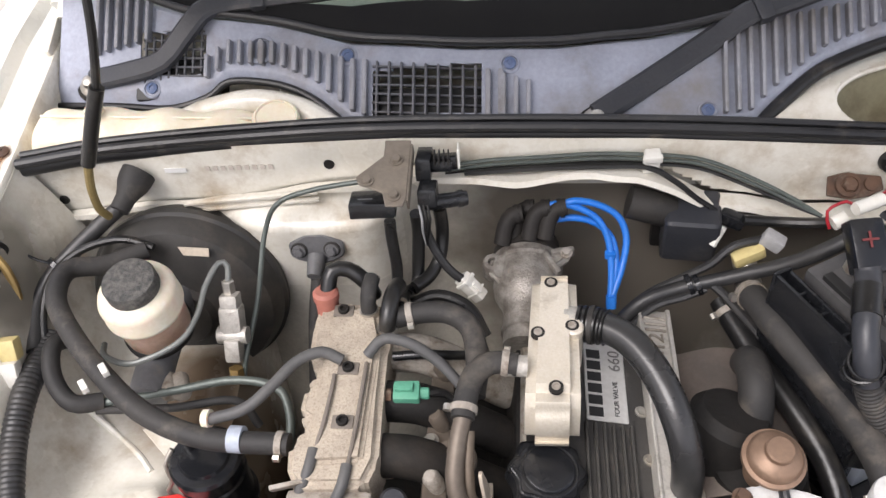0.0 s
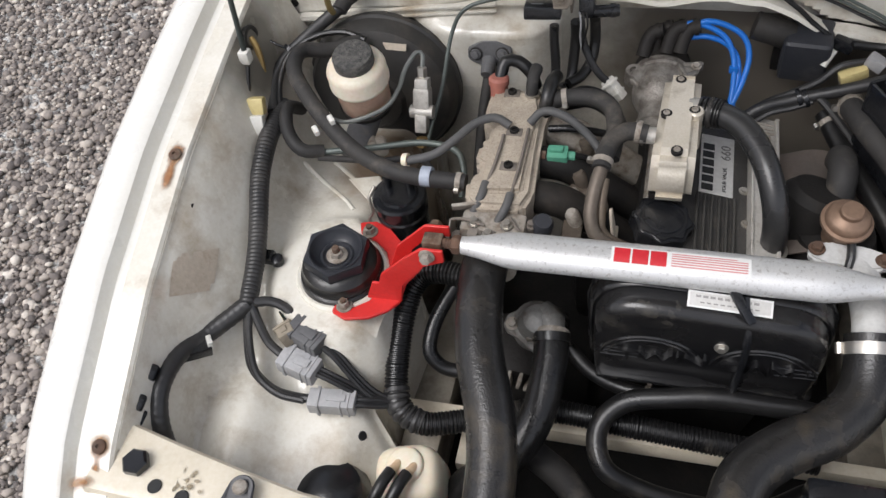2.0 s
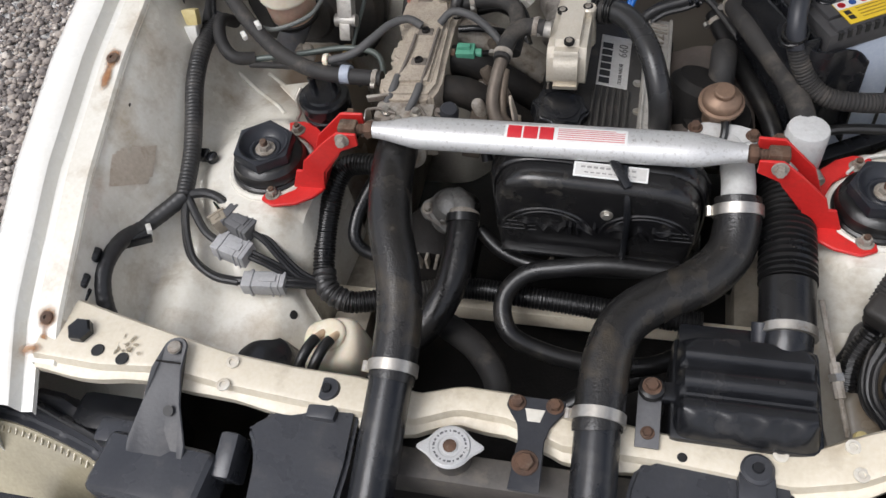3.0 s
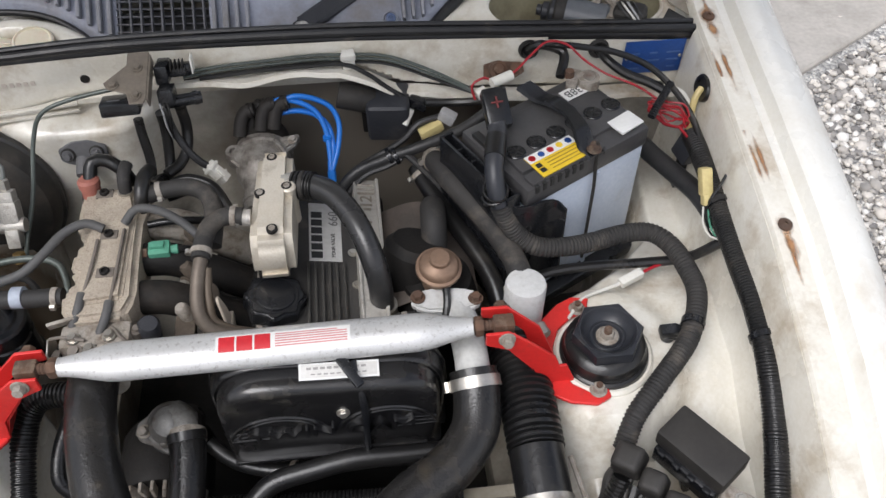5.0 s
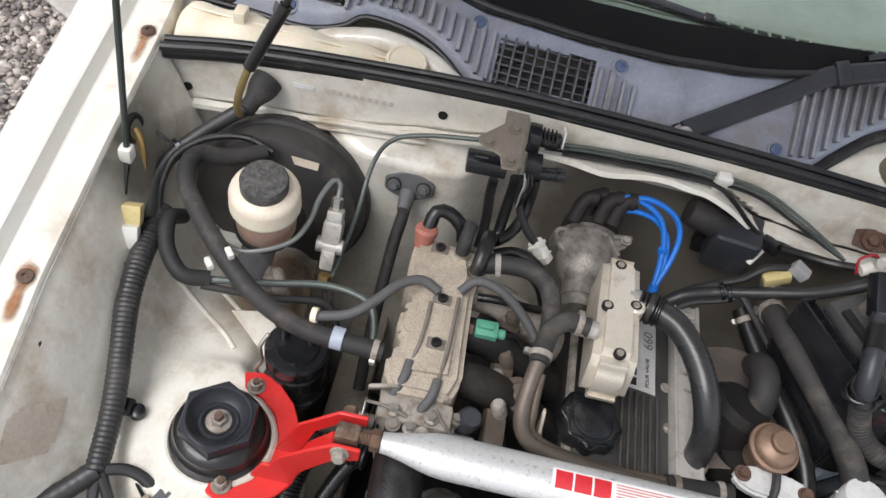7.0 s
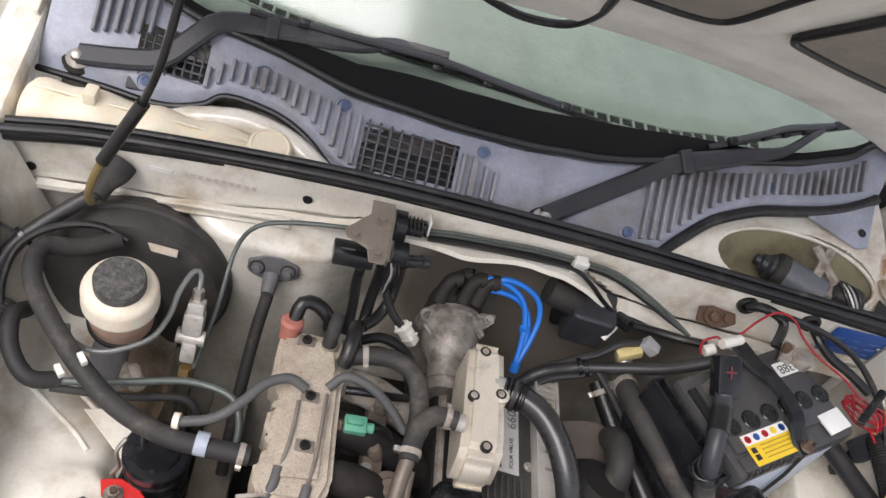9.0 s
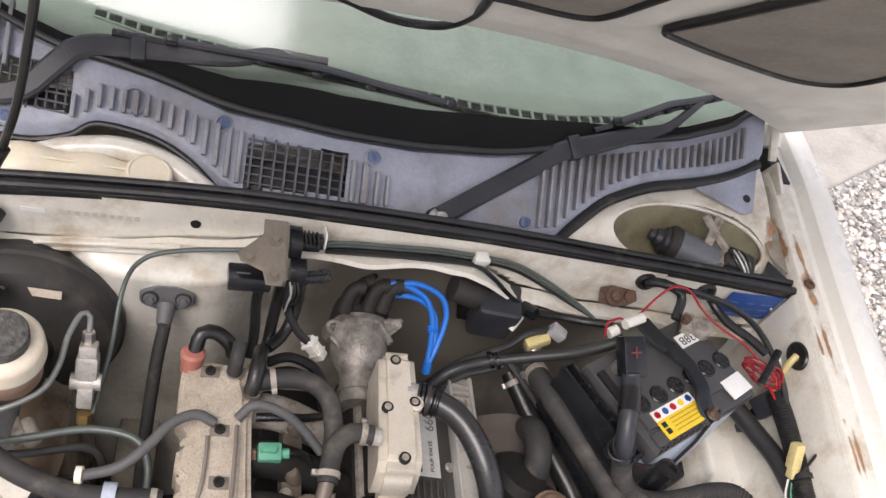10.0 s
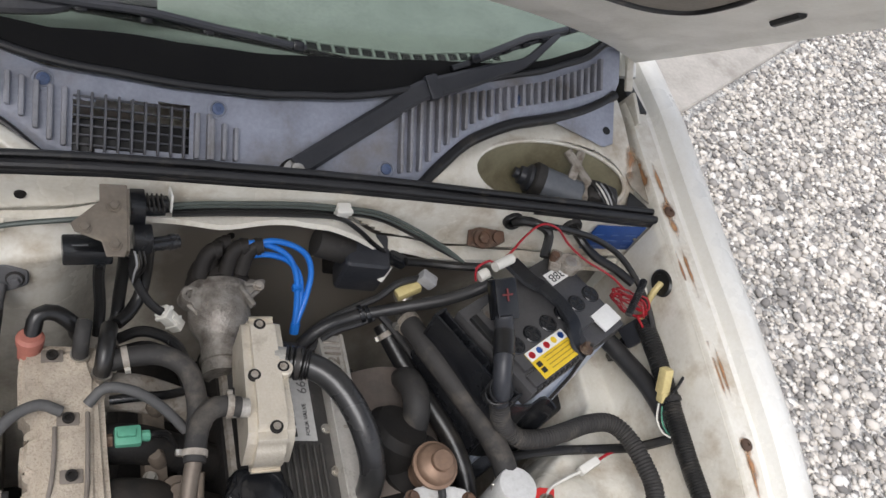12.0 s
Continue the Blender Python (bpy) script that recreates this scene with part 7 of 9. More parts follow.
for k in range(22):
    a = 2 * math.pi * k / 22
    part("print_mark", rbox((-0.064 + 0.0166 * math.cos(a), -0.325 + 0.0166 * math.sin(a), 0.7712), (0.0014 + 0.0012 * (k % 3), 0.0020, 0.0004), 0, (0, 0, math.degrees(a) + 90)), GREYCAST, rc)
latch = thing("bonnet_latch_bracket", (0.015, -0.29, 0.74), "dark steel latch bracket with rusty bolts", "bracket")
bm = slab([(-0.012, -0.258), (0.046, -0.258), (0.048, -0.270), (0.034, -0.290), (0.030, -0.306), (0.032, -0.36), (0.0, -0.36), (0.003, -0.306), (0.0, -0.290), (-0.014, -0.270)][::-1], 0.766, 0.7695, None, 0.001)
part("plate", bm, GREYPLASTIC, latch)
part("window", slab([(0.006, -0.272), (0.027, -0.272), (0.023, -0.286), (0.010, -0.286)][::-1], 0.7690, 0.7705, None, 0.0003), BAY, latch, "opening through which the cream panel shows")
for x, y, r in ((-0.003, -0.267, 0.0065), (0.036, -0.266, 0.0065), (0.014, -0.331, 0.0095)):
    bolt(latch, (x, y, 0.7695), r, 0.007, (0, 0, 1), RUSTY)


AIRP = mat("satin_grey_plastic", (0.034, 0.036, 0.042), (0.046, 0.048, 0.054), rough=0.27, bump=0.08, dirt=(0.12, 0.11, 0.1), dirt_amount=0.15, dirt_scale=20)


def air_guide(name, poly, z, label):
    t = thing(name, (*poly[0], z - 0.1), label, "air guide")
    part("panel", slab(poly, z - 0.10, z, None, 0.0050, 3), AIRP, t)
    return t


g = air_guide("air_guide", [(-0.170, -0.300), (-0.178, -0.287), (-0.192, -0.280), (-0.240, -0.281), (-0.256, -0.286), (-0.264, -0.298), (-0.267, -0.314), (-0.284, -0.327), (-0.288, -0.333), (-0.276, -0.350), (-0.268, -0.372), (-0.262, -0.42), (-0.168, -0.42), (-0.166, -0.36)], 0.762, "dark grey plastic air guide panel in front of the radiator")
part("tab", merge(lathe([(0.015, -0.012), (0.015, 0.006), (0.013, 0.009), (0, 0.009)], (-0.209, -0.281, 0.765), (0, 0, 1), 24), rbox((-0.209, -0.298, 0.762), (0.034, 0.034, 0.016), 0.006)), AIRP, g)
part("screw", lathe([(0.006, 0), (0.005, 0.003), (0, 0.003)], (-0.209, -0.281, 0.774), (0, 0, 1), 12), PLASTIC, g)
g = air_guide("air_guide", [(0.270, -0.305), (0.200, -0.302), (0.150, -0.296), (0.122, -0.312), (0.115, -0.335), (0.11, -0.43), (0.278, -0.43)], 0.757, "wide dark grey plastic air guide panel in front of the radiator")
part("tab", merge(lathe([(0.016, -0.012), (0.016, 0.008), (0.013, 0.011), (0, 0.011)], (0.235, -0.303, 0.760), (0, 0, 1), 24), rbox((0.235, -0.322, 0.758), (0.036, 0.036, 0.016), 0.006)), AIRP, g)
part("screw", lathe([(0.006, 0), (0.005, 0.003), (0, 0.003)], (0.235, -0.303, 0.771), (0, 0, 1), 12), PLASTIC, g)


def stay(s):
    t = thing("lamp_bracket", (s * 0.38, -0.29, 0.75), "dark pressed bracket screwed to the radiator support", "bracket", "lamp brackets")
    x = s * 0.378
    arc = [(x + 0.014 * math.cos(a), -0.274 + 0.014 * math.sin(a)) for a in (math.pi * k / 8 for k in range(9))]
    right = [(x - 0.018, -0.300), (x - 0.022, -0.33), (x - 0.034, -0.368), (x - 0.033, -0.42)]
    bm = slab((arc + right + [(2 * x - u, v) for u, v in right[::-1]]), 0, 0.004, None, 0.0012)
    for v in bm.verts:
        v.co.z += 0.8060 - 0.55 * max(0, -0.300 - v.co.y) - 0.06 * max(0, abs(v.co.x - x) - 0.012)
    part("fold", tube([(x - 0.014, -0.292, 0.8105), (x + 0.014, -0.292, 0.8105)], 0.0012, 6, straight=True), DARK, t)
    part("strip", bm, GREYPLASTIC, t)
    part("screw", lathe([(0.008, 0), (0.0075, 0.003), (0.004, 0.005), (0, 0.005)], (x, -0.274, 0.8098), (0, 0, 1), 16), DUSTALLOY, t)
    part("hole", lathe([(0.006, 0), (0.006, 0.0006), (0, 0.0006)], (x - 0.010 * s, -0.338, 0.8060 - 0.55 * 0.038 + 0.0035), (0, -0.48, 0.88), 18), INKSHADE, t)
    part("bracket_body", merge(rbox((x, -0.395, 0.735), (0.13, 0.07, 0.06), 0.012, (0, 0, 4 * s), 3), rbox((x - s * 0.075, -0.36, 0.735), (0.022, 0.05, 0.05), 0.006, (12, 0, 0)), rbox((x + s * 0.06, -0.355, 0.74), (0.05, 0.03, 0.03), 0.006)), AIRP, t, "dark plastic body below the bracket")


stay(-1)
stay(1)


def headlamp(s):
    t = thing("headlamp", (s * 0.55, -0.4, 0.66), "headlamp with a yellowed ribbed lens and dark housing", "headlamp", "headlamps")
    def lens_at(u, v):
        top = lerp([(0, -0.352), (0.17, -0.347), (0.37, -0.351), (0.62, -0.364), (1, -0.392)], u)
        return (s * (0.675 - 0.24 * u), -0.46 + (top + 0.46) * v ** 0.55, 0.56 + 0.152 * v - 0.01 * u * v)
    part("lens", grid([k / 22 for k in range(23)], [k / 12 for k in range(13)], lens_at, thick=0.004), LENS, t, "yellowed ribbed lens")
    for k in range(24):
        p = Vector(lens_at(0.04 * k, 0.95))
        part("lens_rib", rbox(p, (0.0025, 0.014, 0.004), 0.0008, (25, 0, 0), seg=1), LENS, t)
    part("housing", slab([(s * 0.655, -0.335), (s * 0.595, -0.300), (s * 0.54, -0.305), (s * 0.48, -0.330), (s * 0.42, -0.355), (s * 0.385, -0.37), (s * 0.40, -0.41), (s * 0.48, -0.376), (s * 0.53, -0.362), (s * 0.587, -0.349), (s * 0.64, -0.344)][::-s], 0.62, 0.722, None, 0.010, 3), GREYPLASTIC, t, "dark curved lamp housing")
    part("housing_ridge", tube([(s * 0.64, -0.336, 0.720), (s * 0.585, -0.326, 0.725), (s * 0.53, -0.340, 0.725), (s * 0.46, -0.362, 0.722), (s * 0.40, -0.385, 0.718)], 0.005, 10), PLASTIC, t)
    part("back_shell", rbox((s * 0.46, -0.325, 0.685), (0.12, 0.05, 0.09), 0.014), PLASTIC, t)


headlamp(-1)
headlamp(1)

# ---- wipers, washer tank, wiper motor ----
def wiper(name, pivot, pts, tip, label):
    t = thing(name, pivot, label, "wiper", "wipers")
    arm = spline(pts, 0.012)
    n = len(arm)
    bm = bmesh.new()
    rows = []
    for i, p in enumerate(arm):
        d = (arm[min(i + 1, n - 1)] - arm[max(i - 1, 0)]).normalized()
        up = Vector((0, -0.55, 0.83))
        side = d.cross(up).normalized()
        w = 0.012 - 0.007 * smooth01((i / n - 0.55) / 0.4)
        h = 0.005
        rows.append([bm.verts.new(p + side * a * w + up * b * h) for a, b in ((-1, -1), (-1, 0.4), (-0.7, 1), (0.7, 1), (1, 0.4), (1, -1))])
    for a, b in zip(rows, rows[1:]):
        for k in range(6):
            bm.faces.new((a[k], a[(k + 1) % 6], b[(k + 1) % 6], b[k]))
    bm.faces.new(rows[0][::-1])
    bm.faces.new(rows[-1])
    part("arm", bm, GREYPLASTIC, t)
    part("pivot_nut", lathe([(0.014, -0.012), (0.014, 0.0), (0.008, 0.004), (0.007, 0.010), (0.004, 0.012), (0, 0.012)], pivot, (0, -0.4, 0.9), 18), STEEL, t)
    part("pivot_collar", lathe([(0.019, -0.014), (0.019, -0.004), (0.015, -0.002)], pivot, (0, -0.5, 0.87), 24), DARK, t, "dark rubber pivot collar")
    k = int(0.52 * n)
    part("hinge", local(rbox((0, 0, 0), (0.016, 0.030, 0.016), 0.003), frame3(arm[k], arm[k + 1] - arm[k - 1], (0, -0.55, 0.83))), GREYPLASTIC, t)
    a, b = Vector(tip[0]), Vector(tip[1])
    blade = part("blade", tube([a, a.lerp(b, 0.5) + Vector((0, 0, 0.004)), b], 0.0042, 8), PLASTIC, t, "black wiper blade")
    part("blade_frame", tube([a.lerp(b, 0.12) + Vector((0, 0.0, 0.005)), a.lerp(b, 0.35) + Vector((0, -0.002, 0.012)), a.lerp(b, 0.5) + Vector((0, -0.002, 0.016)), a.lerp(b, 0.65) + Vector((0, -0.002, 0.012)), a.lerp(b, 0.88) + Vector((0, 0, 0.005))], 0.0045, 8), GREYPLASTIC, blade)
    for k in (0.14, 0.36, 0.5, 0.64, 0.86):
        part("claw", local(rbox((0, 0, 0.003), (0.012, 0.011, 0.009), 0.002), frame3(a.lerp(b, k) + Vector((0, 0, 0.004)), b - a, (0, -0.55, 0.83))), PLASTIC, blade)
    return t


wiper("windscreen_wiper", (0.051, 0.407, 0.978), [(0.051, 0.407, 0.984), (0.10, 0.437, 0.999), (0.16, 0.470, 1.022), (0.20, 0.489, 1.042), (0.245, 0.500, 1.053), (0.305, 0.521, 1.062), (0.345, 0.536, 1.067), (0.372, 0.555, 1.077), (0.398, 0.576, 1.089)], ((0.240, 0.515, 1.060), (0.450, 0.600, 1.091)), "black wiper rising from the cowl panel")
wiper("windscreen_wiper", (-0.510, 0.494, 0.973), [(-0.510, 0.494, 0.979), (-0.46, 0.489, 0.992), (-0.415, 0.490, 1.006), (-0.385, 0.508, 1.032), (-0.357, 0.525, 1.050), (-0.287, 0.528, 1.058), (-0.20, 0.528, 1.066), (-0.165, 0.536, 1.074), (-0.10, 0.536, 1.076)], ((-0.331, 0.536, 1.066), (0.111, 0.511, 1.057)), "black wiper with its blade across the glass")

tank = thing("washer_bottle", (-0.39, 0.42, 0.93), "yellowed plastic washer bottle tucked behind the bonnet seal", "washer bottle")


def tank_at(u, v):
    x = -0.548 + 0.315 * u
    w = 0.036 - 0.012 * u
    yc = 0.415 + 0.010 * u
    a = math.pi * v
    end = math.sqrt(max(0.0, 1 - abs(2 * u - 1) ** 14))
    return (x, yc - (w * math.cos(a)) * (0.4 + 0.6 * end), 0.942 + (0.050 - 0.018 * u) * math.sin(a) ** 0.6 * end + 0.003 * math.sin(30 * u))


part("body", grid([k / 40 for k in range(41)], [k / 12 for k in range(13)], tank_at), CREAM, tank)
part("seam", tube([(-0.53 + 0.03 * k, 0.413 + 0.001 * k, 0.991 - 0.0018 * k) for k in range(10)], 0.0018, 6), CREAM, tank)
part("cap", lathe([(0.0245, -0.012), (0.0245, 0.005), (0.0225, 0.008), (0.021, 0.0085), (0.020, 0.0065), (0, 0.0065)], (-0.276, 0.412, 0.980), (0.1, -0.2, 1), 28), CREAM, tank, "round cream filler cap")
part("lug", rbox((-0.47, 0.415, 0.992), (0.014, 0.02, 0.02), 0.003), CREAM, tank)

motor = thing("wiper_motor", (0.40, 0.43, 0.93), "grey wiper motor in the open plenum recess", "wiper motor")
MOTORP = mat("grey_motor_paint", (0.10, 0.11, 0.125), (0.13, 0.138, 0.15), rough=0.42, bump=0.08, dirt=(0.2, 0.17, 0.14), dirt_amount=0.2)
MA, MD = (0.446, 0.420, 0.947), (-1, 0.42, 0.05)
part("can", lathe([(0.0, 0.0), (0.021, 0.0), (0.0235, 0.003), (0.0235, 0.060), (0, 0.060)], MA, MD, 40), MOTORP, motor)
part("band", lathe([(0.0238, 0.056), (0.0248, 0.058), (0.0248, 0.068), (0.022, 0.071), (0, 0.071)], MA, MD, 40), DUSTBLACK, motor, "dark rubber band")
part("nose", lathe([(0.0185, 0.070), (0.0185, 0.076), (0.013, 0.080), (0.012, 0.087), (0.0075, 0.089), (0.007, 0.095), (0, 0.096)], MA, MD, 36), GREYPLASTIC, motor)
part("gearbox", merge(rbox((0.448, 0.425, 0.952), (0.03, 0.04, 0.03), 0.008), rbox((0.44, 0.45, 0.975), (0.012, 0.05, 0.01), 0.003, (25, 0, -30))), DUSTALLOY, motor)
part("linkage", tube([(0.43, 0.47, 0.985), (0.445, 0.445, 0.975), (0.462, 0.42, 0.965)], 0.006, 8), DUSTALLOY, motor)
part("connector", rbox((0.472, 0.412, 0.958), (0.044, 0.036, 0.036), 0.012, (0, 0, -25), 3), DUSTBLACK, motor, "black wiring connector")
for k in range(4):
    part("wire", tube([(0.456 + 0.007 * k, 0.424, 0.974), (0.454 + 0.007 * k, 0.408, 0.980), (0.462 + 0.006 * k, 0.394, 0.974), (0.474 + 0.004 * k, 0.390, 0.962)], 0.0014, 6), (RUBBER, WHITEPL, GREYCONN, RUBBER)[k], motor)
def pan_at(a, r):
    x, y = 0.405 + 0.120 * r * math.cos(a), 0.438 + 0.048 * r * math.sin(a)
    return (x, y, 0.944 - 0.1 * (x - 0.2) ** 2 + (y - 0.39) * 0.40 + 0.004 - 0.050 * (1 - r ** 6))


part("recess", grid([2 * math.pi * k / 48 for k in range(49)], [0.02, 0.3, 0.6, 0.75, 0.86, 0.94, 1.0], pan_at), mat("olive_primer", (0.28, 0.255, 0.165), (0.19, 0.17, 0.105), rough=0.55, dirt=(0.13, 0.09, 0.055), dirt_amount=0.4), motor, "olive-stained recess pan")
bm = slab([(0.41, 0.503), (0.488, 0.478), (0.505, 0.484), (0.520, 0.545), (0.47, 0.528)], 0.0, 0.003, None, 0.001)
for v in bm.verts:
    v.co.z += 0.962 - 0.1 * (v.co.x - 0.2) ** 2 + (v.co.y - 0.39) * 0.40
part("cover_plate", bm, COWL, motor, "blue-grey corner plate")
part("plate_hole", lathe([(0.0058, 0), (0.0058, 0.0008), (0, 0.0008)], (0.496, 0.500, 0.962 - 0.0088 + 0.044 + 0.0032), (0, -0.37, 0.93), 16), INKSHADE, motor)

# bonnet prop and washer hose
prop = thing("bonnet_prop", (-0.531, 0.227, 0.93), "thin dark bonnet prop rod in a white clip", "bonnet prop")
part("rod", tube([(-0.531, 0.227, 0.935), (-0.526, 0.245, 1.10), (-0.5175, 0.279, 1.398)], 0.0035, 10), mat("dark_green_rod", (0.05, 0.06, 0.055), rough=0.5, metal=0.3), prop)
part("clip", rbox((-0.531, 0.226, 0.932), (0.014, 0.014, 0.018), 0.003), WHITEPL, prop, "white plastic rod clip")
hose("washer_hose", [(-0.441, 0.318, 0.935), (-0.440, 0.308, 0.955), (-0.432, 0.300, 0.99), (-0.419, 0.297, 1.03)], 0.0042, mat("yellowed_tube", (0.25, 0.19, 0.07), (0.2, 0.15, 0.06), rough=0.45), "yellow-brown plastic washer tube", seg=10)
hose("washer_hose_sleeve", [(-0.421, 0.297, 1.022), (-0.402, 0.301, 1.065), (-0.386, 0.306, 1.10)], 0.0068, RUBBER, "black rubber sleeve on the washer tube", seg=12)
hose("washer_hose", [(-0.387, 0.3055, 1.097), (-0.372, 0.31, 1.15), (-0.36, 0.32, 1.22), (-0.35, 0.335, 1.29), (-0.335, 0.325, 1.335)], 0.0040, RUBBER, "thin black washer hose rising to the bonnet", seg=10)


# ---- wiring, connectors and small fittings ----
def plug(name, at, size, rot, material, label, ribs=2, parent=None):
    """A moulded wiring connector: body, latch and collar."""
    t = parent or thing(name, at, label, "connector")
    b = part("shell", rbox(at, size, 0.0025, rot), material, t)
    m = pose(*at, *rot)
    part("latch", local(rbox((size[0] * 0.1, 0, size[2] * 0.5), (size[0] * 0.4, size[1] * 0.4, 0.004), 0.001), m), material, t)
    part("collar", local(rbox((-size[0] * 0.28, 0, 0), (0.004, size[1] + 0.003, size[2] + 0.003), 0.001), m), material, t)
    for k in range(ribs):
        part("rib", local(rbox((size[0] * (0.2 + 0.16 * k), 0, 0), (0.0022, size[1] + 0.0022, size[2] + 0.0022), 0.0008), m), material, t)
    return t


TAPE = mat("taped_loom", (0.022, 0.022, 0.023), (0.034, 0.033, 0.032), rough=0.42, bump=0.25, fine=120, dirt=(0.1, 0.09, 0.08), dirt_amount=0.12)
boot = thing("firewall_boot", (-0.43, 0.37, 0.93), "dusty rubber boot and black cable leaving the firewall", "cable boot")
part("boot", lathe([(0.018, -0.004), (0.0178, 0.004), (0.0165, 0.012), (0.013, 0.020), (0.0105, 0.027), (0.010, 0.042), (0.008, 0.043)], (-0.428, 0.374, 0.940), (-0.35, -1, -0.42), 26), OLDRUBBER, boot)
part("cable", tube([(-0.438, 0.345, 0.927), (-0.458, 0.330, 0.916), (-0.484, 0.306, 0.902), (-0.505, 0.282, 0.889), (-0.515, 0.254, 0.877), (-0.512, 0.225, 0.866), (-0.503, 0.20, 0.862)], 0.0085, 14), TAPE, boot, "black taped cable")
hose("cable", [(-0.397, 0.300, 0.908), (-0.430, 0.305, 0.915), (-0.470, 0.296, 0.910), (-0.500, 0.275, 0.895), (-0.507, 0.245, 0.876), (-0.500, 0.215, 0.862)], 0.0042, RUBBER, "thin black cable beside the booster", "cable", seg=10)
tie = thing("cable_tie", (-0.5, 0.285, 0.885), "black cable tie round the booster cables", "cable tie")
part("band", lathe([(0.0105, 0), (0.0125, 0), (0.0125, 0.005), (0.0105, 0.005)], (-0.499, 0.289, 0.894), (-0.6, -0.7, -0.4), 18), PLASTIC, tie)
part("tail", tube([(-0.505, 0.285, 0.900), (-0.518, 0.285, 0.906), (-0.528, 0.288, 0.909)], 0.0016, 6), PLASTIC, tie)
for s, y, z in ((-1, 0.262, 0.932), (1, 0.293, 0.930)):
    g = thing("wing_grommet", (s * 0.543, y, z), "black rubber grommet hole in the inner wing", "grommet", "wing grommets")
    part("ring", lathe([(0.010, 0.001), (0.010, 0.004), (0.014, 0.004), (0.016, 0.0015), (0.016, -0.004)], (s * 0.5395, y, z), (-s, 0, 0.25), 24, 1.25), RUBBER, g)
    part("hole", lathe([(0.0102, 0.0), (0, 0.0)], (s * 0.5393, y, z), (-s, 0, 0.25), 20, 1.25), INKSHADE, g)
    part("wire", tube([(s * 0.538, y, z), (s * 0.530, y - 0.006, z - 0.008), (s * 0.526, y - 0.014, z - 0.03), (s * 0.523, y - 0.03, z - 0.055)], 0.0045, 8), YELLOWCLIP if s > 0 else BRASS, g)
t = thing("wiring_connector", (-0.512, 0.176, 0.86), "pale yellow and white connector on the wiring loom", "connector")
part("upper_half", rbox((-0.514, 0.186, 0.886), (0.021, 0.016, 0.022), 0.003, (-30, 0, 8)), YELLOWCLIP, t)
part("lower_half", rbox((-0.511, 0.168, 0.870), (0.019, 0.014, 0.026), 0.003, (-30, 0, 8)), WHITEPL, t)
for k in range(3):
    part("wire", tube([(-0.516 + 0.004 * k, 0.160, 0.860), (-0.513 + 0.003 * k, 0.150, 0.852), (-0.503, 0.135, 0.852)], 0.0014, 6), (REDWIRE, RUBBER, RUBBER)[k], t)
hose("cable", [(-0.531, 0.222, 0.918), (-0.528, 0.205, 0.905), (-0.526, 0.190, 0.890), (-0.522, 0.160, 0.866), (-0.508, 0.14, 0.855)], 0.0035, RUBBER, "thin black wire below the prop clip", "cable", seg=8)

loom = thing("wiring_loom", (-0.46, -0.06, 0.79), "thick black taped wiring loom along the inner wing", "wiring loom")
part("trunk", tube([(-0.500, 0.225, 0.852), (-0.497, 0.190, 0.858), (-0.494, 0.150, 0.860), (-0.488, 0.100, 0.849), (-0.476, 0.050, 0.833), (-0.465, 0.0, 0.817), (-0.457, -0.060, 0.803)], 0.0128, 18, ridge=0.00035, pitch=0.0052, r2=0.0108), TAPE, loom)
part("branch", tube([(-0.457, -0.056, 0.803), (-0.476, -0.076, 0.796), (-0.499, -0.102, 0.791), (-0.512, -0.138, 0.803), (-0.514, -0.180, 0.803), (-0.509, -0.210, 0.783), (-0.498, -0.235, 0.745)], 0.0105, 14, ridge=0.0002, pitch=0.009), TAPE, loom)
part("branch", tube([(-0.457, -0.058, 0.802), (-0.455, -0.085, 0.778), (-0.447, -0.112, 0.752), (-0.420, -0.128, 0.737), (-0.392, -0.131, 0.732), (-0.372, -0.130, 0.731)], 0.0055, 10), TAPE, loom)
part("branch", tube([(-0.455, -0.058, 0.803), (-0.452, -0.088, 0.780), (-0.440, -0.118, 0.752), (-0.412, -0.133, 0.738), (-0.38, -0.134, 0.732)], 0.0045, 10), TAPE, loom)
part("branch", tube([(-0.453, -0.058, 0.803), (-0.440, -0.076, 0.783), (-0.428, -0.088, 0.770), (-0.410, -0.097, 0.764)], 0.0055, 10), TAPE, loom)
part("branch", tube([(-0.452, -0.056, 0.804), (-0.432, -0.050, 0.802), (-0.415, -0.052, 0.797), (-0.402, -0.058, 0.788)], 0.006, 10), TAPE, loom)
part("relay", rbox((-0.500, -0.122, 0.793), (0.034, 0.017, 0.014), 0.002, (0, 15, 38)), PLASTIC, loom, "small black relay on the loom")
part("relay_cap", rbox((-0.487, -0.111, 0.796), (0.006, 0.013, 0.011), 0.001, (0, 15, 38)), WHITEPL, loom)
for k in range(5):
    part("loose_wire", tube([(-0.420, -0.058, 0.795), (-0.410 + 0.003 * k, -0.064 - 0.004 * k, 0.788 + 0.003 * (k % 2)), (-0.398, -0.066, 0.778)], 0.0012, 6), (GREEN, RUBBER, WHITEPL, RUBBER, YELLOWCLIP)[k], loom)
DARKCONN = mat("dark_grey_connector", (0.10, 0.10, 0.105), (0.13, 0.13, 0.13), rough=0.5)
plug("wiring_connector", (-0.382, -0.078, 0.782), (0.046, 0.028, 0.024), (0, 8, -22), DARKCONN, "dark grey connector below the strut tower")
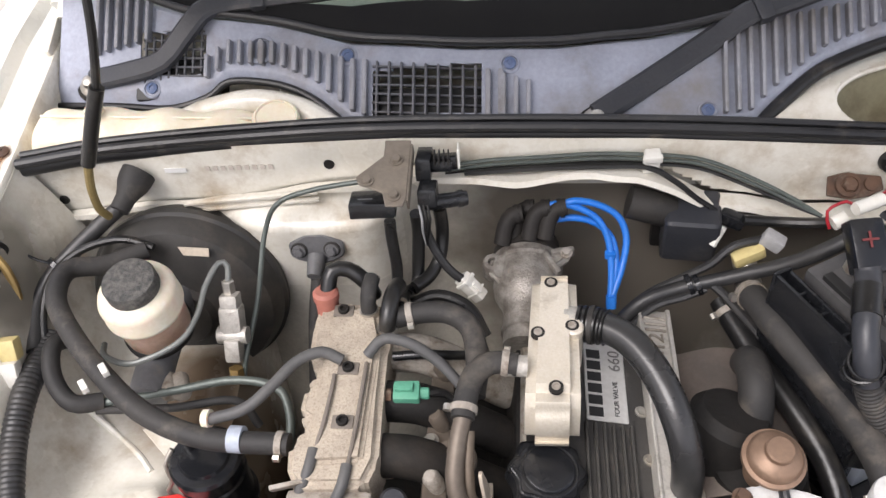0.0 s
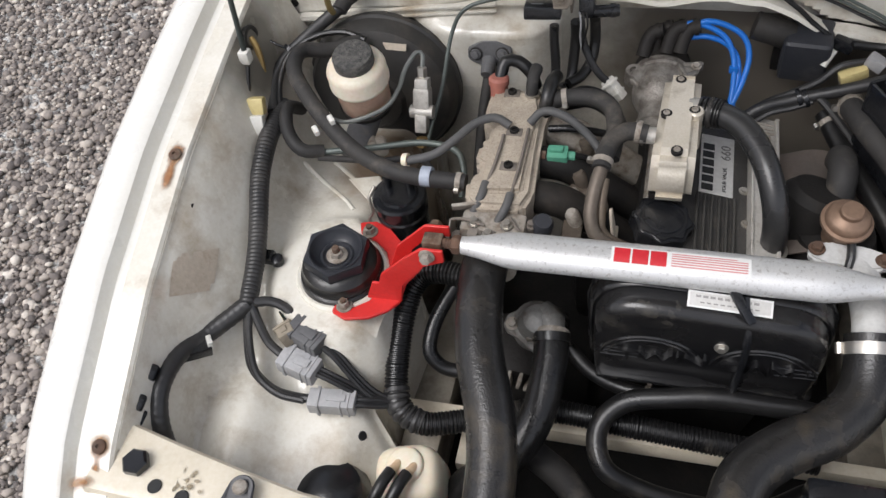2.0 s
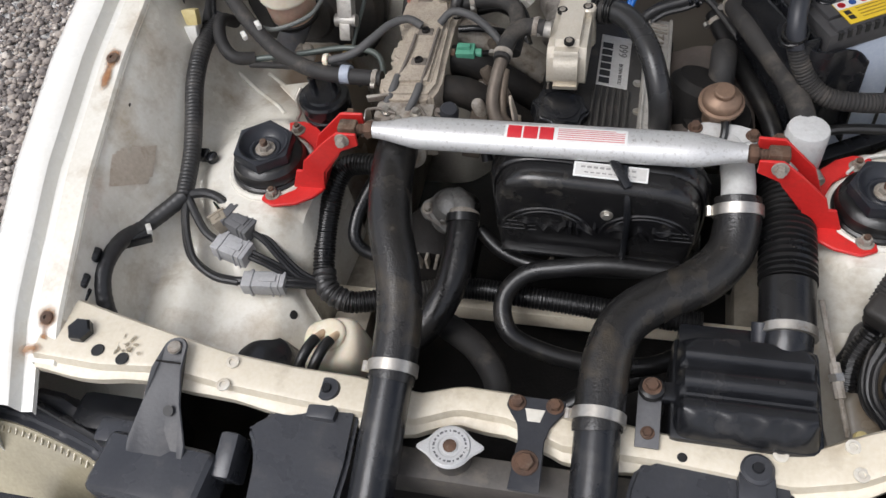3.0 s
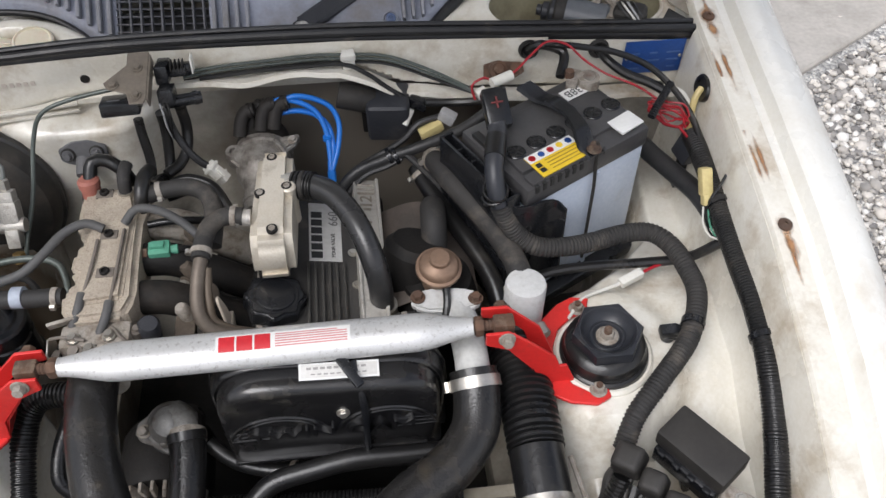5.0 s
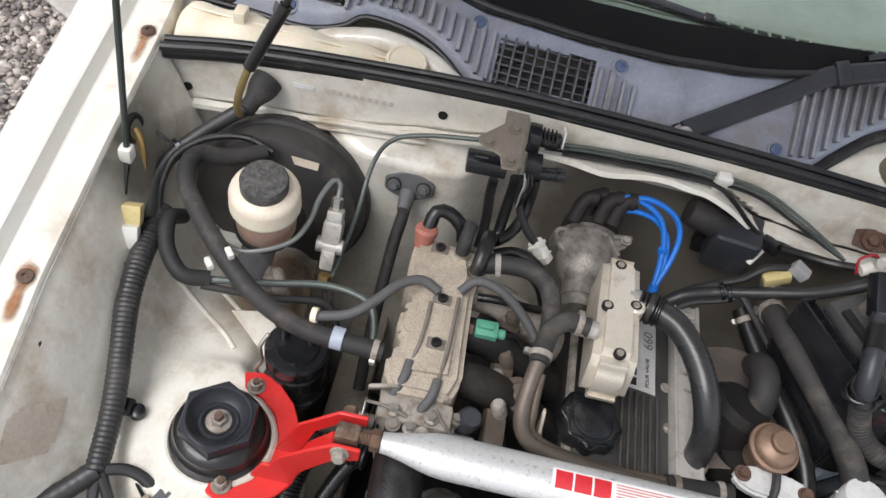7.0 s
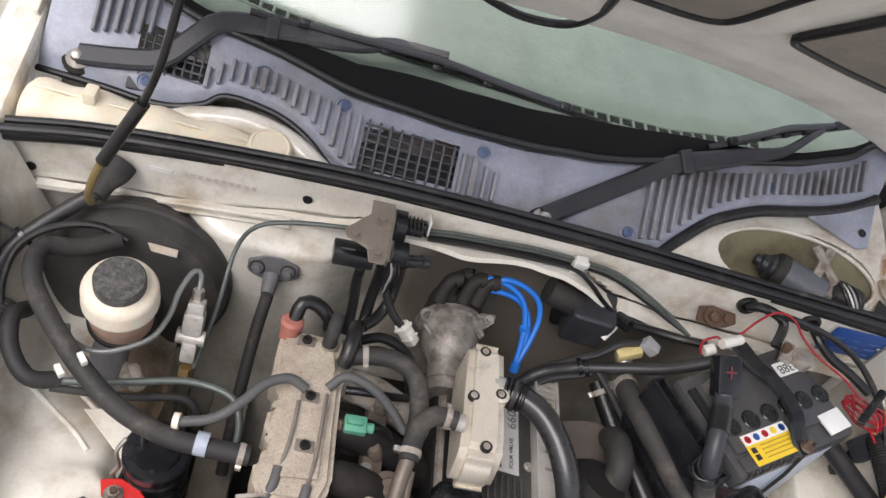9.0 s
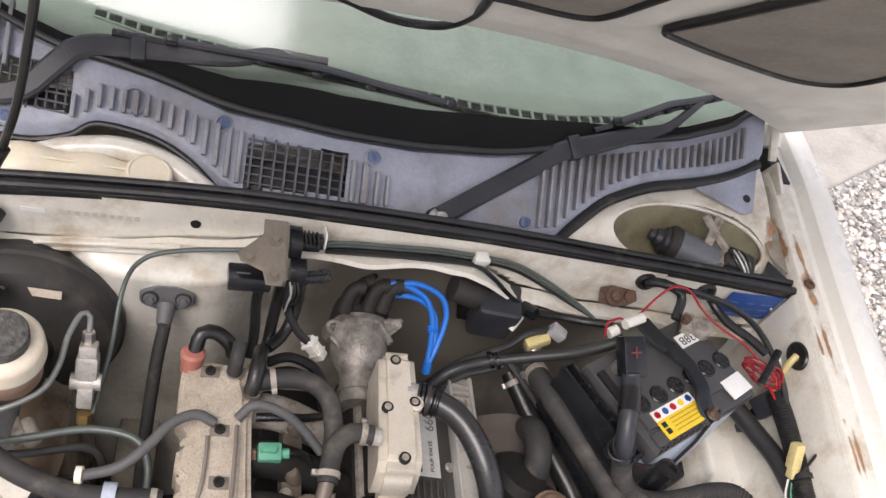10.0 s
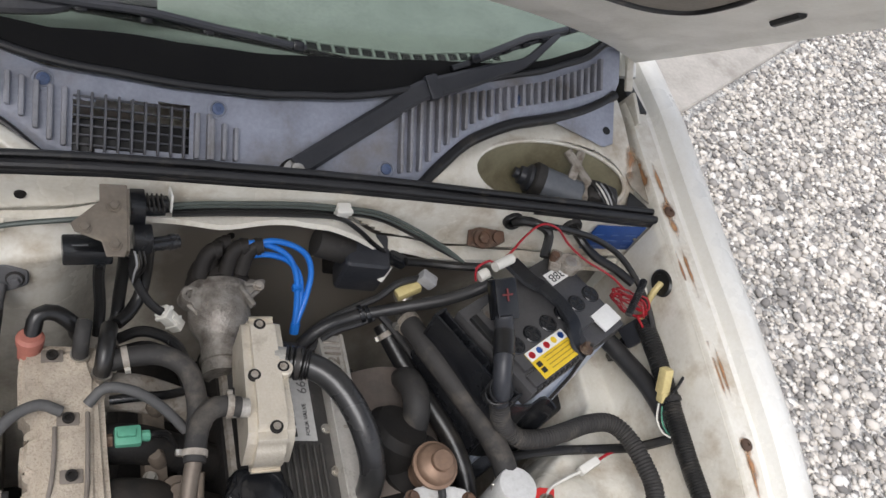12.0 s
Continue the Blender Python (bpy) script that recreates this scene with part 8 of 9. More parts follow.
plug("wiring_connector", (-0.405, -0.080, 0.786), (0.022, 0.02, 0.02), (10, -10, -50), mat("muddy_plug", (0.30, 0.26, 0.2), (0.2, 0.17, 0.13), rough=0.8, bump=0.4), "dusty brown connector plug beside the loom", 0)
plug("wiring_connector", (-0.386, -0.106, 0.764), (0.048, 0.028, 0.022), (0, 6, -14), GREYCONN, "light grey connector on the inner wing")
plug("wiring_connector", (-0.347, -0.128, 0.728), (0.056, 0.024, 0.020), (0, 2, 6), GREYCONN, "long light grey connector near the bottle")
for pts in ([(-0.360, -0.084, 0.776), (-0.345, -0.090, 0.765), (-0.326, -0.100, 0.742), (-0.305, -0.108, 0.722), (-0.283, -0.104, 0.708)], [(-0.362, -0.110, 0.760), (-0.345, -0.112, 0.752), (-0.322, -0.112, 0.732), (-0.300, -0.112, 0.715), (-0.280, -0.108, 0.706)], [(-0.320, -0.125, 0.727), (-0.308, -0.122, 0.724), (-0.292, -0.114, 0.712), (-0.277, -0.108, 0.704)]):
    for d in (-0.004, 0.0, 0.004):
        hose("cable", [(x + d * 0.3, y + d, z + abs(d) * 0.4) for x, y, z in pts[:-1]] + [pts[-1]], 0.0030, TAPE if d else RUBBER, "thin black taped cable between connector and loom", "cable", "connector cables", seg=8)
loom2 = thing("wiring_loom", (-0.29, -0.11, 0.66), "black corrugated wiring loom low across the bay", "wiring loom")
part("conduit", tube([(-0.215, 0.022, 0.795), (-0.245, 0.026, 0.792), (-0.268, 0.024, 0.785), (-0.282, 0.006, 0.768), (-0.288, -0.030, 0.742), (-0.286, -0.075, 0.716), (-0.276, -0.108, 0.703), (-0.248, -0.120, 0.692), (-0.212, -0.111, 0.688), (-0.17, -0.094, 0.685), (-0.105, -0.075, 0.682), (-0.017, -0.079, 0.682), (0.08, -0.083, 0.678), (0.19, -0.085, 0.672)], 0.0135, 16, ridge=0.0008, pitch=0.0046), RUBBER, loom2)
part("tape_wrap", tube([(-0.283, -0.090, 0.710), (-0.276, -0.108, 0.703), (-0.262, -0.117, 0.696), (-0.246, -0.120, 0.692)], 0.0146, 14, ridge=0.0009, pitch=0.009), TAPE, loom2)
hose("small_hose", [(-0.226, 0.030, 0.775), (-0.240, 0.010, 0.758), (-0.252, -0.015, 0.738), (-0.253, -0.040, 0.720), (-0.236, -0.050, 0.705), (-0.21, -0.05, 0.70)], 0.0088, RUBBER, "black hose bent beside the tower")

THERM = mat("dull_grey_casting", (0.22, 0.215, 0.205), (0.16, 0.155, 0.145), rough=0.5, metal=0.5, scale=60, bump=0.3, dirt=(0.09, 0.07, 0.05), dirt_amount=0.4, dirt_scale=60)
therm = thing("thermostat_housing", (-0.125, 0.0, 0.73), "dull alloy thermostat housing with bolts", "thermostat housing")
part("dome", lathe([(0.028, -0.03), (0.028, -0.006), (0.0235, -0.002), (0.0225, 0.010), (0.017, 0.019), (0.007, 0.023), (0, 0.023)], (-0.128, -0.004, 0.756), (0.15, -0.35, 1), 28), THERM, therm)
part("flange", local(slab([(-0.036, -0.004), (-0.030, -0.013), (-0.016, -0.018), (0.004, -0.031), (0.014, -0.029), (0.018, -0.012), (0.022, 0.008), (0.008, 0.022), (-0.016, 0.020), (-0.033, 0.008)], -0.010, -0.002, None, 0.0015), frame3((-0.131, -0.006, 0.753), (1, 0, -0.1), (0.15, -0.35, 1))), THERM, therm)
part("neck", tube([(-0.125, 0.004, 0.762), (-0.112, -0.006, 0.762), (-0.109, -0.022, 0.757)], 0.0178, 18), THERM, therm)
part("hose_bead", tube([(-0.1095, -0.018, 0.7585), (-0.1085, -0.027, 0.7545)], 0.0218, 22, straight=True), RUBBER, therm, "rolled end of the radiator hose")
for x, y, z in ((-0.156, -0.010, 0.757), (-0.120, -0.034, 0.744)):
    bolt(therm, (x, y, z), 0.0055, 0.009, (0, -0.4, 1), DUSTALLOY)
alt = thing("alternator", (-0.15, -0.02, 0.62), "dark finned alternator low beside the engine", "alternator")
part("body", lathe([(0.03, 0), (0.05, 0.008), (0.055, 0.02), (0.055, 0.08), (0.05, 0.09), (0, 0.09)], (-0.155, -0.05, 0.655), (0, 1, 0), 28), DARK, alt)
for k in range(10):
    a = radians(20 + 14 * k)
    part("fin", rbox((-0.155 + 0.047 * math.cos(a), -0.052, 0.655 + 0.047 * math.sin(a)), (0.004, 0.012, 0.02), 0.001, (0, 90 - math.degrees(a), 0)), DUSTALLOY, alt)

# green sensor and things between intake and valve cover
sensor = thing("temperature_sensor", (-0.13, 0.15, 0.86), "green sensor plug screwed into the intake", "sensor")
part("hex", lathe([(0.0085, 0), (0.0085, 0.008), (0.006, 0.008), (0.006, 0.012)], (-0.146, 0.147, 0.874), (1, 0.02, 0), 6), RUSTY, sensor)
part("plug", rbox((-0.1245, 0.1485, 0.8755), (0.024, 0.019, 0.018), 0.003, (8, 0, 2)), GREEN, sensor, "green plug body")
part("latch", rbox((-0.126, 0.1485, 0.886), (0.016, 0.008, 0.005), 0.001), GREEN, sensor)
part("nose", lathe([(0.0055, 0), (0.0055, 0.008), (0.004, 0.009), (0, 0.009)], (-0.113, 0.149, 0.876), (1, 0.05, 0), 10), GREEN, sensor)
part("wire", tube([(-0.106, 0.149, 0.876), (-0.09, 0.152, 0.872), (-0.078, 0.145, 0.85), (-0.07, 0.13, 0.82)], 0.0035, 8), RUBBER, sensor)
rail = thing("fuel_rail", (-0.095, 0.13, 0.82), "brown-stained fuel rail with a round regulator", "fuel rail")
BROWN = mat("brown_grease", (0.14, 0.11, 0.085), (0.09, 0.075, 0.06), rough=0.6, metal=0.3, bump=0.25, dirt=(0.24, 0.2, 0.15), dirt_amount=0.3, dirt_scale=40)
part("rail", rbox((-0.098, 0.115, 0.838), (0.022, 0.20, 0.018), 0.003, (0, 8, 0)), BROWN, rail)
part("regulator", lathe([(0.0, 0.012), (0.009, 0.012), (0.011, 0.008), (0.018, 0.006), (0.019, 0.002), (0.018, -0.004), (0.014, -0.012)], (-0.080, 0.098, 0.850), (0.1, -0.2, 1), 26), BROWN, rail, "round fuel regulator")
for y in (0.075, 0.135, 0.19):
    part("injector", lathe([(0.008, 0), (0.008, 0.016), (0.0055, 0.02), (0, 0.02)], (-0.094, y, 0.846), (-0.3, 0, 1), 14), BROWN if y > 0.1 else DUSTALLOY, rail)
for y in (0.092, 0.118):
    bolt(rail, (-0.103, y, 0.848), 0.005, 0.006, (0, 0, 1), STEEL)
hose("small_hose", [(-0.104, 0.085, 0.84), (-0.095, 0.065, 0.838), (-0.088, 0.045, 0.83), (-0.082, 0.03, 0.81)], 0.007, RUBBER, "short black fuel hose")
hose("small_hose", [(-0.14, 0.185, 0.882), (-0.115, 0.186, 0.884), (-0.09, 0.190, 0.878), (-0.07, 0.20, 0.865)], 0.0045, RUBBER, "thin black hose with white print")
eye = thing("lifting_eye", (-0.052, 0.072, 0.82), "pale steel engine lifting eye", "lifting eye")
part("plate", slab([(-0.012, 0.0), (0.010, 0.0), (0.007, 0.030), (0.001, 0.054), (-0.004, 0.056), (-0.007, 0.050), (-0.010, 0.024)], -0.0015, 0.0015, frame3((-0.0505, 0.070, 0.828), (0, 1, 0), (1, 0, 0.1)), 0.0006), GREYTAPE, eye)
part("foot", rbox((-0.050, 0.074, 0.822), (0.005, 0.022, 0.03), 0.0015), GREYTAPE, eye)

# solenoid group on the firewall
sol = thing("vacuum_solenoid", (-0.15, 0.33, 0.93), "black vacuum solenoids on a drab steel bracket with hoses", "solenoid")
DRAB = mat("drab_steel", (0.22, 0.19, 0.155), (0.16, 0.135, 0.11), rough=0.6, metal=0.4, bump=0.15, dirt=(0.3, 0.26, 0.2), dirt_amount=0.3, dirt_scale=40)
SOLZ = lambda y: 0.9895 + 0.23 * (y - 0.332)
bm = slab([(-0.153, 0.356), (-0.128, 0.356), (-0.128, 0.290), (-0.131, 0.282), (-0.147, 0.282), (-0.151, 0.297), (-0.174, 0.306), (-0.178, 0.314), (-0.153, 0.338)][::-1], 0, 0.0025, None, 0.0008)
for v in bm.verts:
    v.co.z += SOLZ(v.co.y)
part("bracket", bm, DRAB, sol, "drab flat bracket")
part("bracket_flange", rbox((-0.1275, 0.322, SOLZ(0.322) - 0.006), (0.0025, 0.066, 0.014), 0.0008, (13, 0, 0)), DRAB, sol)
for x, y in ((-0.1403, 0.332), (-0.1395, 0.2925), (-0.166, 0.309)):
    bolt(sol, (x, y, SOLZ(y) + 0.0025), 0.0045, 0.005, (0, -0.22, 1), DRAB)
part("box", rbox((-0.1625, 0.302, 0.9635), (0.044, 0.029, 0.016), 0.0025, (-14, 0, 3)), PLASTIC, sol)
part("box_label", rbox((-0.169, 0.2975, 0.9712), (0.026, 0.010, 0.001), 0, (-14, 0, 3)), PAPER, sol, "pale worn label")
for k in range(2):
    part("label_bar", rbox((-0.169, 0.2955 + 0.004 * k, 0.9718 + 0.001 * k), (0.020 - 0.006 * k, 0.0012, 0.0006), 0, (-14, 0, 3)), GREYCAST, sol)
part("side_block", merge(rbox((-0.117, 0.350, 0.972), (0.015, 0.034, 0.022), 0.002, (-15, 0, 0)), rbox((-0.112, 0.318, 0.962), (0.018, 0.026, 0.018), 0.002, (-15, 0, 0))), PLASTIC, sol)
for k in range(4):
    part("contact_rib", rbox((-0.107 + 0.0045 * k, 0.352, 0.978), (0.0016, 0.020, 0.008), 0.0004, (-12, 0, 4), seg=1), DUSTBLACK, sol)
part("plug", merge(rbox((-0.098, 0.358, 0.968), (0.024, 0.013, 0.014), 0.002, (-15, 0, 4)), rbox((-0.100, 0.346, 0.972), (0.020, 0.006, 0.010), 0.0015, (-15, 0, 4))), PLASTIC, sol)
part("plug_frame", rbox((-0.0845, 0.362, 0.972), (0.0022, 0.020, 0.020), 0.0008, (-15, 0, 4)), WHITEPL, sol, "pale edge of the plug")
part("valve", tube([(-0.118, 0.316, 0.951), (-0.097, 0.322, 0.949), (-0.076, 0.328, 0.947)], 0.0075, 14, straight=True), PLASTIC, sol)
part("valve_collar", tube([(-0.085, 0.3255, 0.948), (-0.080, 0.327, 0.9475)], 0.0086, 14, straight=True), PLASTIC, sol)
for k in range(3):
    part("wire", tube([(-0.120 + 0.004 * k, 0.304, 0.960), (-0.117 + 0.004 * k, 0.296, 0.950), (-0.118 + 0.003 * k, 0.298, 0.930), (-0.117, 0.305, 0.905)], 0.0012, 6), (GREYCONN, RUBBER, RUBBER)[k], sol)
hose("vacuum_hose", [(-0.150, 0.304, 0.940), (-0.150, 0.300, 0.920), (-0.147, 0.288, 0.888), (-0.148, 0.268, 0.865)], 0.0058, RUBBER, "black vacuum hose below the solenoid", seg=10)
hose("vacuum_hose", [(-0.126, 0.318, 0.936), (-0.126, 0.318, 0.912), (-0.128, 0.306, 0.880), (-0.130, 0.290, 0.862), (-0.138, 0.272, 0.870), (-0.139, 0.252, 0.884), (-0.138, 0.232, 0.892)], 0.0066, RUBBER, "thick black hose hanging from the solenoid", clamps=(0.95,), seg=12)
hose("vacuum_hose", [(-0.104, 0.328, 0.934), (-0.103, 0.326, 0.905), (-0.106, 0.312, 0.882), (-0.116, 0.294, 0.872), (-0.13, 0.278, 0.872)], 0.0068, RUBBER, "thick black hose hanging from the valve", seg=12)
hose("cable", [(-0.120, 0.318, 0.940), (-0.116, 0.314, 0.908), (-0.103, 0.304, 0.882), (-0.090, 0.298, 0.868), (-0.083, 0.298, 0.862)], 0.0048, TAPE, "black taped cable to the white plug", "cable", seg=10)
plug("wiring_connector", (-0.075, 0.296, 0.852), (0.032, 0.014, 0.014), (0, 42, -25), WHITEPL, "white connector hanging by the distributor", 1)
hose("small_hose", [(-0.132, 0.262, 0.866), (-0.105, 0.268, 0.872), (-0.075, 0.258, 0.865), (-0.058, 0.238, 0.845)], 0.0058, RUBBER, "black hose behind the breather hose", seg=10)
hose("small_hose", [(-0.130, 0.252, 0.858), (-0.100, 0.256, 0.862), (-0.072, 0.244, 0.852), (-0.058, 0.222, 0.83)], 0.0058, RUBBER, "black hose below the breather hose", seg=10)
hose("small_hose", [(-0.208, 0.243, 0.902), (-0.203, 0.258, 0.918), (-0.188, 0.262, 0.916), (-0.172, 0.256, 0.905), (-0.168, 0.262, 0.880)], 0.0078, RUBBER, "black hose on the orange intake port", seg=12)

# harness at the middle of the firewall
mid = thing("engine_harness", (0.2, 0.3, 0.85), "black engine wiring harness across to the battery", "wiring loom")
part("trunk", tube([(0.055, 0.262, 0.780), (0.075, 0.280, 0.812), (0.100, 0.292, 0.836), (0.135, 0.300, 0.846), (0.168, 0.300, 0.858), (0.200, 0.298, 0.872), (0.235, 0.292, 0.893), (0.265, 0.288, 0.920), (0.285, 0.29, 0.935)], 0.0075, 12), TAPE, mid)
part("strand", tube([(0.06, 0.275, 0.780), (0.080, 0.290, 0.815), (0.105, 0.300, 0.838), (0.140, 0.312, 0.850), (0.165, 0.315, 0.866), (0.185, 0.322, 0.884), (0.215, 0.328, 0.888)], 0.0045, 8), TAPE, mid)
part("strand", tube([(0.065, 0.255, 0.780), (0.085, 0.274, 0.812), (0.110, 0.286, 0.834), (0.140, 0.292, 0.842), (0.160, 0.296, 0.850)], 0.004, 8), TAPE, mid)
part("strand", tube([(0.165, 0.298, 0.856), (0.180, 0.284, 0.848), (0.205, 0.262, 0.828), (0.235, 0.225, 0.805)], 0.0048, 8), TAPE, mid)
for x in (0.142, 0.150):
    part("wrap", lathe([(0.010, 0), (0.0115, 0), (0.0115, 0.005), (0.010, 0.005)], (x, 0.301, 0.849), (1, 0.2, 0.35), 14), PLASTIC, mid)
part("yellow_plug", rbox((0.200, 0.318, 0.876), (0.032, 0.014, 0.014), 0.003, (0, -18, 15)), YELLOWCLIP, mid, "yellowed plug on the harness")
part("grey_plug", rbox((0.222, 0.324, 0.890), (0.022, 0.015, 0.015), 0.003, (0, 20, -25)), GREYCONN, mid)
part("white_sleeve", tube([(0.168, 0.334, 0.873), (0.178, 0.344, 0.890)], 0.004, 8, straight=True), WHITEPL, mid)
hose("black_cable", [(0.196, 0.345, 0.898), (0.23, 0.345, 0.895), (0.26, 0.338, 0.90), (0.285, 0.325, 0.915)], 0.0055, RUBBER, "thin black cable near the harness", "cable", seg=10)
fit_ = thing("heater_pipe_fitting", (0.2, 0.3, 0.85), "steel hexagon fitting at the heater hose end", "pipe fitting")
part("hex", lathe([(0.013, 0), (0.013, 0.012), (0.0105, 0.013), (0.0105, 0.026), (0.012, 0.026), (0.012, 0.034), (0, 0.034)], (0.203, 0.296, 0.846), (-0.12, 0.75, 0.5), 12), STEEL, fit_)

# right side: grommets, plate, red wires, harness, fuse box
for x, z, r, m in ((0.333, 0.946, 0.0135, RUBBER), (0.425, 0.940, 0.0135, OLDRUBBER)):
    g = thing("firewall_grommet", (x, 0.375, z), "round rubber grommet in the firewall", "grommet", "firewall grommets")
    part("ring", lathe([(r * 0.6, 0.001), (r * 0.62, 0.005), (r * 0.85, 0.006), (r, 0.003), (r, -0.002)], (x, 0.3775, z), (0, -1, 0.08), 26), m, g)
    part("centre", lathe([(r * 0.62, 0.0015), (r * 0.25, 0.0015), (0.002, 0.004), (0, 0.004)], (x, 0.3775, z), (0, -1, 0.08), 20), INKSHADE, g)
rb = thing("rusty_bracket", (0.296, 0.37, 0.91), "rusty brown bolted bracket on the firewall", "bracket")
part("plate", local(merge(slab([(-0.028, -0.010), (-0.006, -0.014), (0.012, -0.011), (0.026, -0.004), (0.024, 0.009), (0.006, 0.011), (-0.010, 0.013), (-0.026, 0.009)], 0, 0.003, None, 0.001), lathe([(0.0125, 0), (0.0120, 0.005), (0.0085, 0.0065), (0.008, 0.004), (0, 0.004)], (-0.008, 0, 0.002), (0, 0, 1), 24), lathe([(0.007, 0), (0.0068, 0.004), (0, 0.005)], (0.014, 0.001, 0.002), (0, 0, 1), 18)), frame3((0.300, 0.364, 0.925), (1, 0, 0), (0, -0.6, 0.8))), RUSTY, rb)
bolt(rb, (0.292, 0.360, 0.929), 0.007, 0.007, (0, -0.6, 0.8), RUSTY)
vp = thing("vehicle_plate", (0.5, 0.376, 0.9), "blue vehicle identification plate with rows of small print", "plate")
part("plate", rbox((0.500, 0.3745, 0.922), (0.080, 0.0015, 0.052), 0.0005, (3, 0, 0)), BLUEPLATE, vp)
for k in range(4):
    for j in range(3):
        part("print_bar", rbox((0.474 + 0.026 * j, 0.3732, 0.940 - 0.0115 * k), (0.018 - 0.004 * ((k + j) % 3), 0.0006, 0.0022), 0, (3, 0, 0)), mat("pale_blue_print", (0.08, 0.15, 0.36), rough=0.5) if k + j == 0 else bpy.data.materials["pale_blue_print"], vp)
for x in (0.464, 0.536):
    part("rivet", lathe([(0.0025, 0), (0.002, 0.0012), (0, 0.0012)], (x, 0.3735, 0.922), (0, -1, 0), 10), STEEL, vp)
rw = thing("red_wire", (0.35, 0.34, 0.93), "thin red wire looped over the battery with a white fuse holder", "wire")
part("wire", tube([(0.250, 0.280, 0.950), (0.246, 0.286, 0.966), (0.262, 0.292, 0.972), (0.275, 0.297, 0.962), (0.300, 0.312, 0.960), (0.325, 0.333, 0.968), (0.347, 0.344, 0.979), (0.372, 0.343, 0.974), (0.395, 0.334, 0.955), (0.420, 0.318, 0.944), (0.455, 0.300, 0.936), (0.485, 0.290, 0.918)], 0.0015, 8), REDWIRE, rw)
part("fuse_holder", tube([(0.270, 0.288, 0.966), (0.296, 0.300, 0.967)], 0.0062, 12, straight=True), WHITEPL, rw, "white plastic fuse holder")
part("holder_cap", tube([(0.252, 0.281, 0.955), (0.263, 0.285, 0.959)], 0.0066, 12, straight=True), WHITEPL, rw)
rng = random.Random(4)
for k in range(5):
    ring = []
    for j in range(13):
        a = 2 * math.pi * j / 12
        ring.append((0.496 + 0.019 * math.cos(a) + rng.uniform(-0.004, 0.004), 0.278 - 0.016 * math.cos(a) + rng.uniform(-0.004, 0.004), 0.900 + 0.012 * math.sin(a) + 0.003 * k + rng.uniform(-0.003, 0.003)))
    part("wire_coil", tube(ring, 0.0013, 6), REDWIRE, rw)
part("tail", tube([(0.505, 0.262, 0.898), (0.518, 0.250, 0.885), (0.522, 0.240, 0.868)], 0.0017, 6), REDWIRE, rw)
hose("battery_earth_cable", [BM @ Vector((0.056, 0.060, 0.212)), (0.372, 0.352, 0.955), (0.345, 0.362, 0.962), (0.332, 0.372, 0.948)], 0.0062, RUBBER, "black earth cable from the battery", "battery cable", seg=10)
hose("black_cable", [(0.335, 0.370, 0.955), (0.362, 0.352, 0.968), (0.400, 0.350, 0.962), (0.440, 0.345, 0.954), (0.480, 0.330, 0.940), (0.510, 0.300, 0.920), (0.526, 0.265, 0.900), (0.528, 0.235, 0.885)], 0.0042, RUBBER, "black cable sweeping round behind the battery", "cable", seg=10)
hose("black_cable", [(0.425, 0.372, 0.942), (0.430, 0.352, 0.940), (0.450, 0.335, 0.930), (0.478, 0.318, 0.925), (0.50, 0.30, 0.92)], 0.006, RUBBER, "black cable from the firewall grommet", "cable", seg=10)
tie = thing("cable_tie", (0.46, 0.29, 0.93), "black spring clip on the battery cables", "cable tie")
part("clip", tube([(0.457, 0.240, 0.936), (0.468, 0.254, 0.943), (0.480, 0.268, 0.948), (0.490, 0.281, 0.951)], 0.0042, 10, ridge=0.0008, pitch=0.003), PLASTIC, tie)
wt = thing("white_taped_joint", (0.51, 0.3, 0.9), "white taped wire joint by the red wires", "wire joint")
part("tape", tube([(0.498, 0.312, 0.920), (0.518, 0.302, 0.916), (0.528, 0.285, 0.900), (0.530, 0.27, 0.888)], 0.0048, 10), WHITEPL, wt)
rl = thing("relay", (0.5, 0.25, 0.85), "dark relay box behind the battery", "relay")
part("box", rbox((0.530, 0.262, 0.862), (0.030, 0.030, 0.040), 0.004, (10, 10, 20)), GREYPLASTIC, rl)
part("stem", rbox((0.522, 0.260, 0.825), (0.012, 0.012, 0.06), 0.002), PLASTIC, rl)
hose("bundle_behind_battery", [(0.468, 0.318, 0.842), (0.488, 0.280, 0.836), (0.508, 0.235, 0.838), (0.520, 0.190, 0.846), (0.524, 0.14, 0.852)], 0.0125, TAPE, "black taped wire bundle behind the battery", "wiring loom", seg=12)

rloom = thing("wiring_loom", (0.52, 0, 0.82), "black corrugated wiring loom beside the fender edge", "wiring loom")
part("conduit", tube([(0.526, 0.262, 0.882), (0.526, 0.225, 0.880), (0.527, 0.180, 0.873), (0.526, 0.130, 0.864), (0.525, 0.070, 0.856), (0.524, 0.010, 0.850), (0.520, -0.050, 0.836), (0.512, -0.110, 0.812), (0.500, -0.165, 0.79), (0.488, -0.215, 0.77)], 0.0125, 16, ridge=0.0005, pitch=0.0036), RUBBER, rloom)
for q, d in (((0.5268, 0.155, 0.869), (0, -1, -0.1)), ((0.5225, -0.02, 0.844), (0, -1, -0.2))):
    part("tie", lathe([(0.0136, 0), (0.0152, 0), (0.0152, 0.007), (0.0136, 0.007)], q, d, 18), PLASTIC, rloom, "black cable tie")
part("tie_tail", tube([(0.515, 0.152, 0.880), (0.525, 0.160, 0.890), (0.535, 0.170, 0.898)], 0.002, 6), PLASTIC, rloom)
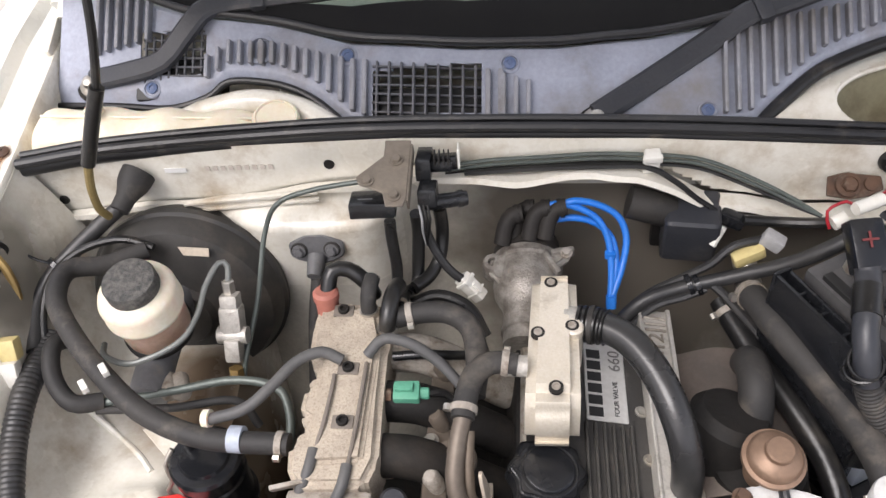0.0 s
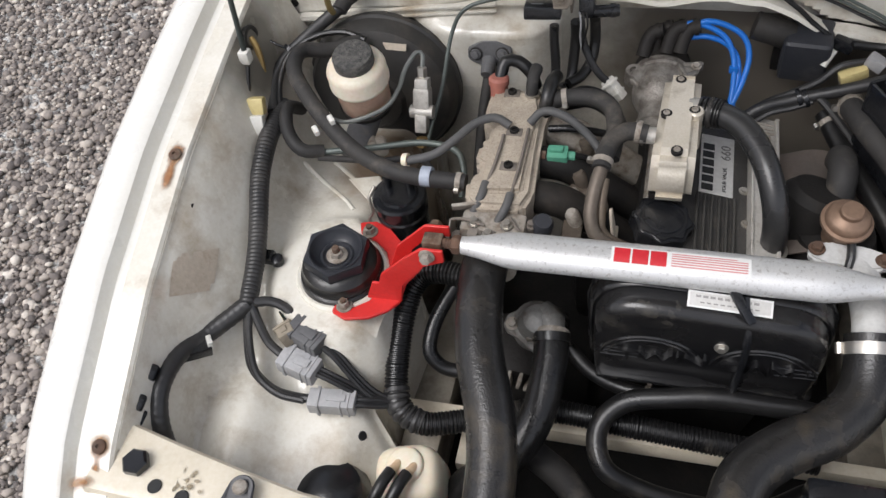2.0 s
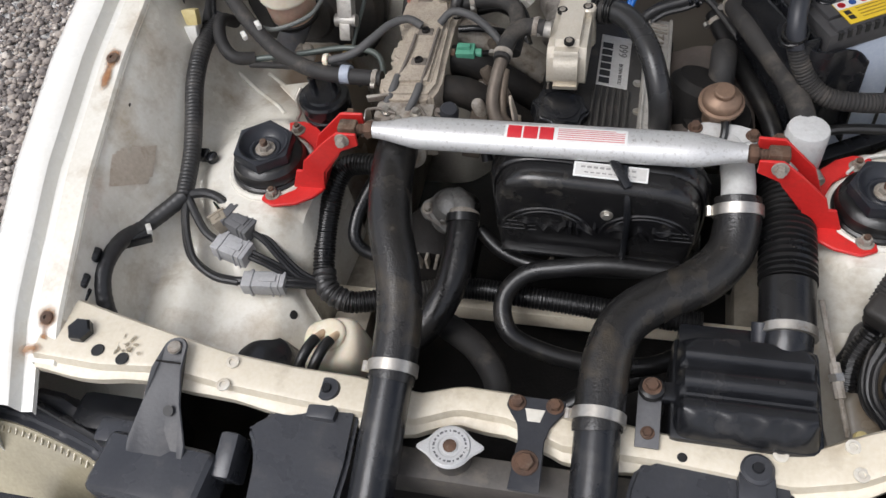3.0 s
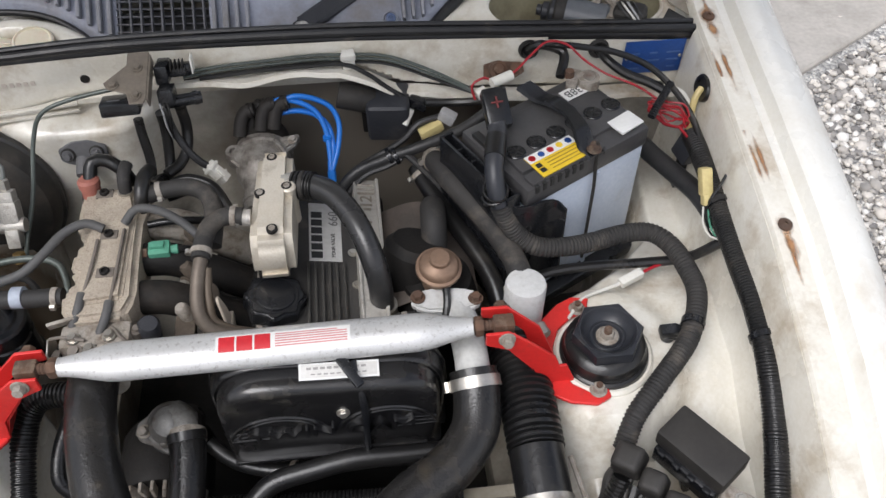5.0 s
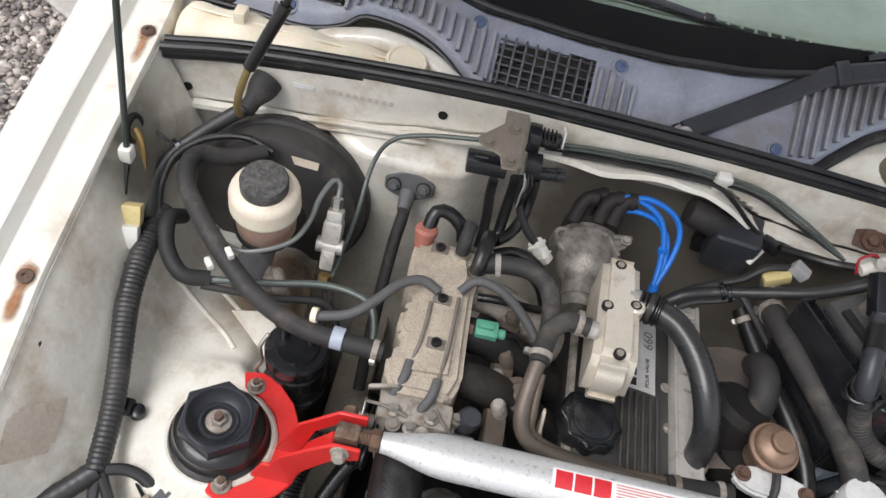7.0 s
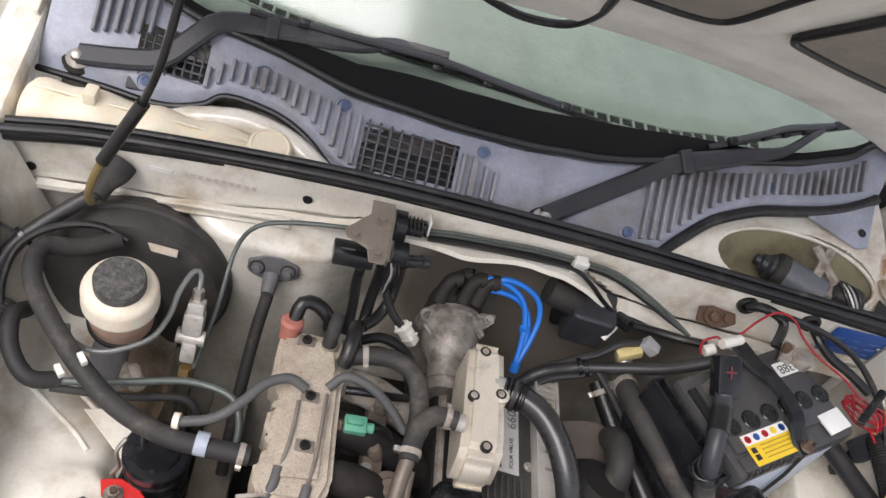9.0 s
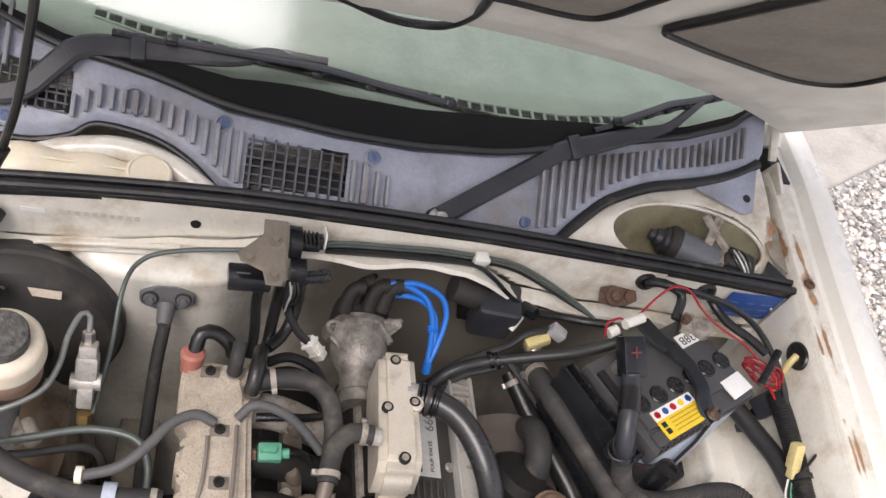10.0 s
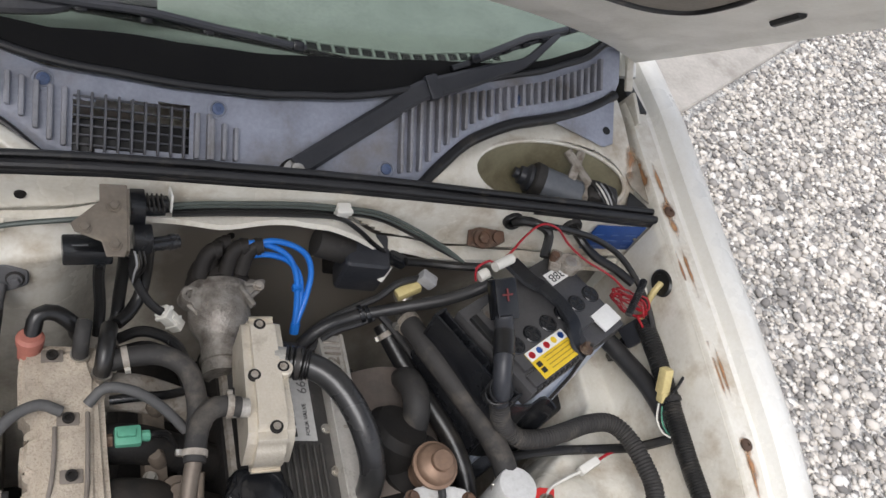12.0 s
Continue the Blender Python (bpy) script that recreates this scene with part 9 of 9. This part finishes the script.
t = thing("wiring_connector", (0.513, 0.165, 0.86), "pale yellow connector hanging by the corrugated loom", "connector")
part("shell", rbox((0.5125, 0.172, 0.888), (0.014, 0.014, 0.034), 0.003, (-35, 0, 4)), YELLOWCLIP, t)
part("lower_shell", rbox((0.5135, 0.158, 0.872), (0.012, 0.011, 0.014), 0.002, (-35, 0, 4)), YELLOWCLIP, t)
for k in range(4):
    part("wire", tube([(0.5085 + 0.003 * k, 0.152, 0.866), (0.506 + 0.004 * k, 0.135, 0.853), (0.510 + 0.003 * k, 0.118, 0.850), (0.520, 0.106, 0.856)], 0.0013, 6), (WHITEPL, RUBBER, GREEN, RUBBER)[k], t)
hose("black_cable", [(0.295, 0.125, 0.79), (0.33, 0.128, 0.80), (0.38, 0.128, 0.803), (0.44, 0.124, 0.805), (0.49, 0.118, 0.815), (0.522, 0.112, 0.845)], 0.0062, RUBBER, "black cable across behind the strut tower", "cable", seg=10)
ww = thing("white_wire_plug", (0.42, 0.105, 0.8), "white wire with a small pale plug on the wing", "connector")
part("plug", rbox((0.418, 0.104, 0.803), (0.032, 0.011, 0.010), 0.002, (0, -5, 22)), WHITEPL, ww)
part("wire", tube([(0.330, 0.052, 0.806), (0.352, 0.080, 0.802), (0.380, 0.092, 0.800), (0.403, 0.098, 0.802)], 0.002, 6), WHITEPL, ww)
part("tail", tube([(0.434, 0.110, 0.804), (0.45, 0.116, 0.806), (0.47, 0.12, 0.808)], 0.002, 6), REDWIRE, ww)

fm = pose(0.434, -0.122, 0.785, 6, 0, -54.5)
fuse = thing("fuse_box", (0.434, -0.122, 0.76), "black rectangular fuse box with a smooth lid", "fuse box")
part("lid", local(rbox((0, 0, 0.012), (0.084, 0.046, 0.026), 0.004), fm), DUSTBLACK, fuse)
part("base", local(rbox((0, -0.002, -0.014), (0.076, 0.052, 0.028), 0.003), fm), PLASTIC, fuse)
part("foot", rbox((0.44, -0.12, 0.735), (0.03, 0.03, 0.075), 0.004), PLASTIC, fuse)
for k in range(4):
    part("lid_clip", local(rbox((-0.028 + 0.019 * k, -0.028, -0.004), (0.009, 0.006, 0.014), 0.0015), fm), PLASTIC, fuse)
for n, (x, y, z, a, w, m) in enumerate(((0.360, -0.118, 0.782, -40, 0.030, DUSTBLACK), (0.379, -0.146, 0.778, -38, 0.026, DUSTBLACK), (0.397, -0.172, 0.776, -35, 0.026, DUSTBLACK), (0.410, -0.203, 0.775, -20, 0.034, mat("brown_relay", (0.105, 0.08, 0.062), (0.06, 0.048, 0.04), rough=0.6, scale=40, bump=0.2)), (0.447, -0.208, 0.768, -30, 0.028, DUSTBLACK))):
    r = thing("relay", (x, y, z - 0.02), "small square black relay" + (" with a brown cap" if n == 3 else " on the inner wing"), "relay", "relays")
    part("cap", rbox((x, y, z), (w * 1.12, w * 1.06, 0.032), 0.007, (18, -10, a), 3, 0.90), m, r)
    part("socket", rbox((x + 0.003, y + 0.008, z - 0.026), (w * 0.8, w * 0.8, 0.03), 0.003, (18, -10, a)), PLASTIC, r)
    part("wire_lead", tube([(x, y + 0.01, z - 0.035), (x - 0.012, y + 0.008, z - 0.05), (x - 0.02, y - 0.01, z - 0.062), (x - 0.03, y - 0.02, 0.69)], 0.0055, 8), TAPE, r)
rp = thing("relay_bracket", (0.455, -0.18, 0.74), "pale zinc relay bracket with two screws", "bracket")
part("plate", rbox((0.458, -0.176, 0.775), (0.036, 0.030, 0.003), 0.001, (8, 5, -35)), DUSTALLOY, rp)
part("leg", rbox((0.455, -0.165, 0.73), (0.02, 0.003, 0.09), 0.001, (10, 0, -35)), STEEL, rp)
for x, y in ((0.452, -0.178), (0.463, -0.172)):
    bolt(rp, (x, y, 0.777), 0.0045, 0.003, (0, -0.1, 1), STEEL)
hose("wire_bundle", [(0.37, -0.13, 0.74), (0.355, -0.16, 0.725), (0.36, -0.19, 0.71), (0.39, -0.21, 0.70), (0.42, -0.22, 0.69)], 0.008, TAPE, "black wire bundle below the relays", "wiring loom", seg=10)
hose("wire_bundle", [(0.355, -0.125, 0.755), (0.34, -0.145, 0.73), (0.335, -0.175, 0.71)], 0.010, RUBBER, "corrugated sleeve below the relays", "wiring loom", ridge=0.0007, pitch=0.0045, seg=10)
for k in range(6):
    hose("wire", [(0.366 + 0.012 * k, -0.125 - 0.013 * k, 0.755), (0.352 + 0.010 * k, -0.150 - 0.009 * k, 0.742 - 0.004 * (k % 3)), (0.350 + 0.012 * k, -0.185 - 0.005 * (k % 2), 0.724), (0.372 + 0.014 * k, -0.214, 0.706)], 0.0026 + 0.0006 * (k % 3), TAPE if k % 2 else RUBBER, "thin black wire looping below the relays", "wire", "relay wires", seg=8)
lk = thing("throttle_cable_end", (0.32, -0.17, 0.72), "silver threaded cable end beside the filter box", "cable")
part("rod", tube([(0.303, -0.100, 0.768), (0.310, -0.140, 0.758), (0.320, -0.185, 0.742), (0.331, -0.235, 0.722)], 0.0032, 8), DUSTALLOY, lk)
part("sleeve", tube([(0.316, -0.165, 0.749), (0.323, -0.200, 0.737)], 0.0062, 10, straight=True), DUSTALLOY, lk)
part("nut", lathe([(0.0085, 0), (0.0085, 0.008), (0, 0.008)], (0.318, -0.176, 0.745), (0.2, -0.9, -0.3), 6), STEEL, lk)
part("ball", lathe([(0, -0.008), (0.006, -0.005), (0.008, 0), (0.006, 0.005), (0, 0.008)], (0.343, -0.236, 0.725), (0, 0, 1), 14), YELLOWCLIP, lk)

# ---- fixings, stains and labels on the body ----
rs = random.Random(9)


def stain(at, along, across, material, up=(0, 0, 1), xdir=(0, 1, 0), seed=0, name="rust_stain", label="rust stain"):
    """A thin ragged patch lying on a surface."""
    bm = grid([-1, 1], [-1, 1], lambda u, v: (u * along * 1.5, v * across * 1.5, 0.0))
    uv = bm.loops.layers.uv.new("UVMap")
    for f in bm.faces:
        for lp in f.loops:
            lp[uv].uv = (lp.vert.co.x / (3 * along) + 0.5, lp.vert.co.y / (3 * across) + 0.5)
    return part(name, local(bm, frame3(at, xdir, up)), material, car, label)


for s, y in ((-1, 0.375), (-1, 0.057), (-1, -0.263), (1, 0.38), (1, 0.063)):
    x, z = s * lerp(BOLT_X, y), lerp(BOLT_Z, y)
    dz = (lerp(BOLT_Z, y + 0.03) - lerp(BOLT_Z, y - 0.03)) / 0.06
    up = Vector((0, -dz, 1)).normalized()
    stain(Vector((x, y, z)) + up * 0.0016, 0.014, 0.010, RUST, up, (0, 1, dz), int(100 * y) + 7 * s)
    stain(Vector((x - s * 0.001, y - 0.022, z - 0.022 * dz)) + up * 0.0013, 0.022, 0.006, RUST, up, (0, 1, dz), int(90 * y) + 3)
    part("fender_screw", lathe([(0.0078, 0), (0.0078, 0.002), (0.006, 0.0035), (0.0022, 0.004), (0.002, 0.002), (0, 0.002)], Vector((x, y, z)) + up * 0.0015, up, 16), RUSTY, car, "rusty fender screw")
for y in (0.30, 0.22, 0.15):
    stain((-lerp(BOLT_X, y) - 0.0145, y, lerp(BOLT_Z, y) - 0.0055), 0.035, 0.003, RUST, (0, -0.08, 1), (0.02, 1, 0.09), int(y * 300))
stain((0.568, 0.446, 0.972), 0.03, 0.014, RUST, (0, -0.12, 1), (0.3, 1, 0.12), 43)
stain((0.5522, 0.450, 0.9725), 0.034, 0.007, RUST, (-1, 0.05, 0.05), (0.05, 1, 0.1), 45)
stain((0.5345, 0.462, 0.9778), 0.026, 0.010, RUST, (0.06, -0.42, 0.91), (0.2, 0.9, 0.4), 46)
for y in (0.42, 0.29, 0.15, 0.02):
    dz = (lerp(BOLT_Z, y + 0.03) - lerp(BOLT_Z, y - 0.03)) / 0.06
    stain((lerp(BOLT_X, y) + 0.0005, y, lerp(BOLT_Z, y) + 0.0012), 0.036, 0.0030, RUST, (0, -dz, 1), (0, 1, dz), int(y * 700))
for y, z in ((0.290, 0.9601), (0.215, 0.9487), (0.150, 0.9382)):
    stain((0.5515, y, z), 0.034, 0.0028, RUST, (0, -0.155, 0.99), (0, 1, 0.155), int(y * 500))
stain((-0.54, -0.30, 0.8165), 0.012, 0.008, RUST, (0, 0, 1), (1, 0, 0), 44)
CHIP = mat("bare_primer", (0.30, 0.25, 0.17), (0.22, 0.18, 0.12), rough=0.7, bump=0.2)
soft_edge(CHIP, 120.0)
for k in range(16):
    stain((-0.455 + rs.uniform(0, 0.04), -0.286 + rs.uniform(0, 0.026), lerp([(p[0], p[3]) for p in BEAM], -0.44) + 0.0006 + 0.00002 * k), rs.uniform(0.002, 0.006), rs.uniform(0.0015, 0.004), CHIP, (0, 0, 1), (1, 0, 0), k, "paint_chip", "chipped paint")
for s in (-1, 1):
    part("support_bolt", lathe([(0.0145, 0), (0.0145, 0.008), (0.012, 0.011), (0, 0.011)], (s * 0.494, -0.270, 0.8115), (0, 0, 1), 6), PLASTIC, car, "black hexagonal rubber stop")
for x, y, r in ((-0.467, -0.288, 0.0062), (-0.436, -0.293, 0.0062), (0.437, -0.285, 0.0062), (0.478, -0.283, 0.0062), (0.165, -0.300, 0.004)):
    z = lerp([(p[0], p[3]) for p in BEAM], x)
    part("panel_hole", lathe([(r * 1.25, 0), (r * 1.1, 0.0008), (r, 0.0003), (0, 0.0003)], (x, y, z + 0.0004), (0, 0, 1), 18), INKSHADE, car, "dark punched hole")
for x, y in ((-0.317, -0.272), (-0.318, -0.300), (0.320, -0.272), (0.325, -0.300), (0.257, -0.284)):
    z = lerp([(p[0], p[3]) for p in BEAM], x)
    part("weld_nut", lathe([(0.0075, 0), (0.0075, 0.002), (0.004, 0.0025), (0.0035, 0.001), (0, 0.001)], (x, y, z), (0, 0, 1), 14), BAY, car)
# old sticker on the left inner wing
def sticker_at(u, v):
    x = (0.526 - 0.026 * u) * (1 - v) + (0.521 - 0.025 * u) * v
    y = (-0.052 + 0.041 * u) * (1 - v) + (-0.095 + 0.038 * u) * v
    return (-x, y, wing_z(x, y) + 0.0045)


part("old_sticker", grid([k / 12 for k in range(13)], [k / 12 for k in range(13)], sticker_at, keep=lambda u, v: not (v < 0.16 and 0.30 < u < 0.45) and not (u + v < 0.17) and not (u > 0.9 and v > 0.8)), GREYTAPE, car, "torn faded sticker")
for x, y in ((-0.46, 0.012), (0.452, 0.02)):
    part("wing_clip", merge(rbox((x, y, 0.803), (0.02, 0.016, 0.012), 0.003), lathe([(0.008, 0), (0.008, 0.008), (0.004, 0.01), (0, 0.01)], (x + 0.014 * (1 if x < 0 else -1), y - 0.002, 0.797), (0, 0, 1), 14)), PLASTIC, car, "black loom clip")
for y, z in ((-0.171, 0.820), (-0.206, 0.816), (-0.217, 0.802)):
    part("wing_clip", rbox((-0.522, y, z), (0.012, 0.018, 0.012), 0.003, (10, 20, 0)), PLASTIC, car, "black push clip")
part("wing_stud", lathe([(0.003, 0), (0.003, 0.004), (0, 0.004)], (-0.5305, 0.012, 0.886), (1, 0, 0.3), 10), DARK, car)
for pts in ([(-0.475, 0.185), (-0.44, 0.165), (-0.405, 0.138), (-0.385, 0.118)], [(-0.44, 0.205), (-0.405, 0.180), (-0.375, 0.155), (-0.352, 0.135)]):
    part("pressed_ridge", tube([(x, y, wing_z(-x, y) + 0.0005) for x, y in pts], 0.0035, 8), BAY, car)
part("wing_bracket", slab([(-0.40, 0.155), (-0.345, 0.105), (-0.338, 0.135), (-0.36, 0.165)][::-1], 0.795, 0.7975, None, 0.0008), BAY, car, "small cream bracket behind the tower")
part("ledge_strip", merge(rbox((-0.31, 0.3665, 0.914), (0.15, 0.006, 0.004), 0.0015, (0, -6, 0)), rbox((-0.31, 0.3665, 0.904), (0.15, 0.006, 0.003), 0.0012, (0, -6, 0))), BAY, car)
part("stamp_mark", rbox((-0.385, 0.3765, 0.945), (0.024, 0.0008, 0.006), 0), PAPER, car, "white smear on the firewall")
for k in range(9):
    part("stamp_bar", rbox((-0.350 + 0.0085 * k, 0.3768, 0.9465 + 0.0002 * k), (0.005, 0.0006, 0.006), 0), mat("faint_stamp", (0.56, 0.50, 0.44), rough=0.5) if k == 0 else bpy.data.materials["faint_stamp"], car)
def bonnet_pad(outline, label):
    bm = bmesh.new()
    f = bm.faces.new([bm.verts.new((x, d, 0)) for x, d in outline])
    bmesh.ops.triangulate(bm, faces=[f])
    bmesh.ops.subdivide_edges(bm, edges=bm.edges[:], cuts=5, use_grid_fill=True)
    for v in bm.verts:
        v.co = hood(v.co.x, v.co.y, 0.0165)
    t = part("pad", bm, FELT, bonnet, label)
    part("pad_edge", tube([hood(x, d, 0.0165) for x, d in outline + outline[:1]], 0.0042, 8), SEAL, t, "black edge of the recess")


bonnet_pad([(-0.090, 0.412), (-0.078, 0.389), (-0.05, 0.385), (0.0, 0.390), (0.05, 0.385), (0.078, 0.389), (0.090, 0.412), (0.096, 0.49), (0.108, 0.62), (0.095, 0.72), (-0.095, 0.72), (-0.108, 0.62), (-0.096, 0.49)], "brown recessed panel")
for s in (-1, 1):
    bonnet_pad([(s * x, d) for x, d in ((0.148, 0.408), (0.152, 0.392), (0.197, 0.370), (0.245, 0.351), (0.325, 0.325), (0.366, 0.326), (0.388, 0.348), (0.386, 0.40), (0.372, 0.45), (0.345, 0.56), (0.29, 0.68), (0.20, 0.68), (0.172, 0.55), (0.158, 0.464))][::s], "brown recessed panel")
    part("slot", tube([hood(s * 0.492, 0.343, 0.0125), hood(s * 0.479, 0.393, 0.0125)], 0.0055, 8, straight=True), INKSHADE, bonnet, "dark slot in the inner panel")
# fender hinge corner and drain channel at the right rear
for s in (-1, 1):
    part("hinge_strap", merge(rbox((s * 0.566, 0.555, 0.985), (0.006, 0.05, 0.05), 0.002, (20, 0, 0)), rbox((s * 0.562, 0.60, 1.030), (0.012, 0.06, 0.006), 0.002, (40, 0, 0))), BAY, bonnet, "painted hinge strap")
    bolt(bonnet, (s * 0.562, 0.545, 0.985), 0.006, 0.004, (-s, 0, 0), BAY)
hose("bonnet_washer_hose", [(-0.23, 0.34, 1.325), (-0.185, 0.365, 1.292), (-0.146, 0.403, 1.255), (-0.111, 0.430, 1.229), (-0.059, 0.453, 1.203), (-0.013, 0.446, 1.211), (0.001, 0.404, 1.256), (-0.009, 0.348, 1.314), (-0.021, 0.320, 1.345), (-0.03, 0.30, 1.372)], 0.0045, RUBBER, "black washer hose hanging below the bonnet", seg=10)
